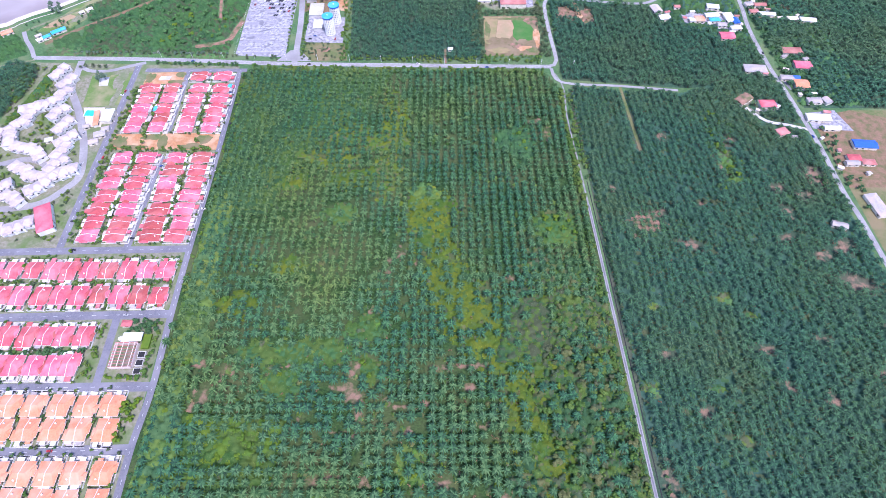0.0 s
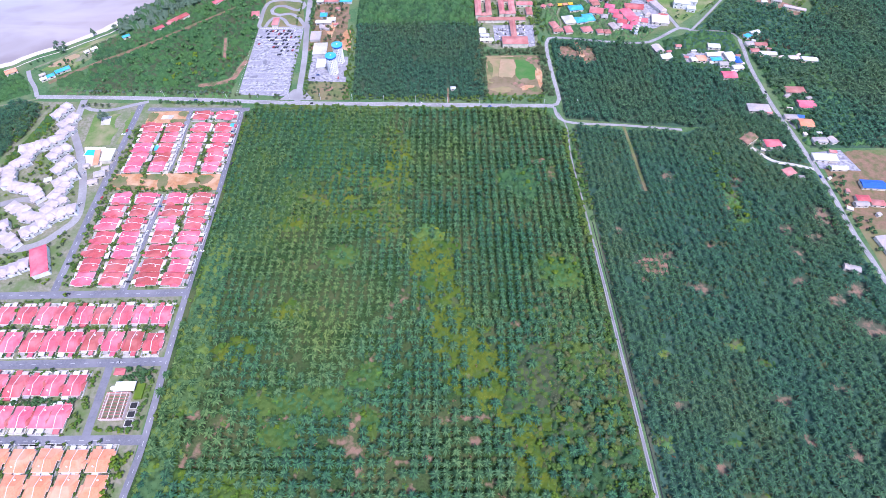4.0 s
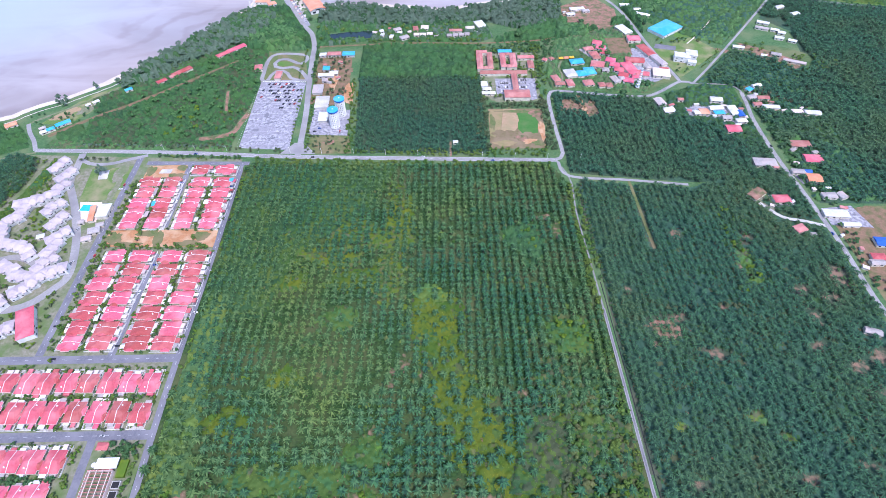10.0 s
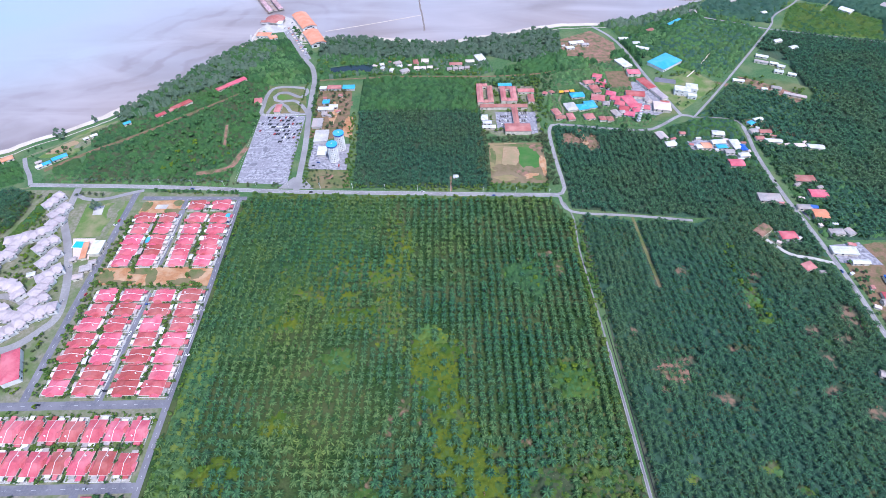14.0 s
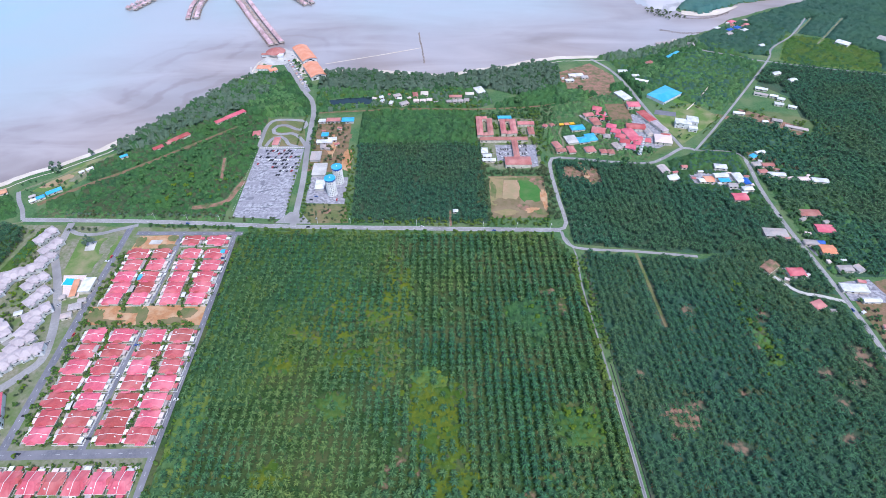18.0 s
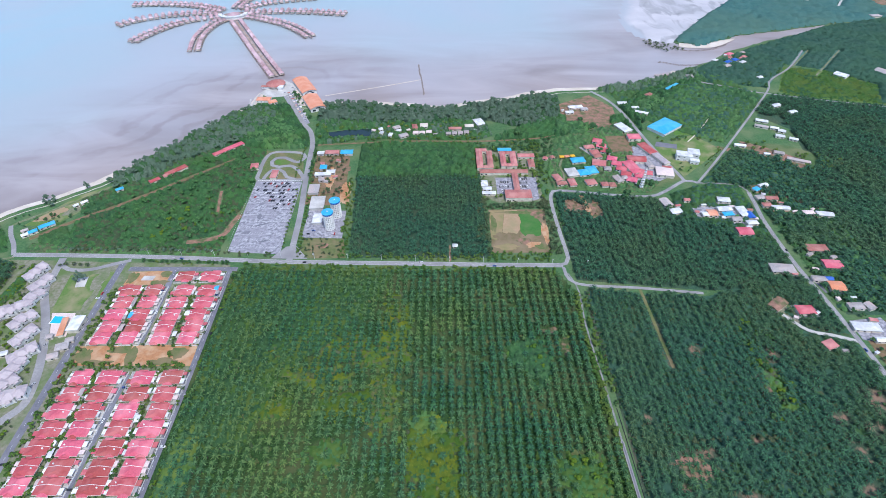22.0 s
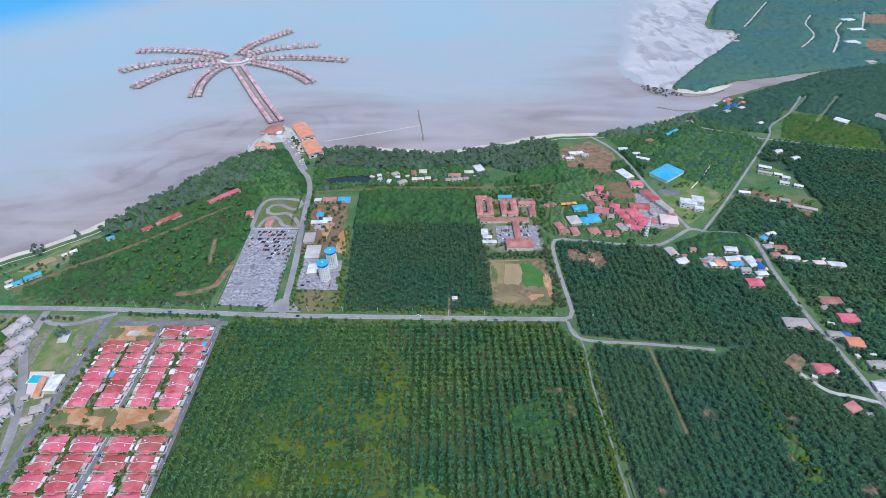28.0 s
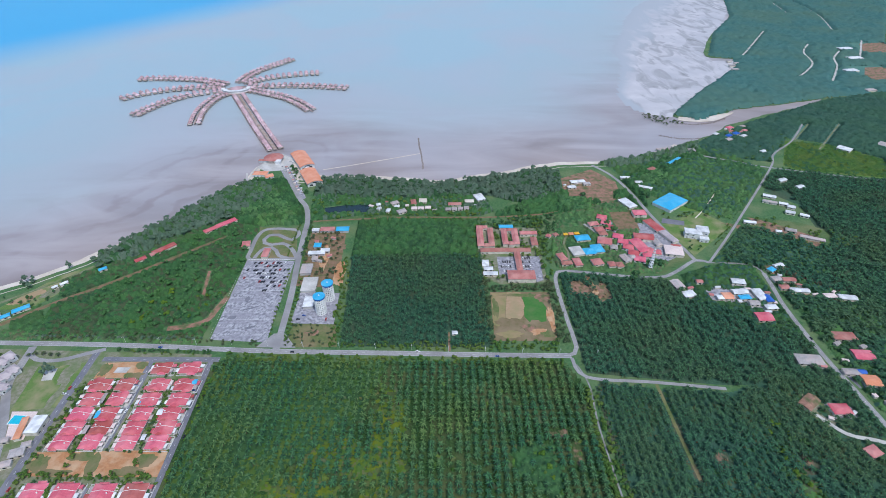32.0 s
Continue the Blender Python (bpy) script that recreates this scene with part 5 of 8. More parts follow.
# village and farm houses along the east road: x, y, width, depth, turn, roof
VILLAGE = [(277, 628, 12, 16, 15, M_GREYROOF, "grey sheet roof"), (284, 610, 15, 11, 10, M_WHITEROOF, "white sheet roof"), (305, 633, 8, 6, 0, M_BROWNROOF, "brown tiled roof"), (318, 604, 8, 8, 0, M_WHITEROOF, "white sheet roof"),
           (327, 606, 12, 12, 0, M_ORANGETILE, "bright orange tiled roof"), (352, 633, 16, 10, -10, M_WHITEROOF, "white sheet roof"), (345, 614, 18, 9, 5, M_WHITEROOF, "white sheet roof"), (346, 604, 14, 8, 5, M_BLUEROOF, "pale blue sheet roof"),
           (352, 594, 12, 8, 0, M_GREYROOF, "grey sheet roof"), (366, 609, 12, 20, 5, M_WHITEROOF, "white sheet roof"), (372, 601, 9, 12, 5, M_DEEPBLUE, "deep blue sheet roof"), (368, 587, 14, 8, 5, M_WHITEROOF, "white sheet roof"),
           (352, 571, 18, 14, 0, M_RED, "red tiled roof"), (404, 656, 10, 8, 30, M_BLUEROOF, "pale blue sheet roof"), (416, 664, 14, 7, 20, M_WHITEROOF, "white sheet roof"), (401, 638, 12, 9, 10, M_GREYROOF, "blue-grey sheet roof"),
           (414, 636, 16, 8, 0, M_BROWNROOF, "rusty brown roof"), (402, 622, 12, 8, 0, M_BROWNROOF, "red-brown roof"), (416, 616, 22, 8, -5, M_WHITEROOF, "white sheet roof"), (446, 606, 14, 8, 0, M_RIDGE, "pale pink roof"), (464, 603, 20, 9, -8, M_WHITEROOF, "white sheet roof"),
           (421, 541, 24, 12, -3, M_BROWNROOF, "weathered pink-brown roof"), (424, 514, 20, 14, -5, M_RED, "red tiled roof"), (366, 508, 26, 14, -5, M_GREYROOF, "weathered grey roof"), (410, 481, 16, 14, -5, M_ORANGETILE, "orange-red tiled roof"),
           (398, 492, 16, 8, -5, M_GREYROOF, "grey sheet roof"), (408, 492, 8, 6, -5, M_DEEPBLUE, "blue sheet roof"), (414, 453, 16, 9, 0, M_GREYROOF, "grey sheet roof"), (428, 453, 9, 10, 20, M_GREYROOF, "grey sheet roof"), (360, 448, 18, 12, 0, M_RED, "bright red roof"),
           (336, 456, 20, 12, 35, M_PINKSOIL, "faded pink slab roof"), (408, 426, 26, 11, -5, M_WHITEROOF, "white sheet roof"), (416, 410, 18, 6, 0, M_WHITEROOF, "white sheet roof"), (361, 405, 13, 10, 20, M_BROWNROOF, "red-brown roof"),
           (440, 386, 24, 12, -5, M_DEEPBLUE, "deep blue sheet roof"), (421, 367, 14, 9, -5, M_RED, "red tiled roof"), (416, 360, 14, 7, 0, M_GREYROOF, "grey sheet roof"), (433, 361, 14, 8, -5, M_BROWNROOF, "red-brown roof"), (371, 283, 14, 7, -20, M_GREYROOF, "pale slab roof"), (417, 306, 13, 28, 8, M_GREYROOF, "pale grey sheet roof"),
           (429, 765, 16, 7, -15, M_WHITEROOF, "white roof"), 
           (476, 744, 14, 8, -25, M_GREYROOF, "grey roof"), (457, 741, 8, 6, -20, M_WHITEROOF, "white roof"), (494, 724, 30, 7, -25, M_GREYROOF, "grey roof"), (860, 1000, 30, 16, 60, M_GREYROOF, "pale grey shed roof")]
for k, (x, y, w, d, turn, roof, what) in enumerate(VILLAGE):
    block("village_house", x, y, w, d, 3.2, turn, roof, "low village house with " + what, "house", 1, 1.4, group="village houses", gable=k % 2 == 0)

for x, y, w, d, turn in ((540, 889, 16, 9, 25), (556, 866, 14, 9, 20), (494, 838, 18, 8, -25), (486, 821, 20, 7, -25), (503, 815, 12, 7, -25), (510, 806, 11, 8, -25), (500, 791, 13, 8, -20), (516, 782, 12, 7, -30), (714, 1006, 18, 22, 40), (798, 1019, 24, 26, 40), (563, 996, 12, 8, 30)):
    block("farm_shed", x, y, w, d, 3.2, turn, M_WHITEROOF if w < 19 else M_GREYROOF, "low farm building with pale sheet roof", "shed", 1, 1.2, group="farm sheds", gable=True)

# walled complex of red-roofed blocks
for x, y in ((224, 780), (226.5, 766), (230, 752), (234, 731), (237.5, 718.5), (241, 706), (244, 692.5), (248, 679)):
    block("service_block", x, y, 14, 12, 2.8, -20, M_RED, "small block with bright red roof", "building", 1, 1.8, M_WHITE, "red-roofed row")
for x, y, w, d, turn, h, roof, what in ((256, 708, 15, 30, 15, 6, M_RED, "red roof"), (268, 728, 26, 14, -8, 6, M_RED, "red roof"), (262, 699, 14, 10, -8, 4, M_RED, "red roof"), (260, 687, 11, 8, -10, 4, M_RED, "red roof"), (271, 695, 17, 10, -15, 4, M_RED, "red roof"),
                                  (297, 696, 22, 20, -12, 6, M_RIDGE, "pale pink roof"), (304, 706, 12, 8, -12, 4, M_RED, "red roof"), (291, 757, 13, 30, 22, 5, M_RED, "red roof"), (280, 788, 18, 14, 0, 8, M_RED, "red roof and round bay"), (302, 729, 9, 28, 22, 6, M_LILAC, "pale pink-grey roof"), (282, 716, 8, 16, 10, 4, M_GREYROOF, "grey sheet roof"),
                                  (272, 818, 14, 26, 25, 5, M_WHITEROOF, "white and dark roof"), (208, 762, 14, 9, 12, 4, M_BROWNROOF, "dark brown roof"), (213, 748, 12, 10, 10, 4, M_BROWNROOF, "dark brown roof"), (215, 738, 11, 9, 10, 4, M_BROWNROOF, "dark brown roof"), (213, 719, 18, 15, -15, 5, M_BROWNROOF, "brown-red roof"), (222, 706, 9, 9, -10, 3, M_GREYROOF, "grey sheet roof"),
                                  (185, 727, 19, 12, 8, 4, M_BLUEROOF, "light blue sheet roof"), (187, 696, 14, 13, 10, 4, M_BLUEROOF, "light blue sheet roof"), (199, 702, 14, 17, 10, 4, M_BLUEROOF, "light blue sheet roof"), (171, 697, 15, 18, 12, 4, M_CONCRETE, "flat pale concrete roof"), (149, 684, 9, 15, 18, 4, M_BROWNROOF, "brown-red roof"), (153, 671, 13, 7, 5, 4, M_BROWNROOF, "brown-red roof"),
                                  (167, 673, 9, 15, 8, 4, M_BROWNROOF, "brown-red roof"), (192, 673, 13, 12, 12, 4, M_BROWNROOF, "brown-red roof"), (209, 668, 8, 9, 5, 4, M_BROWNROOF, "brown-red roof"), (219, 667, 8, 9, 5, 4, M_BROWNROOF, "brown-red roof"), (230, 681, 9, 15, 20, 4, M_GREYROOF, "grey sheet roof"), (240, 684, 7, 7, 5, 3, M_GREYROOF, "grey sheet roof"), (150, 736, 6, 6, 30, 3, M_BROWNROOF, "brown roof"), (140, 733, 6, 6, -30, 3, M_BROWNROOF, "brown roof")):
    block("service_block", x, y, w + 1.2, d + 1.2, 2.6 + (h - 3) * 0.45, turn, roof, "walled complex building with " + what, "building", 2 if h > 5 else 1, 2.4, M_WALL, "complex blocks")
road("street", [(196, 766), (206, 748), (218, 728), (222, 712)], 4.0, M_ROADPALE, 0.12, "pale lane inside the walled complex", clear=1)
road("street", [(168, 742), (158, 716), (160, 700), (158, 680)], 2.6, M_ESTATE, 0.12, "trodden path inside the walled complex", clear=1)
canopy = thing("playground_canopy", "orange and yellow canopies on thin posts", "canopy", pose(172, 737, 0.06, 0, 0, 8))
for k, m in enumerate((M_YELLOW, M_ORANGETILE, M_YELLOW)):
    part("canopy", Shape().hip(-12 + 8 * k, -3, -5 + 8 * k, 3, 3.0, 0.8, 2.0, 0.1), m, canopy)
    part("post", Shape().tube((-8.5 + 8 * k, 0, 0), (-8.5 + 8 * k, 0, 3), 0.12), M_WHITE, canopy)
block("warehouse", 336, 820, 47, 31, 4.6, 38, M_BLUEROOF, "large warehouse with bright blue sheet roof", "warehouse", 1, 2.0, M_WHITE)
block("hostel", 336, 734, 22, 14, 8, -15, M_WHITEROOF, "white two-storey building with flat pale roof", "building", 2, 0.8, M_WHITE)
block("hostel", 350, 738, 16, 16, 9, -15, M_WHITEROOF, "white two-storey building with flat pale roof", "building", 2, 0.8, M_WHITE)
block("hostel", 347, 722, 12, 8, 5, -15, M_WHITEROOF, "low white annexe with flat roof", "building", 1, 0.6, M_WHITE)
sheet("hostel_car_park", [(306, 768), (336, 760), (340, 772), (312, 780)], M_ASPHALT, 0.12, "dark asphalt car park", "car park")
# lattice mast
mast = thing("lattice_mast", "white steel lattice mast with blue bands", "mast", pose(255, 661, 0.06))
for sx, sy in ((-1, -1), (1, -1), (1, 1), (-1, 1)):
    part("leg", Shape().tube((sx * 2.2, sy * 2.2, 0), (sx * 0.7, sy * 0.7, 34), 0.22, 0.15, 5), M_WHITE, mast)
for k in range(9):
    z, a, b = k * 3.8, 2.2 - 1.5 * k / 9, 2.2 - 1.5 * (k + 1) / 9
    s = Shape()
    for p, q in (((-a, -a), (b, -b)), ((a, -a), (b, b)), ((a, a), (-b, b)), ((-a, a), (-b, -b))):
        s.tube((*p, z), (*q, z + 3.8), 0.1, 0.1, 4)
    part("brace", s, M_BLUEROOF if k % 3 == 1 else M_WHITE, mast)
    part("platform", Shape().box(-a - 0.2, -a - 0.2, z, a + 0.2, a + 0.2, z + 0.12), M_WHITE, mast)

# school wings
for x, y, w, d, h in ((46.5, 730, 9, 50, 5), (61, 727, 8, 44, 5), (54, 751, 8, 8, 5), (54, 708, 8, 8, 5), (79.5, 728, 8, 38, 5), (94, 728, 9, 38, 5), (87, 744, 7, 7, 5), (87, 712, 7, 8, 5), (78, 698, 66, 9, 4), (92, 674, 8, 40, 4), (92, 643, 34, 18, 6), (113, 738, 24, 9, 4), (118, 718, 9, 20, 4)):
    block("school_wing", x, y, w, d, h, 0, M_BROWNROOF, "long school wing with weathered red-brown roof", "building", 1, 2.2, M_WALL, "school wings")
block("school_hall", 84, 754, 20, 8, 4, 0, M_BLUEROOF, "small hall with blue sheet roof", "building", 1, 1.0, M_WALL)
for x, y, w, d in ((50, 671, 9, 13), (53, 660, 12, 7), (55, 650, 18, 7)):
    block("store_shed", x, y, w, d, 3, 0, M_WHITEROOF, "small shed with cream sheet roof", "shed", 1, 0.8)
block("farm_hut", 9, 548, 6.5, 5.5, 2.6, 0, M_WHITEROOF, "small white-roofed hut beside a red earth track", "hut", 1, 1.0)
road("earth_track", [(3, 524), (3, 552)], 2.4, M_PINKSOIL, 0.11, "short red earth track to the hut")

# market strip by the jetty road
for x, y, w, d, roof, what in ((-180, 748, 10, 8, M_WHITEROOF, "white sheet roof"), (-164, 750, 20, 10, M_BROWNROOF, "red-brown sheet roof"), (-143, 750, 18, 11, M_BLUEROOF, "turquoise sheet roof"), (-170, 711, 10, 10, M_BLUEROOF, "bright blue canopy roof"),
                         (-168, 694, 22, 8, M_WHITEROOF, "white sheet roof"), (-158, 700, 12, 8, M_WHITEROOF, "white sheet roof"), (-168, 682, 8, 8, M_GREYROOF, "grey roof"), (-174, 660, 14, 20, M_GREYROOF, "open unfinished concrete frame"), (-164, 630, 18, 26, M_CONCRETE, "flat pale concrete roof"), (-158, 598, 12, 18, M_WHITEROOF, "white roof with plant")):
    block("shop", x, y, w, d, 3.6, 2, roof, "low roadside building with " + what, "building", 1, 0.7, M_CONCRETE)
block("kart_shed", -234, 694, 9, 19, 4, 0, M_BROWNROOF, "kart pit shed with red-brown roof", "shed", 1, 1.6)
block("kart_shed", -266, 714, 11, 13, 4, 10, M_BROWNROOF, "old shed with dark red roof", "shed", 1, 2.2)
# beach and chalet houses
for x, y, w, d, turn, roof, what in ((-311, 768, 30, 10, 45, M_RED, "long red roof"), (-326, 752, 22, 9, 45, M_RED, "long red roof"), (-372, 706, 30, 10, 48, M_RED, "long red roof"), (-392, 682, 14, 8, 45, M_RED, "red roof"), (-380, 694, 10, 8, 45, M_BROWNROOF, "dark red roof"),
                               (-494, 576, 10, 7, 40, M_BLUEROOF, "blue roof"), (-484, 588, 18, 8, 40, M_BLUEROOF, "blue roof"), (-500, 570, 8, 6, 40, M_WHITEROOF, "white roof"), (-505, 578, 8, 5, 40, M_GREYROOF, "grey roof"), (-462, 634, 9, 5, 45, M_WHITEROOF, "white roof"), (-469, 627, 7, 4, 45, M_WHITEROOF, "white roof"), (-430, 662, 10, 6, 40, M_BLUEROOF, "teal roof"), (-548, 585, 14, 10, 40, M_ORANGETILE, "orange roof"),
                               (-100, 817, 7, 7, 20, M_WHITEROOF, "white roof"), (-98, 806, 8, 6, 70, M_WHITEROOF, "white roof"), (-84, 800, 10, 6, 80, M_WHITEROOF, "white roof"), (-76, 822, 12, 9, 30, M_GREYROOF, "grey roof"), (-64, 798, 14, 10, 30, M_GREYROOF, "grey roof"), (-72, 812, 8, 6, 0, M_WHITEROOF, "white roof"),
                               (-46, 806, 9, 8, 0, M_RIDGE, "pale tan roof"), (-36, 806, 9, 8, 0, M_RIDGE, "pale tan roof"), (-26, 808, 9, 8, 0, M_RIDGE, "pale tan roof"), (-34, 828, 12, 12, 0, M_SAND, "tan roof"), (-48, 824, 8, 14, 10, M_BROWNROOF, "brown roof"), (4, 803, 8, 8, 0, M_GREYROOF, "grey roof"), (13, 804, 8, 8, 0, M_GREYROOF, "grey roof"), (22, 805, 8, 8, 0, M_GREYROOF, "grey roof"), (31, 807, 8, 8, 0, M_GREYROOF, "grey roof"), (36, 826, 14, 9, 0, M_SAND, "tan roof"), (52, 838, 14, 20, 20, M_WHITEROOF, "white and dark roof"), (14, 818, 20, 8, 0, M_BROWNROOF, "brown roof"),
                               (199, 869, 14, 8, 10, M_WHITEROOF, "white roof"), (212, 887, 24, 9, 8, M_WHITEROOF, "white roof"), (225, 880, 12, 8, 8, M_GREYROOF, "grey roof"), (312, 868, 26, 8, -25, M_WHITEROOF, "white roof"), (309, 884, 12, 8, 0, M_WHITEROOF, "white roof"), (292, 900, 16, 8, 0, M_WHITEROOF, "white roof"), (395, 1010, 34, 10, 20, M_GREYROOF, "dark grey roof"), (440, 1004, 12, 10, 0, M_GREYROOF, "dark grey roof"), (392, 960, 40, 6, 40, M_BLUEROOF, "blue-grey roof"), (345, 930, 14, 10, 30, M_BROWNROOF, "red roof"),
                               (552, 1104, 16, 10, 30, M_RED, "red roof"), (545, 1088, 12, 10, 30, M_BROWNROOF, "red roof"), (552, 1076, 14, 10, 30, M_DEEPBLUE, "blue roof"), (534, 1066, 14, 9, 30, M_DEEPBLUE, "blue roof"), (560, 1064, 16, 8, 30, M_WHITEROOF, "white roof"), (513, 1074, 12, 8, 30, M_WHITEROOF, "white roof"), (580, 1110, 14, 8, 30, M_GREYROOF, "grey roof"), (575, 1090, 12, 8, 30, M_BROWNROOF, "rusty roof"), (525, 1048, 18, 9, 30, M_GREYROOF, "grey roof")):
    block("beach_house", x, y, w, d, 3.0, turn, roof, "low beachside house with " + what, "house", 1, 1.4, group="beach houses")

for x, y, w, d, roof, what in CARPORTS:
    top = thing("carport", "small carport with " + what, "carport", pose(x, y, 0.06, 0, 0, 3), "estate carports")
    part("roof", Shape().hip(-w / 2, -d / 2, w / 2, d / 2, 3.9, 0.3, 0, 0.1), roof, top)
    for sx in (-1, 1):
        for sy in (-1, 1):
            part("post", Shape().tube((sx * (w / 2 - 0.2), sy * (d / 2 - 0.2), 0), (sx * (w / 2 - 0.2), sy * (d / 2 - 0.2), 3.9), 0.08, 0.08, 5), M_WHITE, top)

# club house, pool and small estate buildings
sheet("pool_terrace", [(-402, 450), (-378, 450), (-372, 420), (-388, 420)], M_RIDGE, 0.14, "pale terracotta terrace round the pool", "terrace")
pool = thing("swimming_pool", "turquoise rectangular swimming pool with pale rim", "pool", pose(-391.5, 441, 0.1, 0, 0, -3))
part("water", Shape().box(-5.5, -4.5, 0.05, 5.5, 4.5, 0.12), M_POOL, pool)
part("rim", Shape().box(-6.2, -5.2, 0.02, 6.2, -4.5, 0.2).box(-6.2, 4.5, 0.02, 6.2, 5.2, 0.2).box(-6.2, -4.5, 0.02, -5.5, 4.5, 0.2).box(5.5, -4.5, 0.02, 6.2, 4.5, 0.2), M_WHITE, pool)
block("club_hall", -367, 433, 12, 19, 5, 3, M_WHITEROOF, "club hall with long white roof and cream walls", "hall", 1, 1.4)
block("club_hall", -379, 430, 6, 24, 3.4, 14, M_ORANGETILE, "low pool house with terracotta roof", "hall", 1, 0.8)
for x, y, w, d in ((-367, 406, 12, 9), (-370, 395, 10, 7), (-364, 414, 8, 6), (-386, 418, 7, 6)):
    block("service_shed", x, y, w, d, 3.2, 20, M_GREYROOF, "small grey-roofed service building", "shed", 1, 0.9)
block("long_hall", -378, 293, 15, 34, 6, 27, M_RED, "long hall with bright red roof and white gable", "hall", 2, 2.6, M_WHITE)
sheet("sports_court", [(-402, 500), (-391, 502), (-388, 487), (-398, 486)], M_CONCRETE, 0.14, "pale concrete court", "court")
sheet("concrete_slab", [(-331, 503), (-318, 503), (-319, 496), (-332, 496)], M_CONCRETE, 0.14, "pale concrete slab on orange earth", "slab")

APARTMENTS = [(-447, 505, 60), (-432, 488, 60), (-430, 467, 75), (-441, 450, 30), (-455, 445, 20), (-423, 438, 60), (-408, 417, 60), (-453, 430, 75), (-459, 418, 50), (-457, 398, 100), (-438, 384, -15), (-421, 378, -40), (-397, 396, 40), (-396, 380, 70), (-395, 362, 60), (-428, 355, -30), (-408, 345, -10), (-390, 345, 40), (-381, 351, 15), (-400, 331, 40), (-419, 318, -30), (-397, 284, 20), (-438, 330, 30), (-452, 300, 15), (-470, 350, 80), (-474, 400, 80), (-416, 280, 10)]


def apartment(seed):
    """Linked two-storey apartment villas with stepped pale roofs and balconies."""
    rng = random.Random(seed)
    top = thing("apartment_block", "white two-storey apartment block with stepped pale grey roofs", "building", None, "resort apartment blocks")
    for k in range(3):
        u, v, h = -8 + 8 * k, rng.uniform(-1.6, 1.6) + (k - 1) * rng.choice((-1, 1)) * 1.2, rng.choice((5.4, 6.0, 6.6))
        wing = part("wing", Shape().box(u - 4.2, v - 5.2, 0, u + 4.2, v + 5.2, h), M_WHITE, top, "white rendered wing")
        part("roof", Shape().hip(u - 4.8, v - 6, u + 4.8, v + 6, h, 2.2, 3.2, 0.2), M_LILAC, wing)
        part("dormer_roof", Shape().hip(u - 2.0, v - 7.4, u + 2.0, v - 2.0, h - 1.0, 1.3, 1.6, 0.18), M_LILAC, wing)
        part("balcony", Shape().box(u - 2.2, v - 6.6, 2.6, u + 2.2, v - 5.2, 2.8).box(u - 2.2, v - 6.6, 2.8, u + 2.2, v - 6.48, 3.7), M_WHITE, wing)
        windows(top, [(u - 2.6, v - 5.22, 0.9, 1.5, 1.5, "y"), (u + 1.2, v - 5.22, 3.2, 2.2, 1.9, "y")])
    windows(top, [(12.2, 0, 3.4, 1.8, 1.3, "x"), (-12.2, 0, 1.0, 1.8, 1.3, "x")])
    return top


apartments = [apartment(90 + k) for k in range(3)]
for k, (x, y, turn) in enumerate(APARTMENTS):
    m = pose(x, y, 0.08, 0, 0, turn)
    if k < 3:
        apartments[k].matrix_basis = m
    else:
        copy_thing(apartments[k % 3], m)
    KEEP_OUT.append((x, y, 13, 8, turn))
gate = block("garden_pavilion", -418, 398, 8, 6, 3, 20, M_WHITEROOF, "small white-roofed garden pavilion", "pavilion", 1, 0.8)
block("garden_pavilion", -413, 333, 6, 5, 3, 20, M_WHITEROOF, "small white-roofed garden pavilion", "pavilion", 1, 0.8)

# pumping plant in the estate
KEEP_OUT.append((-254, 158, 13, 18, 0))
KEEP_OUT.append((-146, 809, 34, 11, 4))
KEEP_OUT.append((92, 668, 29, 20, 0))
plant_house = thing("pumping_plant", "open concrete pumping plant with tanks and white roof", "building", pose(-254, 158, 0.08, 0, 0, 2) @ Matrix.Diagonal((1.15, 1.15, 1, 1)))
part("base", Shape().box(-13, -17, 0, 12, 16, 0.3), M_ESTATE, plant_house)
part("wall", Shape().box(-12, -10, 0.3, 4, -9.7, 4).box(-12, 8, 0.3, 4, 8.3, 4).box(-12, -10, 0.3, -11.7, 8.3, 4).box(3.7, -10, 0.3, 4, 8.3, 4), M_RIDGE, plant_house)
for k in range(9):
    part("beam", Shape().box(-12, -9.5 + 2.2 * k, 4, 4, -9.1 + 2.2 * k, 4.4), M_BROWNROOF, plant_house)
for k in range(4):
    part("cross_beam", Shape().box(-10 + 4 * k, -10, 4.4, -9.6 + 4 * k, 8.3, 4.7), M_RIDGE, plant_house)
part("roof", Shape().hip(-8, 9, 6, 16, 4, 0.5, 0, 0.2), M_WHITEROOF, plant_house)
for k in range(3):
    tank = part("tank", Shape().box(5.5, -15 + 6 * k, 0.3, 11, -10.2 + 6 * k, 2.4), M_CONCRETE, plant_house)
    part("water", Shape().box(6, -14.5 + 6 * k, 2.4, 10.5, -10.7 + 6 * k, 2.44), M_DARK, tank)
part("planted_roof", Shape().box(6, 4, 0.3, 11.5, 15, 2.2), M_LEAFLIME, plant_house)
part("round_tank", Shape().disc(-10, 12, 0.3, 3, 1.6, 1.6, 14), M_WHITE, plant_house)
block("gate_house", -265, 185, 9, 6, 3, 0, M_RED, "small gate house with red roof", "hut", 1, 1.2)

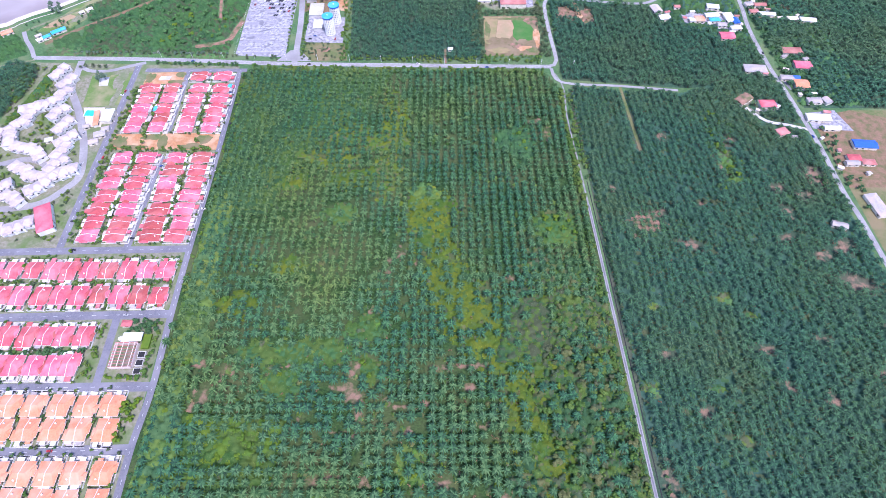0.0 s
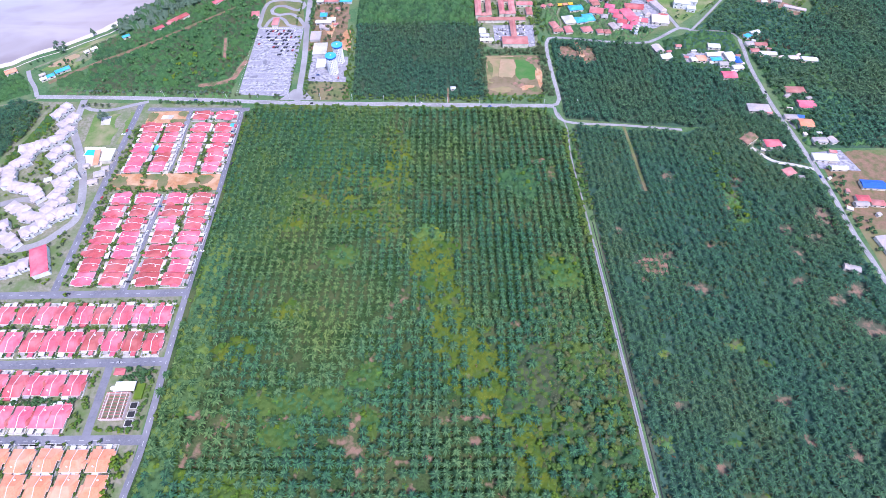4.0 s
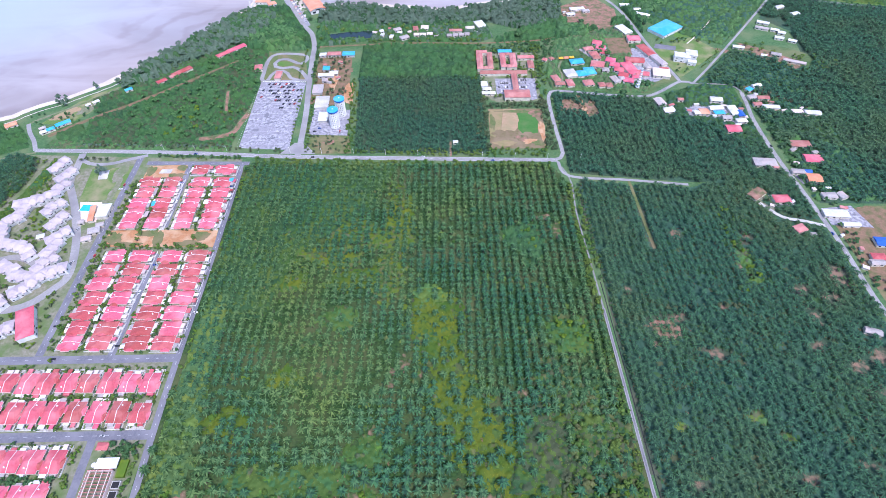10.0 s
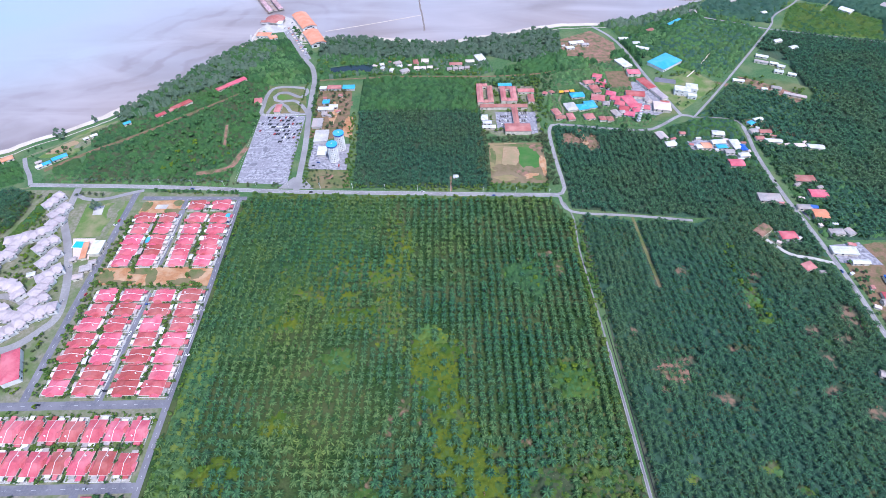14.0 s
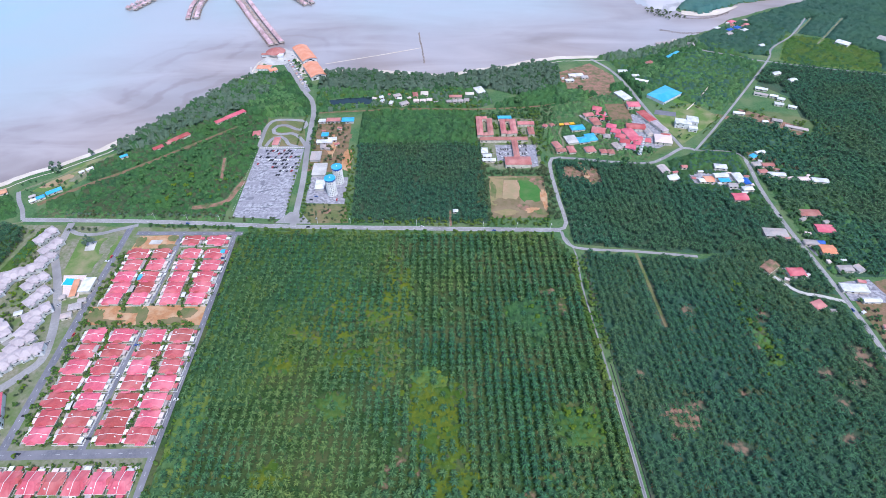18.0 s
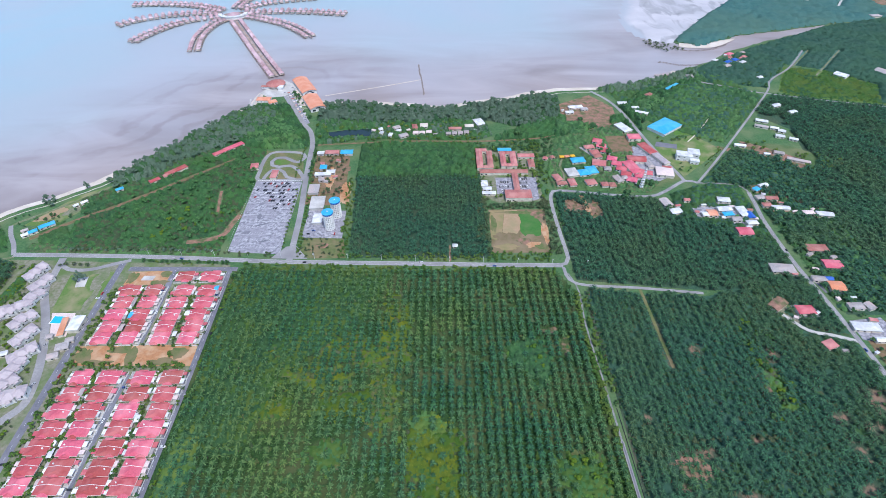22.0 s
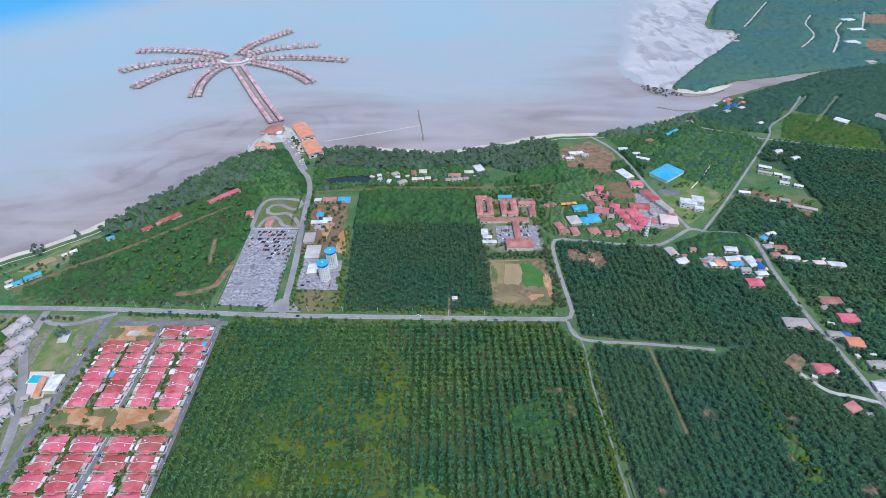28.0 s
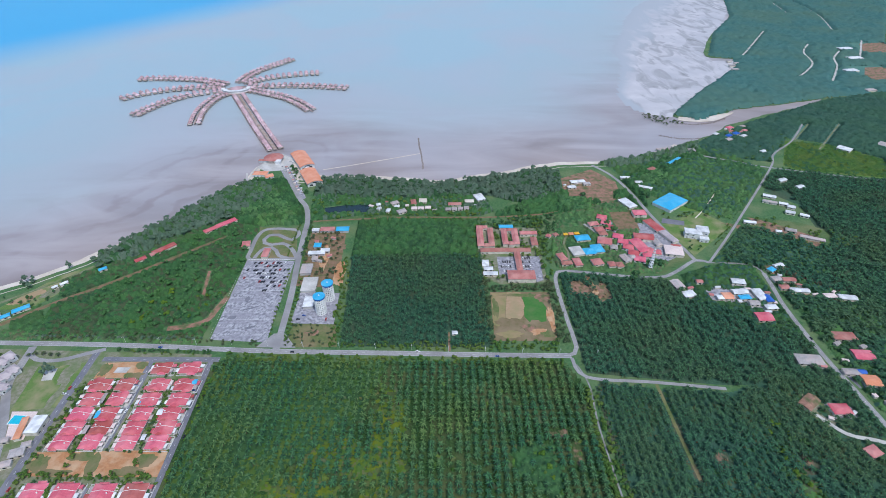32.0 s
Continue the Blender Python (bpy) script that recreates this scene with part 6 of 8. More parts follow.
# round apartment towers
def tower(x, y):
    """A white round tower: storeys of dark bays behind white slabs and fins, blue band and disc roof."""
    top = thing("round_tower", "white round apartment tower with blue disc roof", "tower", pose(x, y, 0.1), "round towers")
    R, floors, h = 6.3, 8, 2.7
    s = Shape()
    b = 2 * math.pi * 0.6 / 16
    s.bar((R - 0.25, 0, 0.35), (math.cos(b) * (R - 0.25), math.sin(b) * (R - 0.25), 0.35), 0.2, 1.15)
    s.bar((R - 0.3, 0, 0.3), (R - 1.1, 0, 0.3), 1.3, h - 0.3)
    bay_mesh = s.mesh("balcony_bay", M_WHITE)
    part("core", Shape().disc(0, 0, 0, floors * h, R - 0.9, R - 0.9, 40), M_GLASS, top, "dark glass and shaded bays")
    for k in range(floors + 1):
        part("slab", Shape().disc(0, 0, k * h, k * h + 0.35, R, R, 40), M_WHITE, top)
        if k < floors:
            for i in range(16):
                bay = new("balcony_bay", bay_mesh)
                bay.parent = top
                bay.matrix_basis = pose(0, 0, k * h, 0, 0, 360 * i / 16)
    z = floors * h + 0.35
    part("band", Shape().disc(0, 0, z, z + 1.7, R + 0.3, R + 0.3, 40), M_DEEPBLUE, top, "dark blue band")
    part("roof_disc", Shape().disc(0, 0, z + 1.7, z + 2.1, R + 0.6, R + 0.6, 40).disc(0, 0, z + 2.1, z + 2.6, R + 0.4, 1.0, 40), M_BLUEROOF, top, "light blue disc roof")
    part("finial", Shape().disc(0, 0, z + 2.6, z + 3.5, 0.8, 0.5, 12), M_WHITE, top)
    KEEP_OUT.append((x, y, 12, 12, 0))


tower(-141, 584)
tower(-136, 607)

# ---- over-water resort ----
VILLA_NAMES = ("sea_villa", "over-water villa with pink-brown pyramid roof on stilts", "villa", "over-water villas")


def villa(seed):
    rng = random.Random(seed)
    top = thing(VILLA_NAMES[0], VILLA_NAMES[1], VILLA_NAMES[2], None, VILLA_NAMES[3])
    part("deck", Shape().box(-5.2, -6.5, 1.4, 5.2, 4.6, 1.7), M_TIMBER, top)
    stilts = Shape()
    for u in (-4.5, 0, 4.5):
        for v in (-6, -1, 4):
            stilts.tube((u, v, -1.6), (u, v, 1.4), 0.22, 0.22, 5)
    tagged(part("substructure", stilts, M_TIMBER, top), kind="stuff")
    part("wall", Shape().box(-4, -4, 1.7, 4, 4, 4.6), M_WALL, top, "pale walls")
    part("roof", Shape().hip(-5.2, -5.2, 5.2, 5.2, 4.5, 3.2, 4.4, 0.25).hip(-2.0, -2.0, 2.0, 2.0, 7.4, 1.3, 1.8, 0.2), M_VILLAROOF, top)
    return top


villas = [villa(k) for k in range(3)]
villa_count = [0]


def put_villa(x, y, turn):
    k = villa_count[0]
    m = pose(x, y, 0, 0, 0, turn) @ Matrix.Diagonal((0.86, 0.86, 0.95, 1))
    if k < len(villas):
        villas[k].matrix_basis = m
    else:
        copy_thing(villas[k % len(villas)], Matrix()).matrix_basis = m
    villa_count[0] += 1


def arm(pts, start, spacing=13.5, both=True, off=8.0, width=3.0):
    line = smooth_line(pts, 2.0)
    walkway = tagged(new("boardwalk", ribbon_shape(line, width, 1.7, 0.3).mesh("boardwalk", M_TIMBER)), "narrow timber boardwalk over the water", "boardwalk", "", "structure")
    s = Shape()
    run, k = 0.0, 0
    for a, b in zip(line[:-1], line[1:]):
        d = b - a
        run += d.length
        if run >= start + k * spacing:
            n = Vector((-d.y, d.x)).normalized()
            turn = math.degrees(math.atan2(n.y, n.x))
            for side in ((1, -1) if both else ((1, -1)[k % 2],)):
                put_villa(a.x + n.x * off * side, a.y + n.y * off * side, turn + (90 if side < 0 else -90) + 180)
            s.tube((a.x, a.y, -1.6), (a.x, a.y, 1.5), 0.25, 0.25, 5)
            k += 1
    part("pile", s, M_TIMBER, walkway)


for pts in ([(-510, 1373), (-551, 1394), (-593, 1412), (-643, 1421), (-701, 1425), (-752, 1419)], [(-511, 1356), (-547, 1362), (-589, 1354), (-637, 1342), (-685, 1317), (-722, 1277)],
            [(-505, 1338), (-539, 1325), (-572, 1308), (-606, 1270), (-632, 1218), (-644, 1176)], [(-492, 1320), (-509, 1287), (-515, 1244), (-513, 1195), (-500, 1136)],
            [(-491, 1385), (-488, 1428), (-472, 1485), (-441, 1537), (-408, 1588)], [(-476, 1375), (-458, 1404), (-425, 1430), (-374, 1450), (-306, 1467)],
            [(-471, 1362), (-420, 1364), (-369, 1368), (-300, 1362), (-224, 1348)], [(-465, 1345), (-407, 1316), (-354, 1285), (-315, 1249), (-276, 1200)]):
    arm(pts, 14)
arm([(-466, 1305), (-420, 1221), (-370, 1128), (-306, 1014)], 6, 11.5, True, 9.5, 6.0)
hub = thing("resort_hub", "curved white hub building with flat pink roof over water", "building", pose(-480, 1336, 0, 0, 0, 10))
part("deck", Shape().disc(0, 0, 1.2, 1.7, 30, 30, 32), M_TIMBER, hub)
part("substructure", Shape().disc(0, 0, -1.6, 1.2, 3, 3, 12).disc(-18, 0, -1.6, 1.2, 1, 1, 8).disc(18, 0, -1.6, 1.2, 1, 1, 8).disc(0, 18, -1.6, 1.2, 1, 1, 8), M_TIMBER, hub)
def arc_band(r0, r1, z0, z1, n=20):
    s = Shape()
    ring = [radians(190 + 160 * i / n) for i in range(n + 1)]
    for r in (r0, r1):
        for z in (z0, z1):
            s.v += [(r * math.cos(a), r * 0.77 * math.sin(a), z) for a in ring]
    k = n + 1
    s.f = [(i, i + 1, k + i + 1, k + i) for i in range(n)] + [(2 * k + i, 2 * k + i + 1, 3 * k + i + 1, 3 * k + i) for i in range(n)] + [(k + i, k + i + 1, 3 * k + i + 1, 3 * k + i) for i in range(n)] + [(0, k, 3 * k, 2 * k), (n, k + n, 3 * k + n, 2 * k + n)]
    return s


s, r = arc_band(22, 30, 1.7, 6.7), arc_band(20.5, 31.5, 6.7, 7.5)
part("wall", s, M_WHITE, hub)
part("roof", r, M_WHITEROOF, hub)
part("pavilion_roof", Shape().disc(0, 4, 5.5, 9.5, 14, 2, 12), M_VILLAROOF, hub)
part("pavilion_wall", Shape().disc(0, 4, 1.7, 5.5, 11, 11, 12), M_WALL, hub)
for sx in (-1, 1):
    part("end_tower", Shape().box(sx * 28 - 4, -8, 1.7, sx * 28 + 4, 2, 9), M_WHITE, hub)

jetty_plaza = sheet("jetty_plaza", [(-318, 945), (-306, 985), (-290, 1000), (-276, 988), (-262, 985), (-258, 960), (-275, 935), (-300, 930)], M_CONCRETE, 0.2, "paved forecourt at the head of the jetty", "forecourt")
rot = thing("jetty_rotunda", "round entrance pavilion with pink-brown conical roof", "pavilion", pose(-298, 975, 0.2))
part("wall", Shape().disc(0, 0, 0, 5, 13, 13, 14), M_WALL, rot)
part("roof", Shape().disc(0, 0, 5, 6, 17, 15, 14).disc(0, 0, 6, 10.5, 15, 1.5, 14), M_BROWNROOF, rot)
part("porch_roof", Shape().hip(6, -20, 16, -8, 4.6, 2.0, 4, 0.3), M_WHITEROOF, rot)
part("wing_roof", Shape().hip(-24, -12, -8, -4, 3.6, 1.8, 3, 0.3), M_BROWNROOF, rot)
part("wing_wall", Shape().box(-23, -11, 0, -9, -5, 3.6), M_WHITE, rot)
part("wing_wall", Shape().box(7, -19, 0, 15, -9, 4.6), M_WHITE, rot)


def big_hall(x, y, w, d, turn):
    top = thing("event_hall", "large event hall with terracotta barrel roof", "hall", pose(x, y, 0.1, 0, 0, turn), "event halls")
    W, D = w / 2, d / 2
    part("wall", Shape().box(-W + 1, -D + 1, -1.2, W - 1, D - 1, 6), M_WHITE, top)
    s = Shape()
    n = 10
    prof = [(-W + w * i / n, 6 + 5.2 * math.sin(math.pi * (0.12 + 0.76 * i / n)) - 5.2 * math.sin(math.pi * 0.12)) for i in range(n + 1)]
    s.add([(u, -D, z) for u, z in prof] + [(u, D, z) for u, z in prof] + [(u, -D, z - 0.4) for u, z in prof] + [(u, D, z - 0.4) for u, z in prof],
          [(i, i + 1, n + 2 + i, n + 1 + i) for i in range(n)] + [(2 * n + 2 + i, 2 * n + 3 + i, i + 1, i) for i in range(n)] + [(n + 1 + i, n + 2 + i, 3 * n + 4 + i, 3 * n + 3 + i) for i in range(n)] + [(3 * n + 3 + i, 3 * n + 4 + i, 2 * n + 3 + i, 2 * n + 2 + i) for i in range(n)])
    part("roof", s, M_HALLROOF, top)
    part("gable_wall", Shape().add([(u, -D + 1.0, z - 0.4) for u, z in prof] + [(-W + 1, -D + 1.0, 5), (W - 1, -D + 1.0, 5)], [tuple(range(n + 1)) + (n + 2, n + 1)]), M_WHITE, top)
    windows(top, [(-W * 0.5, -D + 0.97, 1, 5, 3, "y"), (W * 0.4, -D + 0.97, 1, 5, 3, "y"), (0, -D + 0.97, 5.2, 8, 1.6, "y")])
    KEEP_OUT.append((x, y, w / 2 + 2, d / 2 + 2, turn))


big_hall(-246, 966, 26, 62, 28)
big_hall(-218, 903, 26, 52, 26)
block("jetty_shop", -305, 918, 24, 14, 4, 0, M_HALLROOF, "low building with terracotta roof beside the jetty", "building", 1, 2.0, M_WHITE)
block("jetty_shop", -288, 908, 14, 12, 4, 30, M_HALLROOF, "low building with terracotta roof beside the jetty", "building", 1, 2.0, M_WHITE)
road("slipway", [(-330, 925), (-322, 900), (-318, 945), (-306, 975)], 3.0, M_CONCRETE, 0.1, "pale concrete sea wall")

sheet("promenade", [(-284, 950), (-270, 956), (-244, 904), (-214, 842), (-222, 834), (-254, 890)], M_PAVING, 0.14, "grey paved promenade to the jetty", "pavement")
for k in range(16):
    u = k / 16
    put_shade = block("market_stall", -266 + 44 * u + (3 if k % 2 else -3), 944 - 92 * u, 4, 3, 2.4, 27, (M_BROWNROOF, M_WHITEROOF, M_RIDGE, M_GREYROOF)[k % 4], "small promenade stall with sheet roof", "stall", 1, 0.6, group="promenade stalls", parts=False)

# stone breakwaters
def rocks(name, pts, width, label, seed):
    rng = random.Random(seed)
    s = Shape()
    for p in smooth_line(pts, 1.3):
        for k in range(2):
            x, y, r = p.x + rng.uniform(-width, width), p.y + rng.uniform(-width, width), rng.uniform(0.5, 1.1)
            base = len(s.v)
            ring = [(x + r * math.cos(a) * rng.uniform(0.7, 1.2), y + r * math.sin(a) * rng.uniform(0.7, 1.2)) for a in (0.3, 1.5, 2.6, 3.9, 5.1)]
            s.add([(u, v, -1.3) for u, v in ring] + [(x + (u - x) * 0.5, y + (v - y) * 0.5, -0.3 + r * 0.5) for u, v in ring], [(i, (i + 1) % 5, 5 + (i + 1) % 5, 5 + i) for i in range(5)] + [(5, 6, 7, 8, 9)])
    tagged(new(name, s.mesh(name, M_ROCK)), label, "breakwater", "", "stuff")


road("sand_bar", [(-206, 938), (-130, 966), (-62, 993), (-43, 1001)], 2.2, M_SAND, -0.7, "low pale sand bar across the mud")
rocks("breakwater", [(-50, 1065), (-47, 1030), (-43, 1003), (-37, 940)], 1.2, "low rubble breakwater across the mud", 2)
rocks("breakwater", [(470, 1132), (500, 1128), (540, 1140), (568, 1160)], 3, "rubble breakwater at the river mouth", 3)
rocks("breakwater", [(408, 1075), (440, 1060), (485, 1060)], 3, "rubble breakwater at the river mouth", 4)


def bar_sheet(name, pts, mat, z, label):
    return sheet(name, [tuple(p) for p in smooth_line(pts + [pts[0]], 12)][:-1], mat, z, label, "sandbank", depth=0.4)


def flat_material():
    """Wet tidal sand: pale bars and dark pools that thin out into the sea."""
    m = material("tidal_sand", (0.56, 0.53, 0.535), (0.48, 0.455, 0.465), 0.03, 0.5, (0.44, 0.425, 0.44), 0.01, detail=6)
    n, l = m.node_tree.nodes, m.node_tree.links
    bsdf = n["Principled BSDF"]
    col = bsdf.inputs["Base Color"].links[0].from_socket
    geo = n.new("ShaderNodeNewGeometry")
    inner = n.new("ShaderNodeAttribute")
    inner.attribute_name = "inner"
    turn = n.new("ShaderNodeMapping")
    turn.inputs["Rotation"].default_value = (0, 0, radians(24))
    turn.inputs["Scale"].default_value = (0.021, 0.0085, 1)
    l.new(geo.outputs["Position"], turn.inputs["Vector"])
    pools = n.new("ShaderNodeTexNoise")
    pools.inputs["Scale"].default_value, pools.inputs["Detail"].default_value, pools.inputs["Distortion"].default_value = 1.0, 4.5, 1.4
    l.new(turn.outputs[0], pools.inputs["Vector"])
    for low, high, tint in ((0.49, 0.58, (0.35, 0.335, 0.34, 1)), (0.61, 0.70, (0.25, 0.245, 0.24, 1))):
        r = n.new("ShaderNodeMapRange")
        r.inputs["From Min"].default_value, r.inputs["From Max"].default_value = low, high
        l.new(pools.outputs["Fac"], r.inputs["Value"])
        k = n.new("ShaderNodeMix")
        k.data_type = "RGBA"
        k.inputs["B"].default_value = tint
        l.new(r.outputs[0], k.inputs["Factor"])
        l.new(col, k.inputs["A"])
        col = k.outputs["Result"]
    edge = n.new("ShaderNodeMath")
    edge.operation = "MULTIPLY_ADD"
    edge.inputs[1].default_value = -0.9
    l.new(pools.outputs["Fac"], edge.inputs[0])
    l.new(inner.outputs["Fac"], edge.inputs[2])
    r = n.new("ShaderNodeMapRange")
    r.inputs["From Min"].default_value, r.inputs["From Max"].default_value = 0.02, -0.28
    l.new(edge.outputs[0], r.inputs["Value"])
    k = n.new("ShaderNodeMix")
    k.data_type = "RGBA"
    k.inputs["B"].default_value = (0.385, 0.40, 0.425, 1)
    l.new(r.outputs[0], k.inputs["Factor"])
    l.new(col, k.inputs["A"])
    l.new(k.outputs["Result"], bsdf.inputs["Base Color"])
    return m


def tidal_flat():
    outer = [(470, 1660), (463, 1538), (432, 1438), (394, 1317), (390, 1255), (407, 1196)]
    poly = [tuple(q) for q in smooth_line(outer + [(445, 1174), (467, 1164), (490, 1204), (540, 1254), (640, 1381), (745, 1503), (790, 1576), (739, 1560), (715, 1590), (810, 1747), (900, 1920), (980, 2090), (1090, 2380), (820, 2400), (640, 2100), (560, 1880), (490, 1720), (470, 1660)], 14)]
    rim = np.array([(820, 2400), (640, 2100), (560, 1880), (490, 1720)] + outer)
    x, y = np.meshgrid(np.arange(380, 1110, 9.0), np.arange(1160, 2405, 9.0))
    k = np.arange(x.size).reshape(x.shape)
    x, y = x.ravel(), y.ravel()
    q = np.stack([k[:-1, :-1], k[:-1, 1:], k[1:, 1:], k[1:, :-1]], 2).reshape(-1, 4)
    q = q[inside(poly, x[q].mean(1), y[q].mean(1))]
    me = bpy.data.meshes.new("sandbank")
    me.from_pydata(np.stack([x, y, np.full(len(x), -0.9)], 1).tolist(), [], q.tolist())
    a = me.attributes.new("inner", "FLOAT", "POINT")
    a.data.foreach_set("value", np.clip(near_line(rim, x, y) / np.interp(y, [1160, 1500, 1900, 2400], [40, 90, 260, 300]), 0, 1).astype(np.float32))
    me.materials.append(flat_material())
    tagged(new("sandbank", me), "pale tidal sandbank with dark wet pools", "sandbank", "", "structure")


tidal_flat()
bar_sheet("sandbank", [(478, 1168), (470, 1150), (500, 1140), (540, 1145), (575, 1168), (600, 1190), (560, 1178), (520, 1160)], M_SAND, 0.1, "pale sand spit at the river mouth")

for x, y, w, d in ((1129, 1665, 40, 22), (1095, 1571, 40, 22), (1016, 1463, 34, 20), (967, 1316, 24, 14), (741, 1510, 16, 10), (733, 1476, 18, 10), (751, 1550, 14, 10), (760, 1530, 12, 8)):
    block("distant_shed", x, y, w, d, 4, 10, M_WHITEROOF if w > 30 else M_GREYROOF, "distant farm shed with pale roof", "shed", 1, 1.5, parts=False)

shed_rng = random.Random(17)
for x, y in ((290, 620), (312, 612), (322, 622), (336, 596), (358, 622), (376, 612), (380, 596), (362, 578), (408, 646), (424, 628), (432, 612), (454, 612), (474, 604), (410, 528), (430, 526), (404, 508), (376, 500), (402, 462), (420, 466), (348, 440), (372, 442), (420, 436), (400, 398), (372, 398), (412, 380), (404, 356), (426, 348), (-110, 812), (-90, 826), (-56, 816), (-18, 802), (44, 812), (206, 880), (190, 878), (302, 876), (400, 1000), (540, 1100), (565, 1085), (-176, 722), (-152, 730), (-148, 690), (-160, 676)):
    block("shed", x + shed_rng.uniform(-3, 3), y + shed_rng.uniform(-3, 3), shed_rng.uniform(4, 8), shed_rng.uniform(3, 5), 2.6, shed_rng.uniform(-30, 30), shed_rng.choice((M_GREYROOF, M_WHITEROOF, M_BROWNROOF, M_RIDGE)), "small lean-to shed with sheet roof", "shed", 1, 0.5, group="village sheds", gable=True, parts=False)


# ---- cars ----
def car(paint):
    top = thing("car", "parked car", "car", None, "parked cars")
    body = Shape()
    body.add([(-2.1, -0.85, 0.3), (2.1, -0.85, 0.3), (2.1, 0.85, 0.3), (-2.1, 0.85, 0.3), (-2.15, -0.85, 0.8), (2.1, -0.85, 0.72), (2.1, 0.85, 0.72), (-2.15, 0.85, 0.8), (-1.9, -0.75, 0.95), (1.9, -0.72, 0.85), (1.9, 0.72, 0.85), (-1.9, 0.75, 0.95)],
             [(3, 2, 1, 0)] + [(i + a, (i + 1) % 4 + a, (i + 1) % 4 + a + 4, i + a + 4) for a in (0, 4) for i in range(4)] + [(8, 9, 10, 11)])
    part("body", body.box(-1.2, -0.57, 1.4, 0.2, 0.57, 1.45, 0.03), paint, top)
    cab = Shape().add([(-1.7, -0.72, 0.93), (0.9, -0.72, 0.88), (0.9, 0.72, 0.88), (-1.7, 0.72, 0.93), (-1.2, -0.58, 1.4), (0.2, -0.58, 1.4), (0.2, 0.58, 1.4), (-1.2, 0.58, 1.4)], [(0, 1, 5, 4), (1, 2, 6, 5), (2, 3, 7, 6), (3, 0, 4, 7), (4, 5, 6, 7)])
    part("cabin", cab, M_GLASS, top)
    for x in (-1.35, 1.35):
        for y in (-0.8, 0.8):
            part("wheel", Shape().tube((x, y - 0.1, 0.32), (x, y + 0.1, 0.32), 0.32, 0.32, 10), M_TYRE, top)
    return top


cars = [car(p) for p in CAR_PAINTS]
for c, n in zip(cars, ("white", "silver", "black", "red", "blue")):
    tagged(c, n + " parked saloon car")
car_k = [0]
cr = random.Random(8)


def put_car(x, y, turn, k=None, z=0.12):
    k = cr.choice((0, 0, 1, 1, 2, 2, 3, 4)) if k is None else k
    m = pose(x, y, z, 0, 0, turn)
    if cars[k].matrix_basis == Matrix():
        cars[k].matrix_basis = m
    else:
        copy_thing(cars[k], m)


for row, y0 in enumerate((676, 669, 661, 654, 646, 638, 630, 622)):
    for i in range(18):
        if cr.random() < ((0.62 if 3 < i < 14 else 0.2) if row < 6 else (0.2 if i > 7 else 0.05)):
            put_car(-249 + i * 2.9 + row * 0.3, y0 + cr.uniform(-0.8, 0.8), 70 + cr.uniform(-6, 6), cr.choice((2, 2, 2, 2, 1, 0, 3)), 0.10)
for y0, x0, n in ((677, 70, 5), (667, 70, 5), (676, 98, 4), (667, 98, 4), (658, 98, 4), (658, 70, 4), (684, 99, 4)):
    for i in range(n):
        if cr.random() < 0.9:
            put_car(x0 + i * 2.9, y0, 90 + cr.uniform(-3, 3), cr.choice((0, 1, 2, 2, 2, 4)), 0.10)
for x, y, t in ((-30, 523, 0), (52, 516, 180), (-300, 530, 2), (-160, 523, 178), (-277, 948, 70), (-268, 930, 70), (387, 540, 90), (393, 400, 90), (-165, 572, 0), (-160, 578, 0), (-134, 572, 90), (-430, 494, 80), (-386, 410, 70), (-372, 366, 65), (-292, 330, 90), (-296, 450, 90), (-340, 260, 0), (-270, 194, 0), (-310, 131, 0), (-290, 84, 180), (-364, 430, 90), (250, 690, 0), (268, 705, 20), (275, 730, 90), (-262, 962, 10), (-258, 968, 10), (-268, 968, 10)):
    put_car(x, y, t, None, 0.14 if abs(x) < 200 and y < 530 else 0.10)
for k in range(18):
    side = cr.choice((-1, 1))
    cx = cr.choice((-359, -295, -237))
    put_car(cx + side * cr.uniform(4.5, 7), cr.choice((cr.uniform(272, 375), cr.uniform(412, 480))), 0 if cr.random() < 0.6 else 90, None, 0.06)

bays = Shape()
for y0 in (548, 560, 572, 584, 596, 610, 622, 634, 645, 656, 667):
    for i in range(20):
        if cr.random() < 0.86:
            x0 = -250 + i * 2.9 + (y0 - 548) * -0.02
            bays.bar((x0, y0, 0.104), (x0 + 1.5, y0 + 4.6, 0.104), 0.22, 0.01)
    bays.box(-250, y0 - 0.12, 0.104, -195, y0 + 0.12, 0.112)
tagged(new("parking_lines", bays.mesh("parking_lines", M_LINE)), "faded white parking bay lines", "marking", "", "stuff")
posts = thing("bollard_row", "row of short white bollards along the car park", "bollards", pose(-254, 540, 0.1))
for k in range(36):
    part("bollard", Shape().tube((-k * 0.12, k * 4, 0), (-k * 0.12, k * 4, 0.9), 0.16, 0.16, 6), M_WHITE, posts)
posts = thing("tyre_barrier", "low white barrier along the kart track", "barrier", pose(-254, 683, 0.1))
for k in range(24):
    part("block", Shape().box(k * 2.5, -0.3, 0, k * 2.5 + 1.6, 0.3, 0.7, 0.06), M_WHITE, posts)
lamp = thing("street_lamp", "grey steel street lamp with curved arm", "street lamp", pose(-150, 529, 0.1), "street lamps")
part("pole", Shape().tube((0, 0, 0), (0, 0, 9), 0.14, 0.08, 6), M_WHITE, lamp)
part("arm", Shape().tube((0, 0, 8.9), (0, -2.2, 9.5), 0.07, 0.05, 5), M_WHITE, lamp)
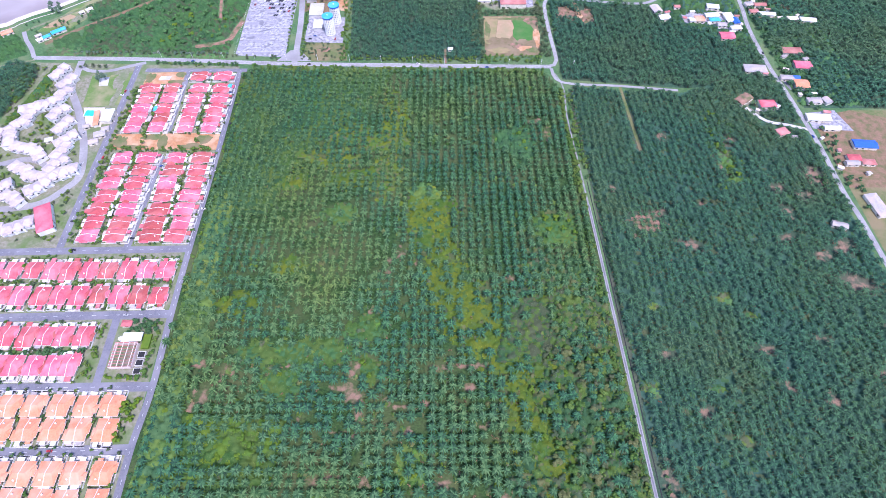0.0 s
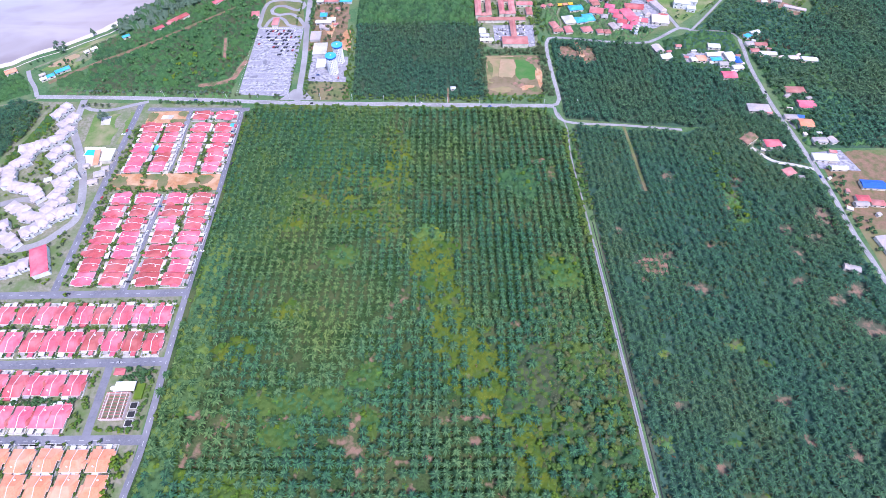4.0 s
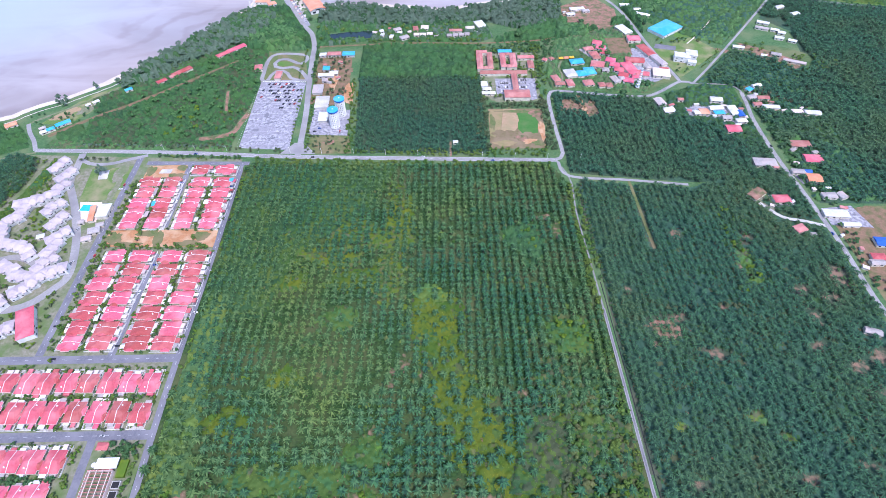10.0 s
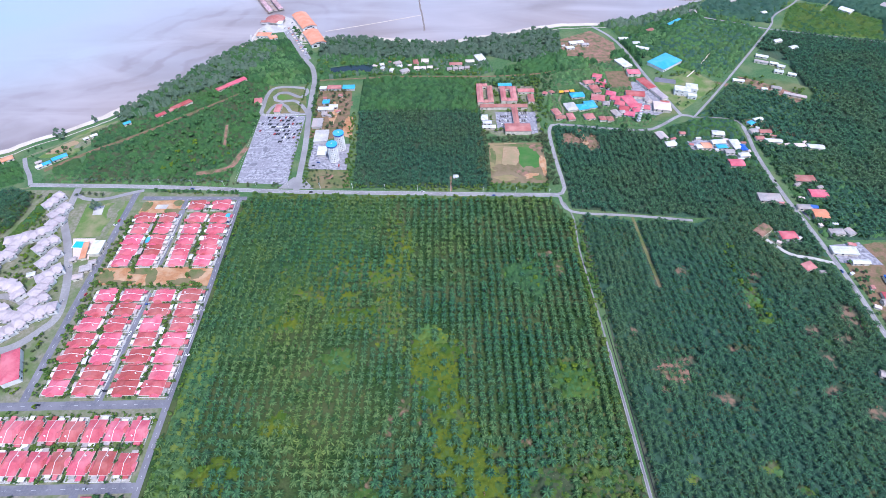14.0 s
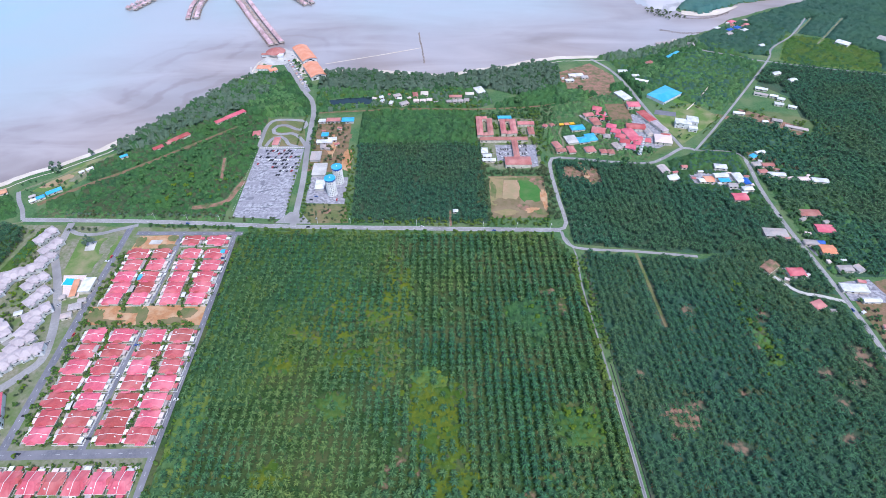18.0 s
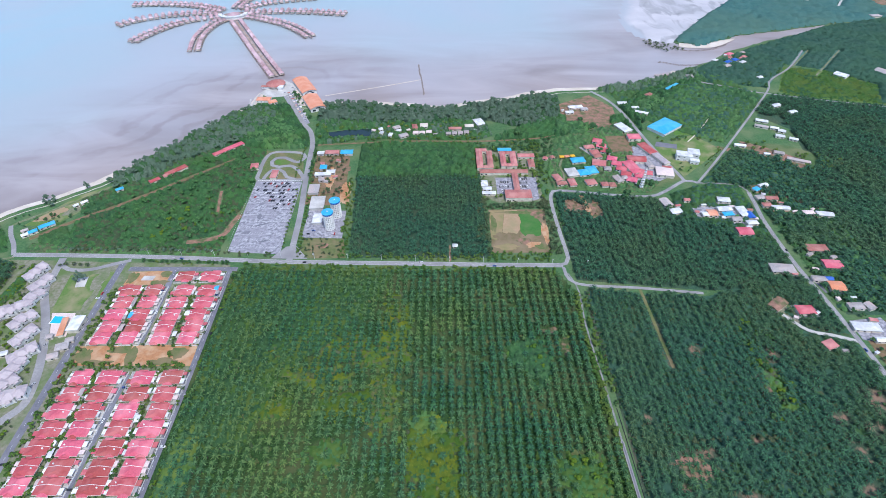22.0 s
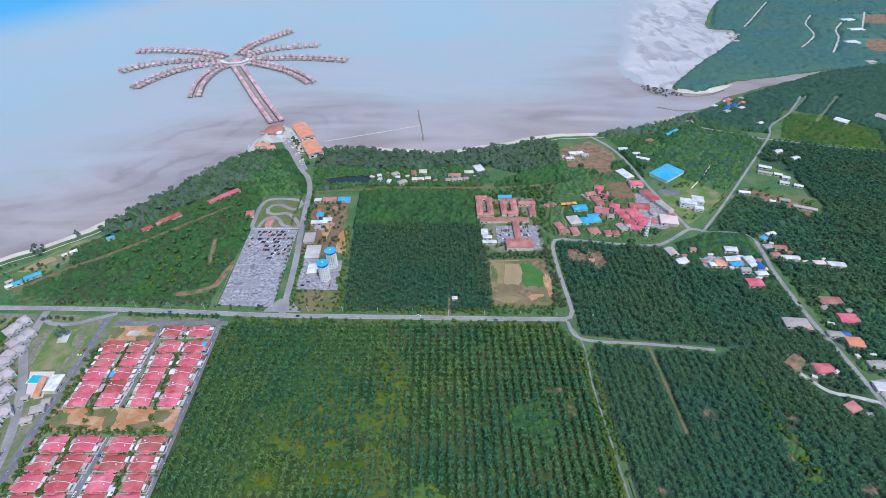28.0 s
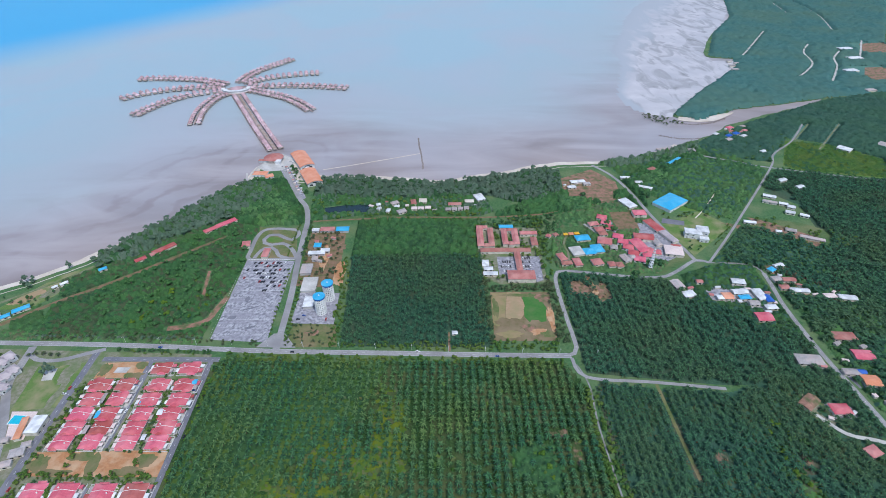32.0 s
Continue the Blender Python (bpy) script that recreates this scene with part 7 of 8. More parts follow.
part("lantern", Shape().box(-0.2, -3.0, 9.4, 0.2, -2.1, 9.6, 0.04), M_WHITE, lamp)
for k in range(1, 15):
    copy_thing(lamp, pose(-150 + (k - 6) * 38, 530 - (k - 6) * 1.5 - (1.2 if k > 9 else 0), 0.1))

# ---- vegetation ----
PALM_MATS, TREE_MATS = [M_PALM, M_TRUNK], [M_LEAF, M_TRUNK]
clear_spots = GRASSY + GREENS + SOILS
fx, fy = spots([(-222, 230), (-232, 511), (116, 508), (131, 470), (135, 300), (136, 230)], 7.8, 0.3, 1, 6.1, "square")
gx, gy = spots([(-222, 24), (-225, 230), (136, 230), (138, 24)], 7.7, 0.4, 2, 7.5, "square")
field_x, field_y = np.concatenate([fx, gx]), np.concatenate([fy, gy])
rng_f = np.random.default_rng(3)
keep = free(field_x, field_y, 1.0) & (zone_value(field_x, field_y, SOILS) < 0.7)
open_zone = zone_value(field_x, field_y, GRASSY) > 0.38
green_zone = zone_value(field_x, field_y, GREENS) > 0.38
mixed_zone = (field_x > 62) & (field_y < 210) & (field_x + field_y * 0.35 > 100)
keep &= ~(open_zone & (rng_f.random(len(field_x)) < np.where(field_y < 320, 0.5, 0.25))) & ~(green_zone & (rng_f.random(len(field_x)) < 0.85)) & ~(mixed_zone & (rng_f.random(len(field_x)) < 0.55)) & (rng_f.random(len(field_x)) > np.where(field_y < 200, 0.06, 0.03))
field_x, field_y = field_x[keep], field_y[keep]
field_x, field_y = field_x + np.where(field_y < 230, rng_f.normal(0, 0.55, len(field_x)), 0), field_y + np.where(field_y < 230, rng_f.normal(0, 0.55, len(field_x)), 0)
own = (field_y < 128) & (field_x > -190) & (field_x < 60)
k_own = np.where(own)[0][:80]
rest = np.ones(len(field_x), bool)
rest[k_own] = False
plant(PALM_NEAR, "oil_palm", "oil palm", "mature oil palm with arching dark green fronds", [M_PALMDEEP, M_TRUNK], ("trunk", "crown"), "oil palms", field_x[k_own], field_y[k_own], 1.0, 4)
deep = rest & ((field_y < 175 + rng_f.normal(0, 12, len(field_x))) | ((field_y + rng_f.normal(0, 10, len(field_x)) < 425) & (field_x + 18 * np.sin(field_y * 0.04) + rng_f.normal(0, 14, len(field_x)) > -28)))
crown = np.where(field_y < 230, 1.1, 0.9)
tagged(joined("oil_palm_plantation", PALM_NEAR, field_x[deep], field_y[deep], crown[deep], 6, [M_PALMDEEP, M_TRUNK], 0.05), "rows of mature blue-green oil palms", "oil palms", "", "stuff")
rest &= ~deep
tagged(joined("oil_palm_plantation", PALM_NEAR, field_x[rest], field_y[rest], crown[rest], 5, PALM_MATS, 0.05), "rows of mature oil palms with gaps", "oil palms", "", "stuff")

ex, ey = spots([(155, 24), (146, 480), (268, 468), (300, 474), (345, 500), (388, 470), (392, 24)], 6.4, 0.6, 6, 6.1, True)
k = free(ex, ey, 0.5) & outside_patches(ex, ey, [REPLANTED], 1.0) & (zone_value(ex, ey, EAST_SOILS) < 0.75) & outside_patches(ex, ey, EAST_GREENS, 0.6) & (np.random.default_rng(4).random(len(ex)) > 0.03)
tagged(joined("oil_palm_plantation", PALM_MID, ex[k], ey[k], 0.84, 7, [M_PALMDARK, M_TRUNK], 0.05), "dense dark green oil palm plantation", "oil palms", "", "stuff")
for n, (poly, step, size, seed) in enumerate((([(138, 494), (270, 478), (336, 480), (384, 466), (384, 560), (345, 575), (300, 596), (268, 642), (216, 644), (140, 655), (136, 560)], 6.5, 0.88, 8), ([(-110, 533), (48, 531), (44, 690), (-122, 690)], 6.1, 0.80, 9),
                                     ([(398, 447), (398, 660), (470, 590), (560, 660), (700, 640), (640, 440), (520, 444)], 7.6, 1.05, 10), ([(550, 924), (606, 918), (720, 882), (800, 850), (640, 600), (560, 560), (470, 600), (400, 660), (353, 675), (418, 758), (466, 735), (490, 700), (520, 721), (528, 815), (530, 858), (500, 862), (504, 880)], 7.6, 1.05, 11), ([(-505, 530), (-475, 514), (-478, 470), (-487, 425), (-496, 380), (-502, 300), (-600, 300), (-640, 470), (-560, 525)], 7.0, 0.95, 13))):
    x, y = spots(poly, step, 1.1, seed, step * 0.92, True)
    k = free(x, y, 1.0)
    k &= outside_patches(x, y, [(160, 622, 12, 14, 20), (184, 616, 9, 18, -10)], 0.85)
    tagged(joined("oil_palm_plantation", PALM_FAR if x.mean() > 300 else PALM_MID, x[k], y[k], size, seed, [M_PALMDARK, M_TRUNK], 0.03), "dense dark green oil palm plantation", "oil palms", "", "stuff")


rx, ry = spots([(175, 272), (211, 272), (210, 304), (177, 304)], 6.2, 0.4, 81, 6.2, "square")
patch(193, 288, 11, 10, 0, M_PINKSOIL, "bare reddish earth of a replanted plot", 145, 0.07)
tagged(joined("young_palms", PALM_SMALL, rx, ry, 1.3, 81, [M_PALM, M_TRUNK], 0.07), "young oil palms in rows on bare reddish earth", "oil palms", "", "stuff")


def cover(name, poly, step, templates, size, seed, mats, label, category, keep=1.0, jitter=0.32, z=0.03):
    x, y = spots(poly, step, step * jitter, seed)
    k = free(x, y, 0.5) & (np.random.default_rng(seed).random(len(x)) < keep)
    if k.any():
        tagged(joined(name, templates, x[k], y[k], size, seed, mats, z), label, category, "", "stuff")


def canopy(name, poly, seed, leaves, label, category, cell=1.7, radii=(1.6, 3.4), height=(2.5, 5.0), keep=1.0, cards=0.3, leaf=0.75, zones=None, low=0.4, z=0.03, margin=0.0, bare=None):
    """Closed growth of many crowns: their rounded tops run into one another, with loose leaf clumps over them.
    leaves: materials, one picked for each crown. zones: ellipses that the growth keeps to."""
    rng = np.random.default_rng(seed)
    p = np.array(poly, float)
    lo, hi = p.min(0) - cell, p.max(0) + cell
    nx, ny = int((hi[0] - lo[0]) / cell) + 2, int((hi[1] - lo[1]) / cell) + 2
    gx, gy = np.meshgrid(lo[0] + np.arange(nx) * cell, lo[1] + np.arange(ny) * cell)
    gx, gy = gx + rng.uniform(-0.38, 0.38, gx.shape) * cell, gy + rng.uniform(-0.38, 0.38, gx.shape) * cell
    H = np.full(gx.shape, height[0] * 0.22)
    C = np.zeros(gx.shape, int)
    step = (radii[0] + radii[1]) * 0.5 * 1.3
    cx, cy = spots([(lo[0], lo[1]), (hi[0], lo[1]), (hi[0], hi[1]), (lo[0], hi[1])], step, step * 0.3, seed)
    mood = np.array([noise.noise((a * 0.025, b * 0.025, seed * 1.7)) for a, b in zip(cx, cy)])
    for k in range(len(cx)):
        if rng.random() > keep + 0.5 * mood[k]:
            continue
        r, h = rng.uniform(*radii), rng.uniform(*height)
        i0, i1 = max(0, int((cx[k] - r - lo[0]) / cell)), min(nx, int((cx[k] + r - lo[0]) / cell) + 2)
        j0, j1 = max(0, int((cy[k] - r - lo[1]) / cell)), min(ny, int((cy[k] + r - lo[1]) / cell) + 2)
        d = np.hypot(gx[j0:j1, i0:i1] - cx[k], gy[j0:j1, i0:i1] - cy[k]) / r
        top = np.where(d < 1, h * (0.45 + 0.55 * np.sqrt(np.clip(1 - d * d, 0, 1))), 0)
        up = top > H[j0:j1, i0:i1]
        H[j0:j1, i0:i1][up] = top[up]
        C[j0:j1, i0:i1][up] = min(len(leaves) - 1, int(len(leaves) * min(0.999, max(0, rng.random() + 0.5 * mood[k]))))
    H = H + rng.normal(0, 0.06, H.shape) * height[1]
    x, y, H, C = gx.ravel(), gy.ravel(), np.maximum(H.ravel(), 0.1), C.ravel()
    on = inside(poly, x, y)
    if zones is not None:
        on &= zone_value(x, y, zones) + 0.42 * np.repeat(np.repeat(rng.uniform(-1, 1, (ny // 3 + 1, nx // 3 + 1)), 3, 0), 3, 1)[:ny, :nx].ravel() > low
    if bare:
        on &= (zone_value(x, y, bare) < 0.3) & (H > height[0] * 0.3)
    k_on = np.where(on)[0]
    on[k_on] = free(x[k_on], y[k_on], margin)
    k = np.arange(nx * ny).reshape(ny, nx)
    q = np.stack([k[:-1, :-1], k[:-1, 1:], k[1:, 1:], k[1:, :-1]], 2).reshape(-1, 4)
    q = q[on[q].sum(1) >= 2]
    if not len(q):
        return
    grid = on.reshape(ny, nx)
    core = grid.copy()
    core[1:-1, 1:-1] &= grid[:-2, 1:-1] & grid[2:, 1:-1] & grid[1:-1, :-2] & grid[1:-1, 2:]
    H = np.where(on, np.where(core.ravel(), H, H * 0.45), 0.0)
    mi = C[q[:, 0]]
    used, back = np.unique(q, return_inverse=True)
    V = np.stack([x, y, H + z], 1)[used]
    q = back.reshape(q.shape)
    n = int(len(q) * cell * cell * cards)
    pick = rng.integers(0, len(q), n)
    mid = V[q[pick]].mean(1) + np.stack([rng.uniform(-0.5, 0.5, n) * cell, rng.uniform(-0.5, 0.5, n) * cell, rng.uniform(-0.1, 0.5, n) * leaf], 1)
    a, s = rng.uniform(0, 2 * math.pi, n), leaf * rng.uniform(0.5, 1.2, n)
    tilt, lean = rng.normal(0, 0.45, n), rng.normal(0, 0.45, n)
    t = np.stack([np.cos(a), np.sin(a), tilt], 1) * s[:, None]
    b = np.stack([-np.sin(a), np.cos(a), lean], 1) * s[:, None] * 0.6
    W = np.stack([mid - t, mid - b, mid + t * 0.9, mid + b], 1).reshape(-1, 3)
    Q = np.arange(4 * n).reshape(-1, 4) + len(V)
    V, q, mi = np.concatenate([V, W]), np.concatenate([q, Q]), np.concatenate([mi, mi[pick]])
    me = bpy.data.meshes.new(name)
    me.vertices.add(len(V))
    me.vertices.foreach_set("co", V.astype(np.float32).ravel())
    me.loops.add(len(q) * 4)
    me.loops.foreach_set("vertex_index", q.astype(np.int32).ravel())
    me.polygons.add(len(q))
    me.polygons.foreach_set("loop_start", np.arange(0, len(q) * 4, 4, dtype=np.int32))
    for m in leaves:
        me.materials.append(m)
    me.polygons.foreach_set("material_index", mi.astype(np.int32))
    if cell >= 3:
        me.polygons.foreach_set("use_smooth", np.ones(len(q), bool))
    me.update(calc_edges=True)
    tagged(new(name, me), label, category, "", "stuff")


DARK_MATS, LIME_MATS, PINE_MATS, SCRUB_MATS = [M_LEAFDARK, M_TRUNK], [M_LEAFLIME, M_TRUNK], [M_PINE, M_TRUNK], [M_SCRUB, M_TRUNK]
canopy("woodland", [(-445, 545), (-262, 545), (-256, 690), (-262, 762), (-311, 772), (-367, 715), (-412, 656), (-455, 605)], 21, [M_WOODS, M_LEAFDARK, M_WOODS, M_SCRUB], "dense green scrub with small rounded crowns", "woodland", 1.6, (1.3, 3.6), (1.0, 5.5), 0.7, 0.4, 0.7)
cover("woodland", [(-430, 560), (-262, 552), (-256, 690), (-262, 762), (-311, 765), (-367, 705), (-412, 646)], 11.0, TREES, 1.25, 220, [M_WOODS, M_TRUNK], "scattered taller trees in scrub", "woodland", 0.55)
cover("woodland", [(-350, 560), (-262, 560), (-258, 640), (-330, 640)], 14.0, TREES, 1.1, 221, LIME_MATS, "scattered light green trees in scrub", "woodland", 0.5)
canopy("woodland", [(-122, 690), (41, 690), (46, 772), (-60, 776), (-124, 774)], 22, [M_LEAFDARK, M_WOODS, M_WOODS], "dense green woodland with uneven crowns", "woodland", 1.6, (1.8, 5.0), (2.5, 9.0), 0.8, 0.45, 0.8)
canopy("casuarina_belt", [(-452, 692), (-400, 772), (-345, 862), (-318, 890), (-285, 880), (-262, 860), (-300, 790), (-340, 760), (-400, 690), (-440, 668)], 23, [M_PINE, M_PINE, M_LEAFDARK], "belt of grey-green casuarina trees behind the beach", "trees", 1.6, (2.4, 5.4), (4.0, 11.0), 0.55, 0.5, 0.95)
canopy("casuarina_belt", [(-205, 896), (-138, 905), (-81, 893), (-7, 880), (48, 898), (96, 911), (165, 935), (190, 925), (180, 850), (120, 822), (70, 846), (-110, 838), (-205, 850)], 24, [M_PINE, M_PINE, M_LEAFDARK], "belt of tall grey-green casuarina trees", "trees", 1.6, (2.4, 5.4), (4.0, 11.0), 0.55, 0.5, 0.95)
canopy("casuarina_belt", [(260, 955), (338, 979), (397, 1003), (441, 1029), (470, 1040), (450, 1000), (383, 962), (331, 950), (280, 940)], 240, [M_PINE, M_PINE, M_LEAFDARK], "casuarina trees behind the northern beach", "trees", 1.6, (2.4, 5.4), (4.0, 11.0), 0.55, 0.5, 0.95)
cover("casuarina_belt", [(-456, 690), (-404, 772), (-349, 862), (-322, 892), (-285, 880), (-262, 860), (-300, 790), (-340, 760), (-400, 690), (-440, 662)], 9.0, ROUND_PINES, 1.0, 242, PINE_MATS, "single tall casuarina crowns above the belt", "trees", 0.75)
cover("casuarina_belt", [(-205, 898), (-138, 907), (-81, 895), (-7, 882), (48, 900), (96, 913), (165, 937), (190, 927), (180, 850), (120, 822), (70, 846), (-110, 838), (-205, 850)], 9.0, ROUND_PINES, 1.05, 243, PINE_MATS, "single tall casuarina crowns above the belt", "trees", 0.75)
canopy("woodland", [(375, 796), (411, 776), (500, 890), (478, 900), (465, 945), (440, 990), (380, 940), (398, 905)], 147, [M_LEAFDARK, M_WOODS, M_FARLEAF], "young trees over bright meadow", "woodland", 2.0, (1.8, 4.0), (1.5, 6.0), 0.6, 0.3, 0.9)
cover("woodland", [(406, 1188), (404, 1155), (436, 1122), (479, 1133), (456, 1160)], 7.0, SHRUBS, 1.6, 241, SCRUB_MATS, "low mangrove scrub on the spit", "shrubs", 0.7, 0.32, -0.9)
canopy("woodland", [(130, 790), (216, 845), (290, 862), (282, 900), (340, 945), (440, 1005), (450, 985), (360, 905), (310, 860), (296, 790), (276, 842), (160, 792)], 260, [M_LEAFDARK, M_WOODS, M_WOODS], "dark green trees north of the complex", "woodland", 1.7, (1.8, 4.8), (2.5, 9.0), 0.75, 0.4, 0.8)
cover("roadside_trees", [(40, 756), (38, 776), (140, 786), (160, 790), (150, 740), (128, 700), (126, 756)], 5.6, TREES, 0.8, 261, DARK_MATS, "trees behind the school", "trees", 0.75)
cover("roadside_trees", [(300, 700), (322, 690), (345, 716), (330, 722)], 5.6, SHRUBS, 1.0, 262, DARK_MATS, "shrubs beside the road", "shrubs", 0.5)
canopy("woodland", [(60, 780), (150, 790), (216, 842), (180, 862), (100, 815)], 25, [M_LEAFDARK, M_WOODS, M_WOODS], "dark green trees by the path", "woodland", 1.7, (1.8, 4.8), (2.5, 9.0), 0.75, 0.4, 0.8)
cover("woodland", [(-205, 848), (-185, 770), (-124, 795), (-110, 838), (-60, 838), (60, 845), (60, 795), (-100, 790), (-120, 826), (-180, 826)], 7.0, WOODS, 0.8, 26, TREE_MATS, "trees round chalets and pond", "woodland", 0.55)
canopy("woodland", [(-300, 890), (-262, 862), (-216, 790), (-204, 765), (-265, 765), (-300, 790)], 27, [M_LEAFDARK, M_WOODS, M_WOODS], "dense green trees beside the jetty road", "woodland", 1.7, (1.8, 4.8), (2.5, 9.0), 0.75, 0.4, 0.8)
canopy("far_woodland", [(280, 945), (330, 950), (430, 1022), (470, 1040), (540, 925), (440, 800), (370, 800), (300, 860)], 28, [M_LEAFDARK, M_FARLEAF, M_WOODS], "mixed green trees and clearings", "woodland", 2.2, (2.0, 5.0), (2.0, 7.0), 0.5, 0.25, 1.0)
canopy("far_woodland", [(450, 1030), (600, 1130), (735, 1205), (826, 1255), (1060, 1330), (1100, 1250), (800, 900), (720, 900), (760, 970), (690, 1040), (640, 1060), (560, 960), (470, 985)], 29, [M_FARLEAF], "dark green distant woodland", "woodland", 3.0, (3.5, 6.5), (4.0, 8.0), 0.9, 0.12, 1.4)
canopy("far_woodland", [(512, 1150), (470, 1178), (560, 1292), (745, 1500), (780, 1580), (722, 1606), (835, 1850), (1000, 2095), (1110, 2390), (1750, 2390), (1300, 1750), (1060, 1330), (830, 1272), (610, 1210)], 30, [M_HAZEMANGROVE], "dark green distant mangrove woodland", "woodland", 5.0, (5.0, 11.0), (4.0, 9.0), 0.9, 0.0, 2.0)
canopy("woodland", [(-320, 892), (-262, 905), (-235, 862), (-206, 800), (-201, 770), (-265, 765), (-311, 775), (-340, 830)], 58, [M_LEAFDARK, M_WOODS, M_WOODS], "dense trees between beach and jetty road", "woodland", 1.7, (1.8, 4.8), (2.5, 9.0), 0.75, 0.4, 0.8)
cover("roadside_trees", [(-176, 536), (-180, 620), (-188, 690), (-193, 760), (-186, 760), (-182, 690), (-172, 620), (-168, 566), (-168, 536)], 6.0, TREES, 0.7, 59, TREE_MATS, "trees along the jetty road", "trees", 0.7)
canopy("meadow_trees", [(575, 945), (630, 1045), (700, 1030), (760, 960), (740, 895), (590, 932)], 60, [M_LEAF, M_LEAFDARK], "scattered trees and low growth on the meadow", "trees", 2.4, (2.0, 4.5), (0.6, 5.0), 0.28, 0.15, 1.0)
cover("garden_shrubs", [(-180, 630), (-134, 630), (-138, 756), (-186, 756)], 6.5, TREES, 0.75, 61, SCRUB_MATS, "trees among the roadside shops", "trees", 0.6)
cover("hedge_row", [(133, 300), (131, 475), (141, 480), (147, 300)], 4.2, SHRUBS, 1.5, 62, TREE_MATS, "tall shrubs that hang over the farm lane", "shrubs", 0.8)
cover("village_trees", [(415, 770), (440, 785), (510, 765), (570, 720), (480, 690), (440, 735)], 9.0, TREES, 0.9, 63, TREE_MATS, "trees round low sheds", "trees", 0.5)
OVERGROWN = [(112, 52, 36, 46, 0), (108, 120, 32, 52, 4), (112, 195, 26, 46, 6), (60, 60, 12, 24, 0), (92, 232, 20, 26, 30)]
canopy("scrub", [(-464, 518), (-468, 500), (-470, 472), (-480, 426), (-470, 420), (-458, 465), (-450, 512)], 267, [M_WOODS, M_LEAF], "green bank of shrubs along the path", "shrubs", 1.4, (1.2, 2.8), (0.6, 3.0), 0.8, 0.4, 0.6)
canopy("thicket", FIELD, 31, [M_LEAFDARK, M_LEAF, M_SCRUB, M_OLIVELEAF, M_LEAF], "tangle of green shrubs and young trees", "shrubs", 1.2, (1.2, 3.4), (0.8, 6.5), 0.62, 0.6, 0.7, OVERGROWN, 0.35)
for k, (mats_, keep_) in enumerate(((SCRUB_MATS, 0.28), (TREE_MATS, 0.34), ([M_OLIVELEAF, M_TRUNK], 0.26))):
    cover("thicket", [(76, 26), (140, 26), (134, 235), (96, 225), (74, 120)], 10.0, TREES, 1.1 + 0.12 * k, 213 + k, mats_, "young broadleaf trees with loose crowns among palms", "trees", keep_, 0.4)

canopy("thicket", [(40, 150), (60, 215), (128, 260), (128, 150)], 202, [M_LEAFDARK, M_LEAF, M_SCRUB], "light green young trees between palms", "trees", 1.4, (1.3, 3.2), (1.2, 4.2), 0.55, 0.4, 0.6)
canopy("thicket", [(-222, 26), (-225, 140), (-205, 150), (-190, 60), (-200, 26)], 32, [M_LEAFDARK, M_LEAF, M_LEAF], "green trees along the plantation edge", "trees", 1.3, (1.8, 4.0), (3.0, 6.5), 0.85, 0.45, 0.65)
canopy("thicket", [(-196, 60), (-200, 112), (-120, 106), (-124, 60)], 203, [M_LEAF, M_LEAF, M_LEAFLIME], "light green trees grown over the palms", "trees", 1.3, (1.5, 4.0), (1.5, 6.0), 0.6, 0.4, 0.65)
canopy("thicket", [(-224, 150), (-226, 330), (-205, 330), (-196, 150)], 204, [M_LEAFDARK, M_LEAF], "light green trees grown over the palms", "trees", 1.5, (1.5, 3.6), (2.0, 5.5), 0.7, 0.4, 0.65)
canopy("thicket", [(-226, 300), (-232, 508), (-60, 508), (-80, 440), (-150, 380), (-170, 300)], 205, [M_LEAFDARK, M_LEAF], "green trees and creepers grown over the palms", "trees", 1.6, (1.2, 2.8), (0.6, 3.2), 0.75, 0.35, 0.7)
cover("thicket", [(-150, 300), (-110, 400), (-80, 508), (-50, 508), (-50, 330)], 9.0, SHRUBS, 1.2, 206, DARK_MATS, "green shrubs between the palms", "shrubs", 0.35)
cover("thicket", [(-226, 140), (-230, 262), (-222, 262), (-212, 140)], 5.5, SHRUBS, 1.3, 33, TREE_MATS, "green shrubs along the plantation edge", "shrubs", 0.8)
cover("hedge_row", [(-233, 262), (-238, 508), (-229, 508), (-224, 262)], 5.0, SHRUBS, 1.1, 34, TREE_MATS, "green shrubs along the street", "shrubs", 0.6)
cover("hedge_row", [(132, 24), (128, 300), (130, 470), (137, 470), (138, 300), (143, 24)], 5.0, SHRUBS, 1.0, 35, TREE_MATS, "shrubs along the farm lane", "shrubs", 0.6)
cover("hedge_row", [(152, 24), (146, 300), (143, 470), (148, 470), (151, 300), (157, 24)], 5.0, SHRUBS, 0.9, 36, SCRUB_MATS, "yellow-green weeds along the ditch", "shrubs", 0.6)
cover("roadside_trees", [(-440, 540), (-262, 538), (-262, 548), (-440, 550)], 6.0, TREES, 0.8, 37, SCRUB_MATS, "row of small grey-green roadside trees", "trees", 0.85)
cover("roadside_trees", [(-112, 526), (122, 523), (120, 538), (-110, 536)], 4.2, SHRUBS, 1.2, 38, TREE_MATS, "green shrubs along the road", "shrubs", 0.8)
cover("roadside_trees", [(43, 532), (51, 532), (53, 640), (44, 640)], 4.6, TREES, 0.75, 39, SCRUB_MATS, "row of trees beside the playing field", "trees", 0.9)
cover("roadside_trees", [(50, 618), (130, 618), (130, 630), (50, 630)], 4.6, TREES, 0.8, 40, SCRUB_MATS, "row of trees beside the playing field", "trees", 0.8)
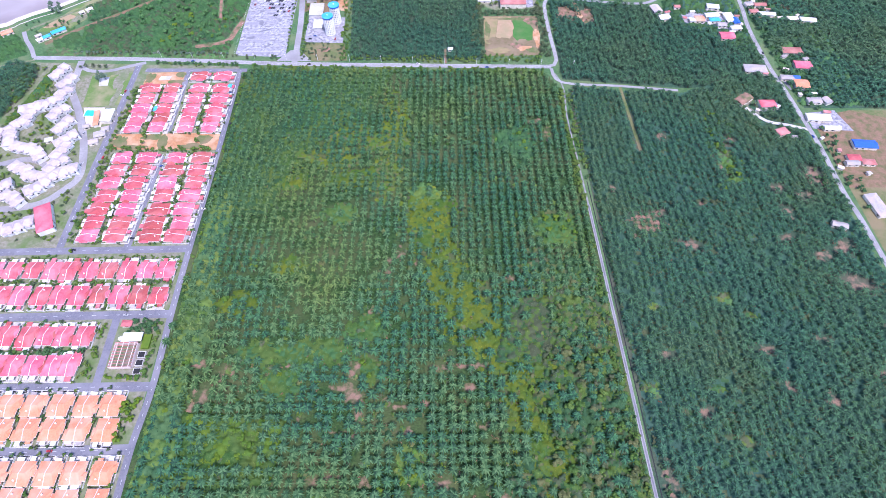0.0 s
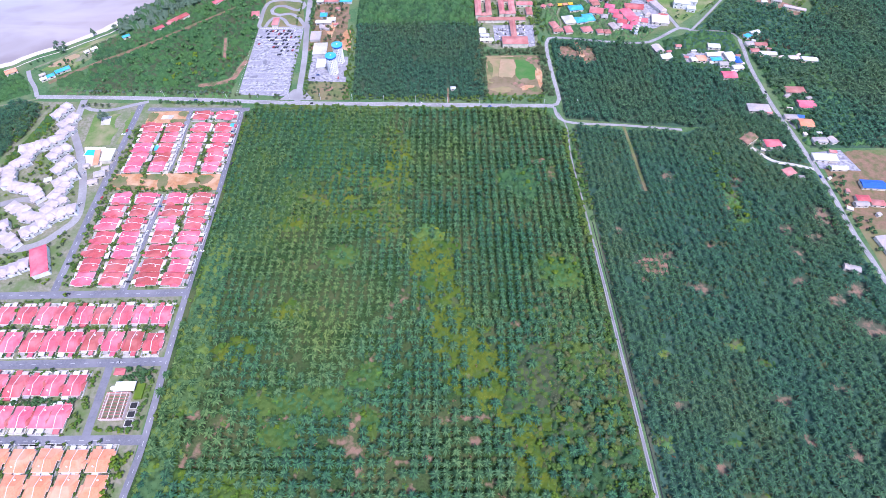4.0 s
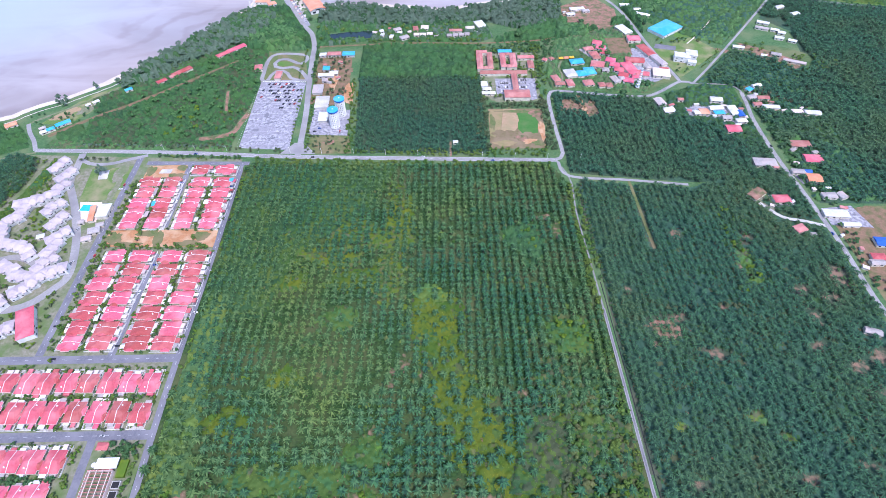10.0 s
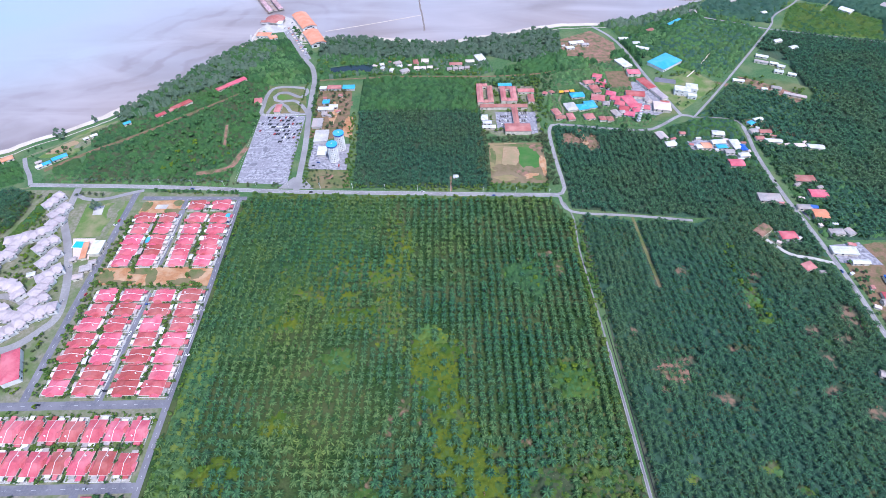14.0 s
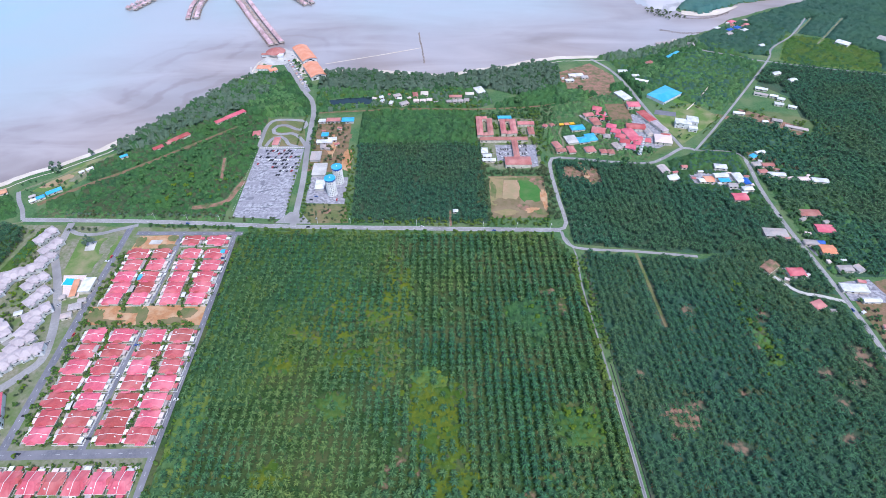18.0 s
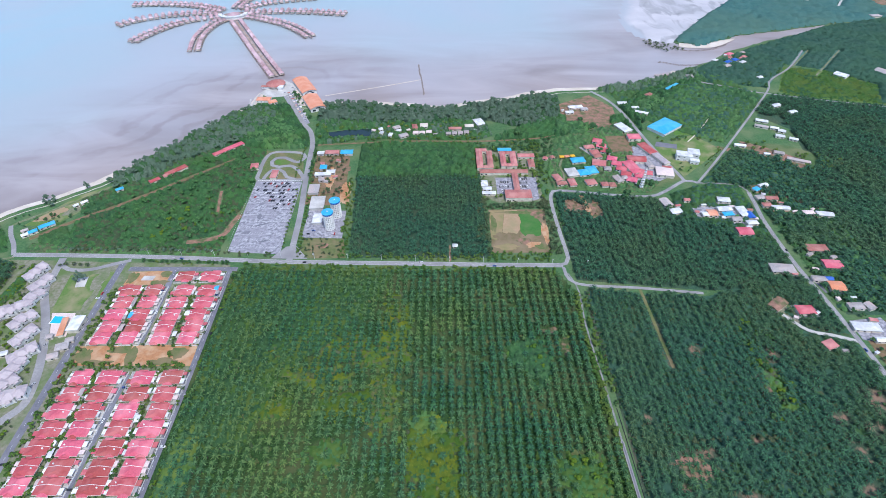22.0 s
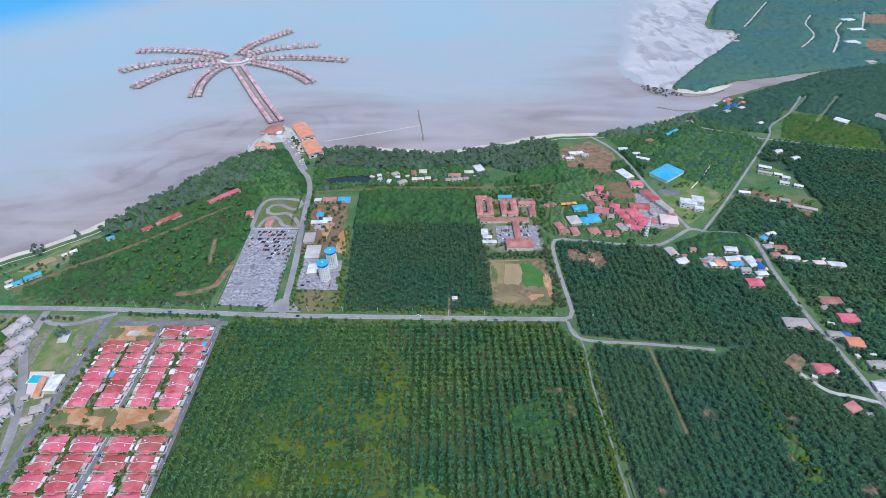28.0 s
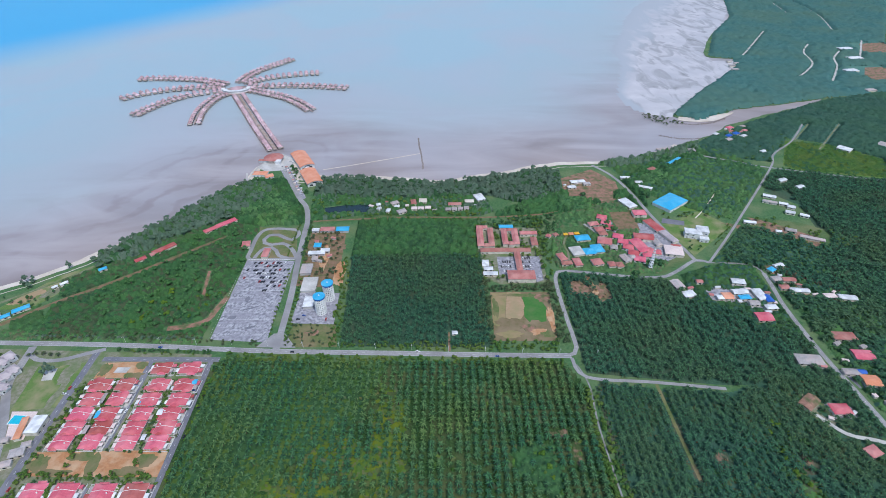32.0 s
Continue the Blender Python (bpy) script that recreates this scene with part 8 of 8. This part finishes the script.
cover("roadside_trees", [(117, 530), (131, 530), (130, 640), (121, 640)], 4.6, TREES, 0.8, 41, SCRUB_MATS, "row of trees beside the playing field", "trees", 0.85)
cover("roadside_trees", [(116, 640), (130, 640), (140, 790), (122, 780)], 6.5, TREES, 0.9, 42, TREE_MATS, "trees between school and lane", "trees", 0.7)
cover("hedge_row", [(151, 24), (146, 150), (143, 300), (141, 400), (139, 478), (148, 478), (148, 400), (151, 300), (154, 150), (160, 24)], 4.0, SHRUBS, 0.95, 250, DARK_MATS, "green weeds and shrubs along the farm lane", "shrubs", 0.75)
cover("hedge_row", [(137, 24), (134, 150), (131, 300), (129, 400), (127, 474), (136, 478), (138, 400), (139, 300), (143, 150), (147, 24)], 4.0, SHRUBS, 1.0, 251, TREE_MATS, "green shrubs along the farm lane", "shrubs", 0.75)
cover("scrub", [(-124, 530), (-112, 530), (-122, 690), (-134, 690)], 4.5, SHRUBS, 1.2, 43, TREE_MATS, "light green shrubs beside the palms", "shrubs", 0.7)
cover("scrub", [(-172, 530), (-122, 530), (-124, 564), (-170, 564)], 5.5, SHRUBS, 1.0, 44, SCRUB_MATS, "rough shrubs on waste ground", "shrubs", 0.55)
canopy("scrub", [(-455, 610), (-412, 660), (-367, 716), (-311, 775), (-325, 790), (-380, 740), (-430, 685), (-470, 640)], 45, [M_LEAFDARK, M_WOODS, M_SCRUB], "green shrubs behind the beach", "shrubs", 1.6, (1.3, 3.2), (0.8, 5.0), 0.65, 0.4, 0.7)
canopy("scrub", [(-480, 560), (-445, 548), (-440, 560), (-470, 600), (-490, 580)], 46, [M_LEAFDARK, M_WOODS], "green shrubs by the beach road", "shrubs", 1.6, (1.3, 3.2), (0.8, 4.5), 0.7, 0.4, 0.7)
canopy("scrub", [(-610, 548), (-540, 526), (-506, 544), (-520, 566), (-540, 588), (-600, 590)], 47, [M_WOODS, M_LEAFDARK, M_WOODS], "green trees and rough grass by the beach road", "trees", 1.7, (1.4, 3.6), (0.6, 5.0), 0.55, 0.4, 0.75)
canopy("scrub", [(-488, 542), (-262, 532), (-262, 548), (-484, 558)], 268, [M_LEAFDARK, M_SCRUB, M_WOODS], "low green growth along the road", "shrubs", 1.5, (1.2, 2.8), (0.5, 3.0), 0.7, 0.4, 0.6)
cover("scrub", [(-500, 530), (-484, 430), (-478, 360), (-466, 360), (-470, 430), (-486, 526)], 5.0, SHRUBS, 1.3, 48, TREE_MATS, "green shrubs along the resort boundary", "shrubs", 0.8)
cover("garden_shrubs", [(-470, 300), (-475, 400), (-490, 520), (-440, 524), (-366, 350), (-364, 270), (-460, 270)], 7.0, SHRUBS, 1.0, 49, SCRUB_MATS, "garden shrubs between apartment blocks", "shrubs", 0.5)
cover("garden_shrubs", [(-352, 266), (-352, 384), (-242, 384), (-238, 266)], 5.0, SHRUBS, 0.75, 50, TREE_MATS, "small garden trees and shrubs between houses", "shrubs", 0.75)
cover("garden_shrubs", [(-352, 412), (-352, 486), (-242, 486), (-240, 412)], 5.0, SHRUBS, 0.75, 207, TREE_MATS, "small garden trees and shrubs between houses", "shrubs", 0.75)
cover("garden_shrubs", [(-247, 88), (-248, 126), (-234, 126), (-235, 88)], 4.5, TREES, 0.85, 208, LIME_MATS, "light green trees at the end of the row", "trees", 0.7)
cover("garden_shrubs", [(-285, 136), (-286, 190), (-280, 190), (-279, 136)], 3.6, SHRUBS, 1.0, 209, LIME_MATS, "lime-green roadside shrubs", "shrubs", 0.8)
cover("garden_shrubs", [(-266, 176), (-238, 176), (-238, 192), (-266, 192)], 4.0, TREES, 0.8, 210, DARK_MATS, "dark trees behind the pumping plant", "trees", 0.9)
cover("garden_shrubs", [(-270, 133.5), (-238, 134), (-238, 141), (-270, 141)], 3.5, SHRUBS, 1.2, 211, LIME_MATS, "lime-green hedge before the pumping plant", "shrubs", 0.9)
cover("hedge_row", [(-230, 262), (-236, 506), (-229, 506), (-222, 262)], 7.0, SHRUBS, 1.1, 212, LIME_MATS, "lime-green shrubs along the street", "shrubs", 0.5)
cover("garden_shrubs", [(-470, 200), (-470, 250), (-240, 252), (-238, 200)], 5.6, SHRUBS, 0.75, 51, TREE_MATS, "small garden trees and shrubs between houses", "shrubs", 0.75)
cover("garden_shrubs", [(-430, 138), (-430, 186), (-284, 186), (-284, 138)], 5.6, SHRUBS, 0.75, 52, TREE_MATS, "small garden trees and shrubs between houses", "shrubs", 0.75)
cover("garden_shrubs", [(-420, 24), (-420, 124), (-238, 124), (-238, 24)], 5.6, SHRUBS, 0.85, 53, TREE_MATS, "small garden trees and shrubs between houses", "shrubs", 0.75)
cover("garden_shrubs", [(-240, 138), (-232, 138), (-236, 190), (-242, 190)], 4.0, TREES, 0.8, 54, TREE_MATS, "hedge of green trees behind the pumping plant", "trees", 0.9)
cover("garden_shrubs", [(-256, 178), (-240, 178), (-240, 190), (-258, 190)], 4.0, TREES, 0.75, 55, DARK_MATS, "clump of dark green trees", "trees", 0.9)
canopy("garden_trees", [(140, 664), (216, 656), (262, 652), (300, 690), (290, 790), (270, 838), (160, 790), (138, 700)], 56, [M_LEAFDARK, M_WOODS, M_SCRUB], "garden trees of the complex", "trees", 1.5, (1.3, 3.4), (1.0, 5.0), 0.42, 0.4, 0.7)
canopy("garden_trees", [(-205, 770), (-198, 850), (60, 850), (70, 800), (50, 788), (-120, 792)], 134, [M_WOODS, M_LEAFDARK, M_PINE], "trees and shrubs round the chalets", "trees", 1.6, (1.5, 4.0), (1.5, 7.0), 0.6, 0.4, 0.8)
canopy("broad_trees", [(168, 842), (224, 838), (216, 806), (189, 796), (168, 812)], 264, [M_WOODS, M_WOODS, M_LEAFDARK], "dense clump of large green trees", "trees", 1.5, (3.5, 6.0), (6.0, 10.0), 0.95, 0.4, 0.9)
canopy("broad_trees", [(288, 854), (330, 876), (364, 906), (350, 924), (310, 894), (286, 874)], 265, [M_WOODS, M_LEAFDARK], "dense clump of large dark trees", "trees", 1.6, (3.5, 6.0), (6.0, 10.0), 0.95, 0.4, 0.9)
canopy("village_trees", [(285, 596), (345, 560), (384, 520), (384, 668), (335, 668), (290, 650)], 57, [M_LEAFDARK, M_FARLEAF, M_WOODS], "garden trees round village houses", "trees", 1.7, (1.6, 3.8), (1.5, 6.0), 0.62, 0.35, 0.8)
canopy("village_trees", [(398, 448), (398, 662), (432, 640), (480, 606), (470, 448)], 263, [M_LEAFDARK, M_FARLEAF, M_WOODS], "garden trees round village houses", "trees", 1.7, (1.6, 3.8), (1.5, 5.0), 0.35, 0.35, 0.8)
canopy("village_trees", [(340, 676), (420, 668), (470, 640), (484, 690), (440, 735), (414, 758)], 266, [M_LEAFDARK, M_FARLEAF], "dark trees behind the village", "trees", 2.0, (1.8, 4.0), (2.0, 6.0), 0.6, 0.3, 0.9)

yx, yy = np.array([t[0] for t in YARD_TREES]), np.array([t[1] for t in YARD_TREES])
for n, (mats_, part_) in enumerate(((TREE_MATS, 0), (DARK_MATS, 1), (SCRUB_MATS, 2))):
    k = (np.arange(len(yx)) % 3 == part_) & (near_line(np.array([(-297, 412), (-300, 512)]), yx, yy) > 4) & (near_line(np.array([(-293, 376), (-292, 263)]), yx, yy) > 4)
    tagged(joined("yard_trees", TREES, yx[k], yy[k], 0.55, 170 + n, mats_, 0.05), "small green trees in the house yards", "trees", "", "stuff")


lit_x, lit_y = spots([(-190, 24), (-195, 145), (60, 200), (60, 24)], 9.0, 3.0, 75)
k = (np.random.default_rng(75).random(len(lit_x)) < 0.3) & free(lit_x, lit_y, 0.5)
tagged(joined("fallen_fronds", FERNS, lit_x[k], lit_y[k], 0.9, 75, [M_DEAD, M_TRUNK], 0.02), "heaps of brown fallen fronds between the palms", "litter", "", "stuff")
lit_x, lit_y = spots(EAST_FIELD, 13.0, 4.0, 76)
k = (np.random.default_rng(76).random(len(lit_x)) < 0.4) & free(lit_x, lit_y, 0.5)
tagged(joined("fallen_fronds", FERNS, lit_x[k], lit_y[k], 0.9, 76, [M_DEAD, M_TRUNK], 0.02), "heaps of brown fallen fronds between the palms", "litter", "", "stuff")
fern_x, fern_y = spots(FIELD, 8.5, 2.6, 70)
k = free(fern_x, fern_y, 0.5) & (zone_value(fern_x, fern_y, SOILS) < 0.3)
tagged(joined("ferns", FERNS, fern_x[k], fern_y[k], 1.0, 70, DARK_MATS, 0.03), "green ferns and weeds under the palms", "undergrowth", "", "stuff")
canopy("undergrowth", [(155, 24), (146, 480), (268, 468), (345, 500), (388, 470), (392, 24)], 79, [M_FARLEAF, M_LEAFDARK, M_SCRUB], "dark weeds and low fronds under the palms", "undergrowth", 2.0, (1.2, 3.0), (0.3, 1.6), 0.3, 0.12, 0.7, margin=0.0, bare=EAST_SOILS)
canopy("creepers", FIELD, 71, [M_WEEDS, M_WEEDS, M_LEAF, M_WEEDS], "yellow-green creepers and grass between the palms", "undergrowth", 1.3, (1.0, 3.0), (0.4, 1.8), 0.7, 0.35, 0.55, [g for g in GRASSY if g[1] < 350], 0.42)
canopy("creepers", FIELD, 77, [M_WEEDS, M_LEAF, M_OLIVELEAF], "olive grass and creepers between the palms", "undergrowth", 1.5, (1.0, 2.6), (0.3, 1.4), 0.55, 0.3, 0.55, [g for g in GRASSY if g[1] >= 350], 0.45)
canopy("creepers", FIELD, 72, [M_LEAF, M_WOODS, M_LEAF], "fresh green creepers between the palms", "undergrowth", 1.3, (1.0, 3.0), (0.5, 2.2), 0.8, 0.35, 0.55, [g for g in GREENS if g[1] < 350], 0.42)
canopy("creepers", FIELD, 80, [M_LEAFDARK, M_WOODS], "green shrubs in a gap between the palms", "undergrowth", 1.4, (1.2, 3.2), (0.8, 4.0), 0.8, 0.35, 0.6, [g for g in GREENS if g[1] >= 350], 0.42)
canopy("creepers", EAST_FIELD, 73, [M_LEAF, M_WOODS, M_SCRUB], "fresh green weeds and shrubs between the palms", "undergrowth", 1.3, (1.0, 2.8), (0.5, 3.4), 0.6, 0.35, 0.55, EAST_GREENS, 0.45)

x, y = spots([(145, 605), (150, 638), (196, 636), (194, 596), (160, 596)], 6.5, 1.0, 74)
k = free(x, y, 0.5) & (np.random.default_rng(74).random(len(x)) < 0.6)
tagged(joined("young_palms", PALM_SMALL, x[k], y[k], 0.9, 74, [M_DEAD, M_TRUNK], 0.05), "small dry brown palms on cleared earth", "oil palms", "", "stuff")
cover("promenade_trees", [(-266, 950), (-240, 895), (-218, 850), (-212, 858), (-232, 900), (-252, 950)], 5.0, TREES, 0.8, 75, DARK_MATS, "trees between promenade and event halls", "trees", 0.8)

for k, (poly, step, tpl, size, mats, keep_) in enumerate((
        ([(-303, 412), (-300, 480), (-296, 480), (-292, 412)], 4.6, TREES, 0.8, TREE_MATS, 0.7), ([(-298, 268), (-299, 374), (-287, 374), (-286, 268)], 4.6, TREES, 0.8, TREE_MATS, 0.7),
        ([(-352, 268), (-355, 480), (-345, 480), (-344, 268)], 4.8, TREES, 0.8, TREE_MATS, 0.7), ([(-322, 268), (-322, 480), (-316, 480), (-316, 268)], 4.6, TREES, 0.75, TREE_MATS, 0.65), ([(-265, 268), (-265, 480), (-260, 480), (-260, 268)], 4.6, TREES, 0.75, TREE_MATS, 0.55),
        ([(-352, 383), (-352, 388), (-242, 388), (-242, 383)], 4.5, SHRUBS, 1.3, TREE_MATS, 0.8), ([(-440, 197), (-440, 203), (-240, 205), (-240, 199)], 4.5, SHRUBS, 0.8, TREE_MATS, 0.7), ([(-440, 246), (-440, 254), (-240, 256), (-240, 248)], 4.5, SHRUBS, 0.85, TREE_MATS, 0.7),
        ([(-430, 221), (-430, 226), (-240, 226), (-240, 221)], 5.0, TREES, 0.75, TREE_MATS, 0.5), ([(-420, 158), (-420, 164), (-286, 164), (-286, 158)], 5.0, TREES, 0.8, DARK_MATS, 0.6), ([(-420, 135), (-420, 140), (-282, 140), (-282, 135)], 4.5, SHRUBS, 0.8, TREE_MATS, 0.7), ([(-420, 183), (-420, 187), (-284, 187), (-284, 183)], 4.5, SHRUBS, 0.8, TREE_MATS, 0.7),
        ([(-287, 138), (-288, 188), (-280, 188), (-279, 138)], 4.8, TREES, 0.75, TREE_MATS, 0.7), ([(-270, 136), (-240, 136), (-240, 142), (-270, 142)], 4.0, TREES, 0.8, TREE_MATS, 0.85), ([(-246, 88), (-246, 126), (-236, 126), (-235, 88)], 5.0, TREES, 0.7, TREE_MATS, 0.6), ([(-240, 30), (-239, 80), (-233, 80), (-233, 30)], 4.6, TREES, 0.8, TREE_MATS, 0.7),
        ([(-420, 105), (-420, 110), (-246, 110), (-246, 105)], 5.0, SHRUBS, 0.9, TREE_MATS, 0.6), ([(-420, 58), (-420, 62), (-240, 62), (-240, 58)], 5.0, SHRUBS, 0.9, TREE_MATS, 0.6), ([(-420, 88), (-420, 92), (-246, 92), (-246, 88)], 5.0, SHRUBS, 0.8, TREE_MATS, 0.6), ([(-420, 122), (-420, 127), (-246, 127), (-246, 122)], 5.0, SHRUBS, 0.8, TREE_MATS, 0.6))):
    cover("estate_trees", poly, step, tpl, size, 100 + k, mats, "small street and garden trees of the estate", "trees", keep_)
for k, (poly, step, tpl, size, mats, keep_, lab) in enumerate((
        ([(-238, 506), (116, 504), (120, 513), (-236, 521)], 3.8, SHRUBS, 1.3, TREE_MATS, 0.75, "shrubs between road and palms"), ([(-262, 528), (-262, 540), (-196, 538), (-196, 528)], 5.0, SHRUBS, 1.1, SCRUB_MATS, 0.7, "shrubs along the road"), ([(340, 692), (400, 768), (407, 762), (345, 686)], 4.0, SHRUBS, 0.9, TREE_MATS, 0.5, "shrubs along the country road"), ([(-352, 517), (-350, 530), (-245, 526), (-244, 517)], 5.5, SHRUBS, 1.0, TREE_MATS, 0.5, "shrubs on the road median"),
        ([(-122, 774), (48, 774), (50, 792), (-122, 792)], 5.0, SHRUBS, 1.3, TREE_MATS, 0.6, "shrubs along the earth path"),
        ([(38, 640), (30, 760), (130, 790), (140, 700), (132, 640)], 7.0, TREES, 0.85, TREE_MATS, 0.6, "trees round the school"), ([(36, 536), (36, 700), (46, 700), (50, 536)], 5.5, TREES, 0.8, SCRUB_MATS, 0.8, "trees beside the playing field"),
        ([(136, 540), (138, 650), (150, 652), (142, 540)], 5.0, SHRUBS, 1.2, DARK_MATS, 0.7, "shrubs along the lane"), ([(322, 770), (398, 780), (340, 800), (310, 796)], 8.0, TREES, 0.8, TREE_MATS, 0.5, "trees round the white building"), 
        ([(374, 300), (374, 660), (384, 660), (390, 300)], 6.0, TREES, 0.75, DARK_MATS, 0.6, "trees along the village road"), ([(392, 300), (394, 660), (420, 660), (420, 300)], 7.0, TREES, 0.85, DARK_MATS, 0.5, "trees along the village road"),
        ([(-478, 280), (-478, 400), (-492, 520), (-440, 524), (-366, 350), (-364, 272)], 5.4, TREES, 0.6, LIME_MATS, 0.35, "yellow-green garden shrubs between apartment blocks"), ([(-478, 280), (-478, 400), (-492, 520), (-440, 524), (-366, 350), (-364, 272)], 5.8, TREES, 0.7, TREE_MATS, 0.35, "garden trees between apartment blocks"),
        ([(-362, 400), (-366, 510), (-358, 510), (-355, 400)], 4.5, SHRUBS, 0.9, SCRUB_MATS, 0.8, "hedge along the estate street"), ([(480, 980), (560, 960), (640, 1060), (600, 1120), (470, 1040)], 8.0, WOODS, 0.9, DARK_MATS, 0.8, "trees behind the fishing hamlet"), ([(-540, 600), (-500, 560), (-450, 600), (-440, 660), (-470, 650)], 7.0, SHRUBS, 1.2, DARK_MATS, 0.4, "shrubs behind the beach"))):
    cover("shrubbery", poly, step, tpl, size, 130 + k, mats, lab, "shrubs", keep_)

def row_of(name, a, b, step, templates, size, seed, mats, label):
    """A regular row of roadside trees."""
    n = int(math.hypot(b[0] - a[0], b[1] - a[1]) / step)
    rng = np.random.default_rng(seed)
    t = np.arange(n + 1) / n
    x, y = a[0] + (b[0] - a[0]) * t + rng.uniform(-0.8, 0.8, n + 1), a[1] + (b[1] - a[1]) * t + rng.uniform(-0.8, 0.8, n + 1)
    k = rng.random(n + 1) < 0.92
    tagged(joined(name, templates, x[k], y[k], size, seed, mats, 0.05), label, "trees", "", "stuff")


cover("shrubbery", [(276, 328), (302, 328), (308, 432), (284, 438)], 8.0, TREES, 0.9, 238, LIME_MATS, "light green trees in a gap of the palms", "trees", 0.45)
cover("shrubbery", [(270, 328), (306, 328), (312, 432), (280, 438)], 8.5, TREES, 1.0, 239, DARK_MATS, "dark green trees in a gap of the palms", "trees", 0.4)
row_of("tree_row", (192, 309), (306, 314), 6.5, TREES, 0.85, 237, [M_SCRUB, M_TRUNK], "row of pale green broad crowns across the palms")
row_of("tree_row", (-445, 545.5), (-262, 541), 6.6, TREES, 0.8, 230, [M_PINE, M_TRUNK], "row of small rounded grey-green roadside trees")
row_of("tree_row", (-340, 525), (-246, 522), 5.0, TREES, 0.75, 231, DARK_MATS, "row of green trees on the road median")
row_of("tree_row", (-190, 548), (-196, 660), 7.0, SHRUBS, 1.0, 232, TREE_MATS, "row of shrubs beside the car park")
row_of("tree_row", (-172, 545), (-178, 640), 6.0, SHRUBS, 1.0, 233, TREE_MATS, "row of shrubs along the jetty road")
row_of("tree_row", (-186, 690), (-190, 770), 5.0, TREES, 0.8, 234, DARK_MATS, "row of trees along the jetty road")
row_of("tree_row", (-205, 690), (-206, 770), 6.0, SHRUBS, 1.1, 235, TREE_MATS, "row of shrubs beside the kart track")
row_of("tree_row", (556, 932), (720, 886), 8.0, TREES, 0.8, 236, DARK_MATS, "row of trees along the country road")

# single trees that stand out
def stand(places, templates, name, label, mats, group, size, seed, category="tree"):
    plant(templates, name, category, label, mats, ("trunk", "crown"), group, [p[0] for p in places], [p[1] for p in places], size, seed)


stand([(-4, 278), (-58, 330), (-130, 140), (-160, 88), (-150, 80), (-165, 78), (-60, 140), (-22, 66), (-28, 76), (36, 60), (-100, 150), (98, 280), (106, 292), (112, 280), (118, 290), (96, 292), (122, 276), (-206, 150), (-208, 142), (60, 118), (68, 128), (104, 150), (114, 152), (124, 150), (-46, 56), (-36, 50), (84, 392), (80, 404), (86, 382), (-220, 258), (-204, 128), (-212, 112), (-200, 102), (-150, 92), (-142, 88), (-155, 96), (-90, 52), (-84, 46), (-30, 62), (-18, 54), (-34, 84), (-2, 72), (-64, 150), (96, 140), (88, 130), (74, 92), (92, 60), (110, 76), (120, 100), (100, 118), (-56, 216), (-188, 208), (-170, 240), (-110, 410), (-62, 470)], TREES, "tree", "bright lime-green broadleaf tree among the palms", LIME_MATS, "lime-green trees", 1.0, 61)
stand([(-398, 493), (-400, 500), (-393, 497)], PINES, "tree", "grey-green feathery tree on the lawn", PINE_MATS, "lawn trees", 0.8, 62)
stand([(-430, 518), (-424, 520), (-415, 520), (-408, 519), (-400, 518)], TREES, "tree", "small tree on the entrance island", SCRUB_MATS, "island trees", 0.8, 63)
stand([(-510, 632), (-503, 640), (-512, 640), (-448, 690), (-444, 696), (-476, 668), (-500, 628)], PINES, "tree", "lone casuarina tree on the beach", PINE_MATS, "beach trees", 0.9, 64)
stand([(-318, 368), (-322, 308), (-342, 284), (-338, 276), (-366, 270), (-288, 502), (-340, 258), (-240, 236), (-237, 246), (-240, 225), (-395, 235), (-376, 242)], TREES, "tree", "garden tree with rounded green crown", LIME_MATS, "garden trees", 0.75, 65)
stand([(225, 755), (233, 748), (228, 765), (262, 672), (270, 668), (228, 640), (235, 650), (110, 800), (130, 815), (150, 830), (212, 846), (308, 840), (346, 901), (363, 909), (336, 882), (354, 892)], WOODS, "tree", "large dark green tree", DARK_MATS, "large trees", 1.3, 66)
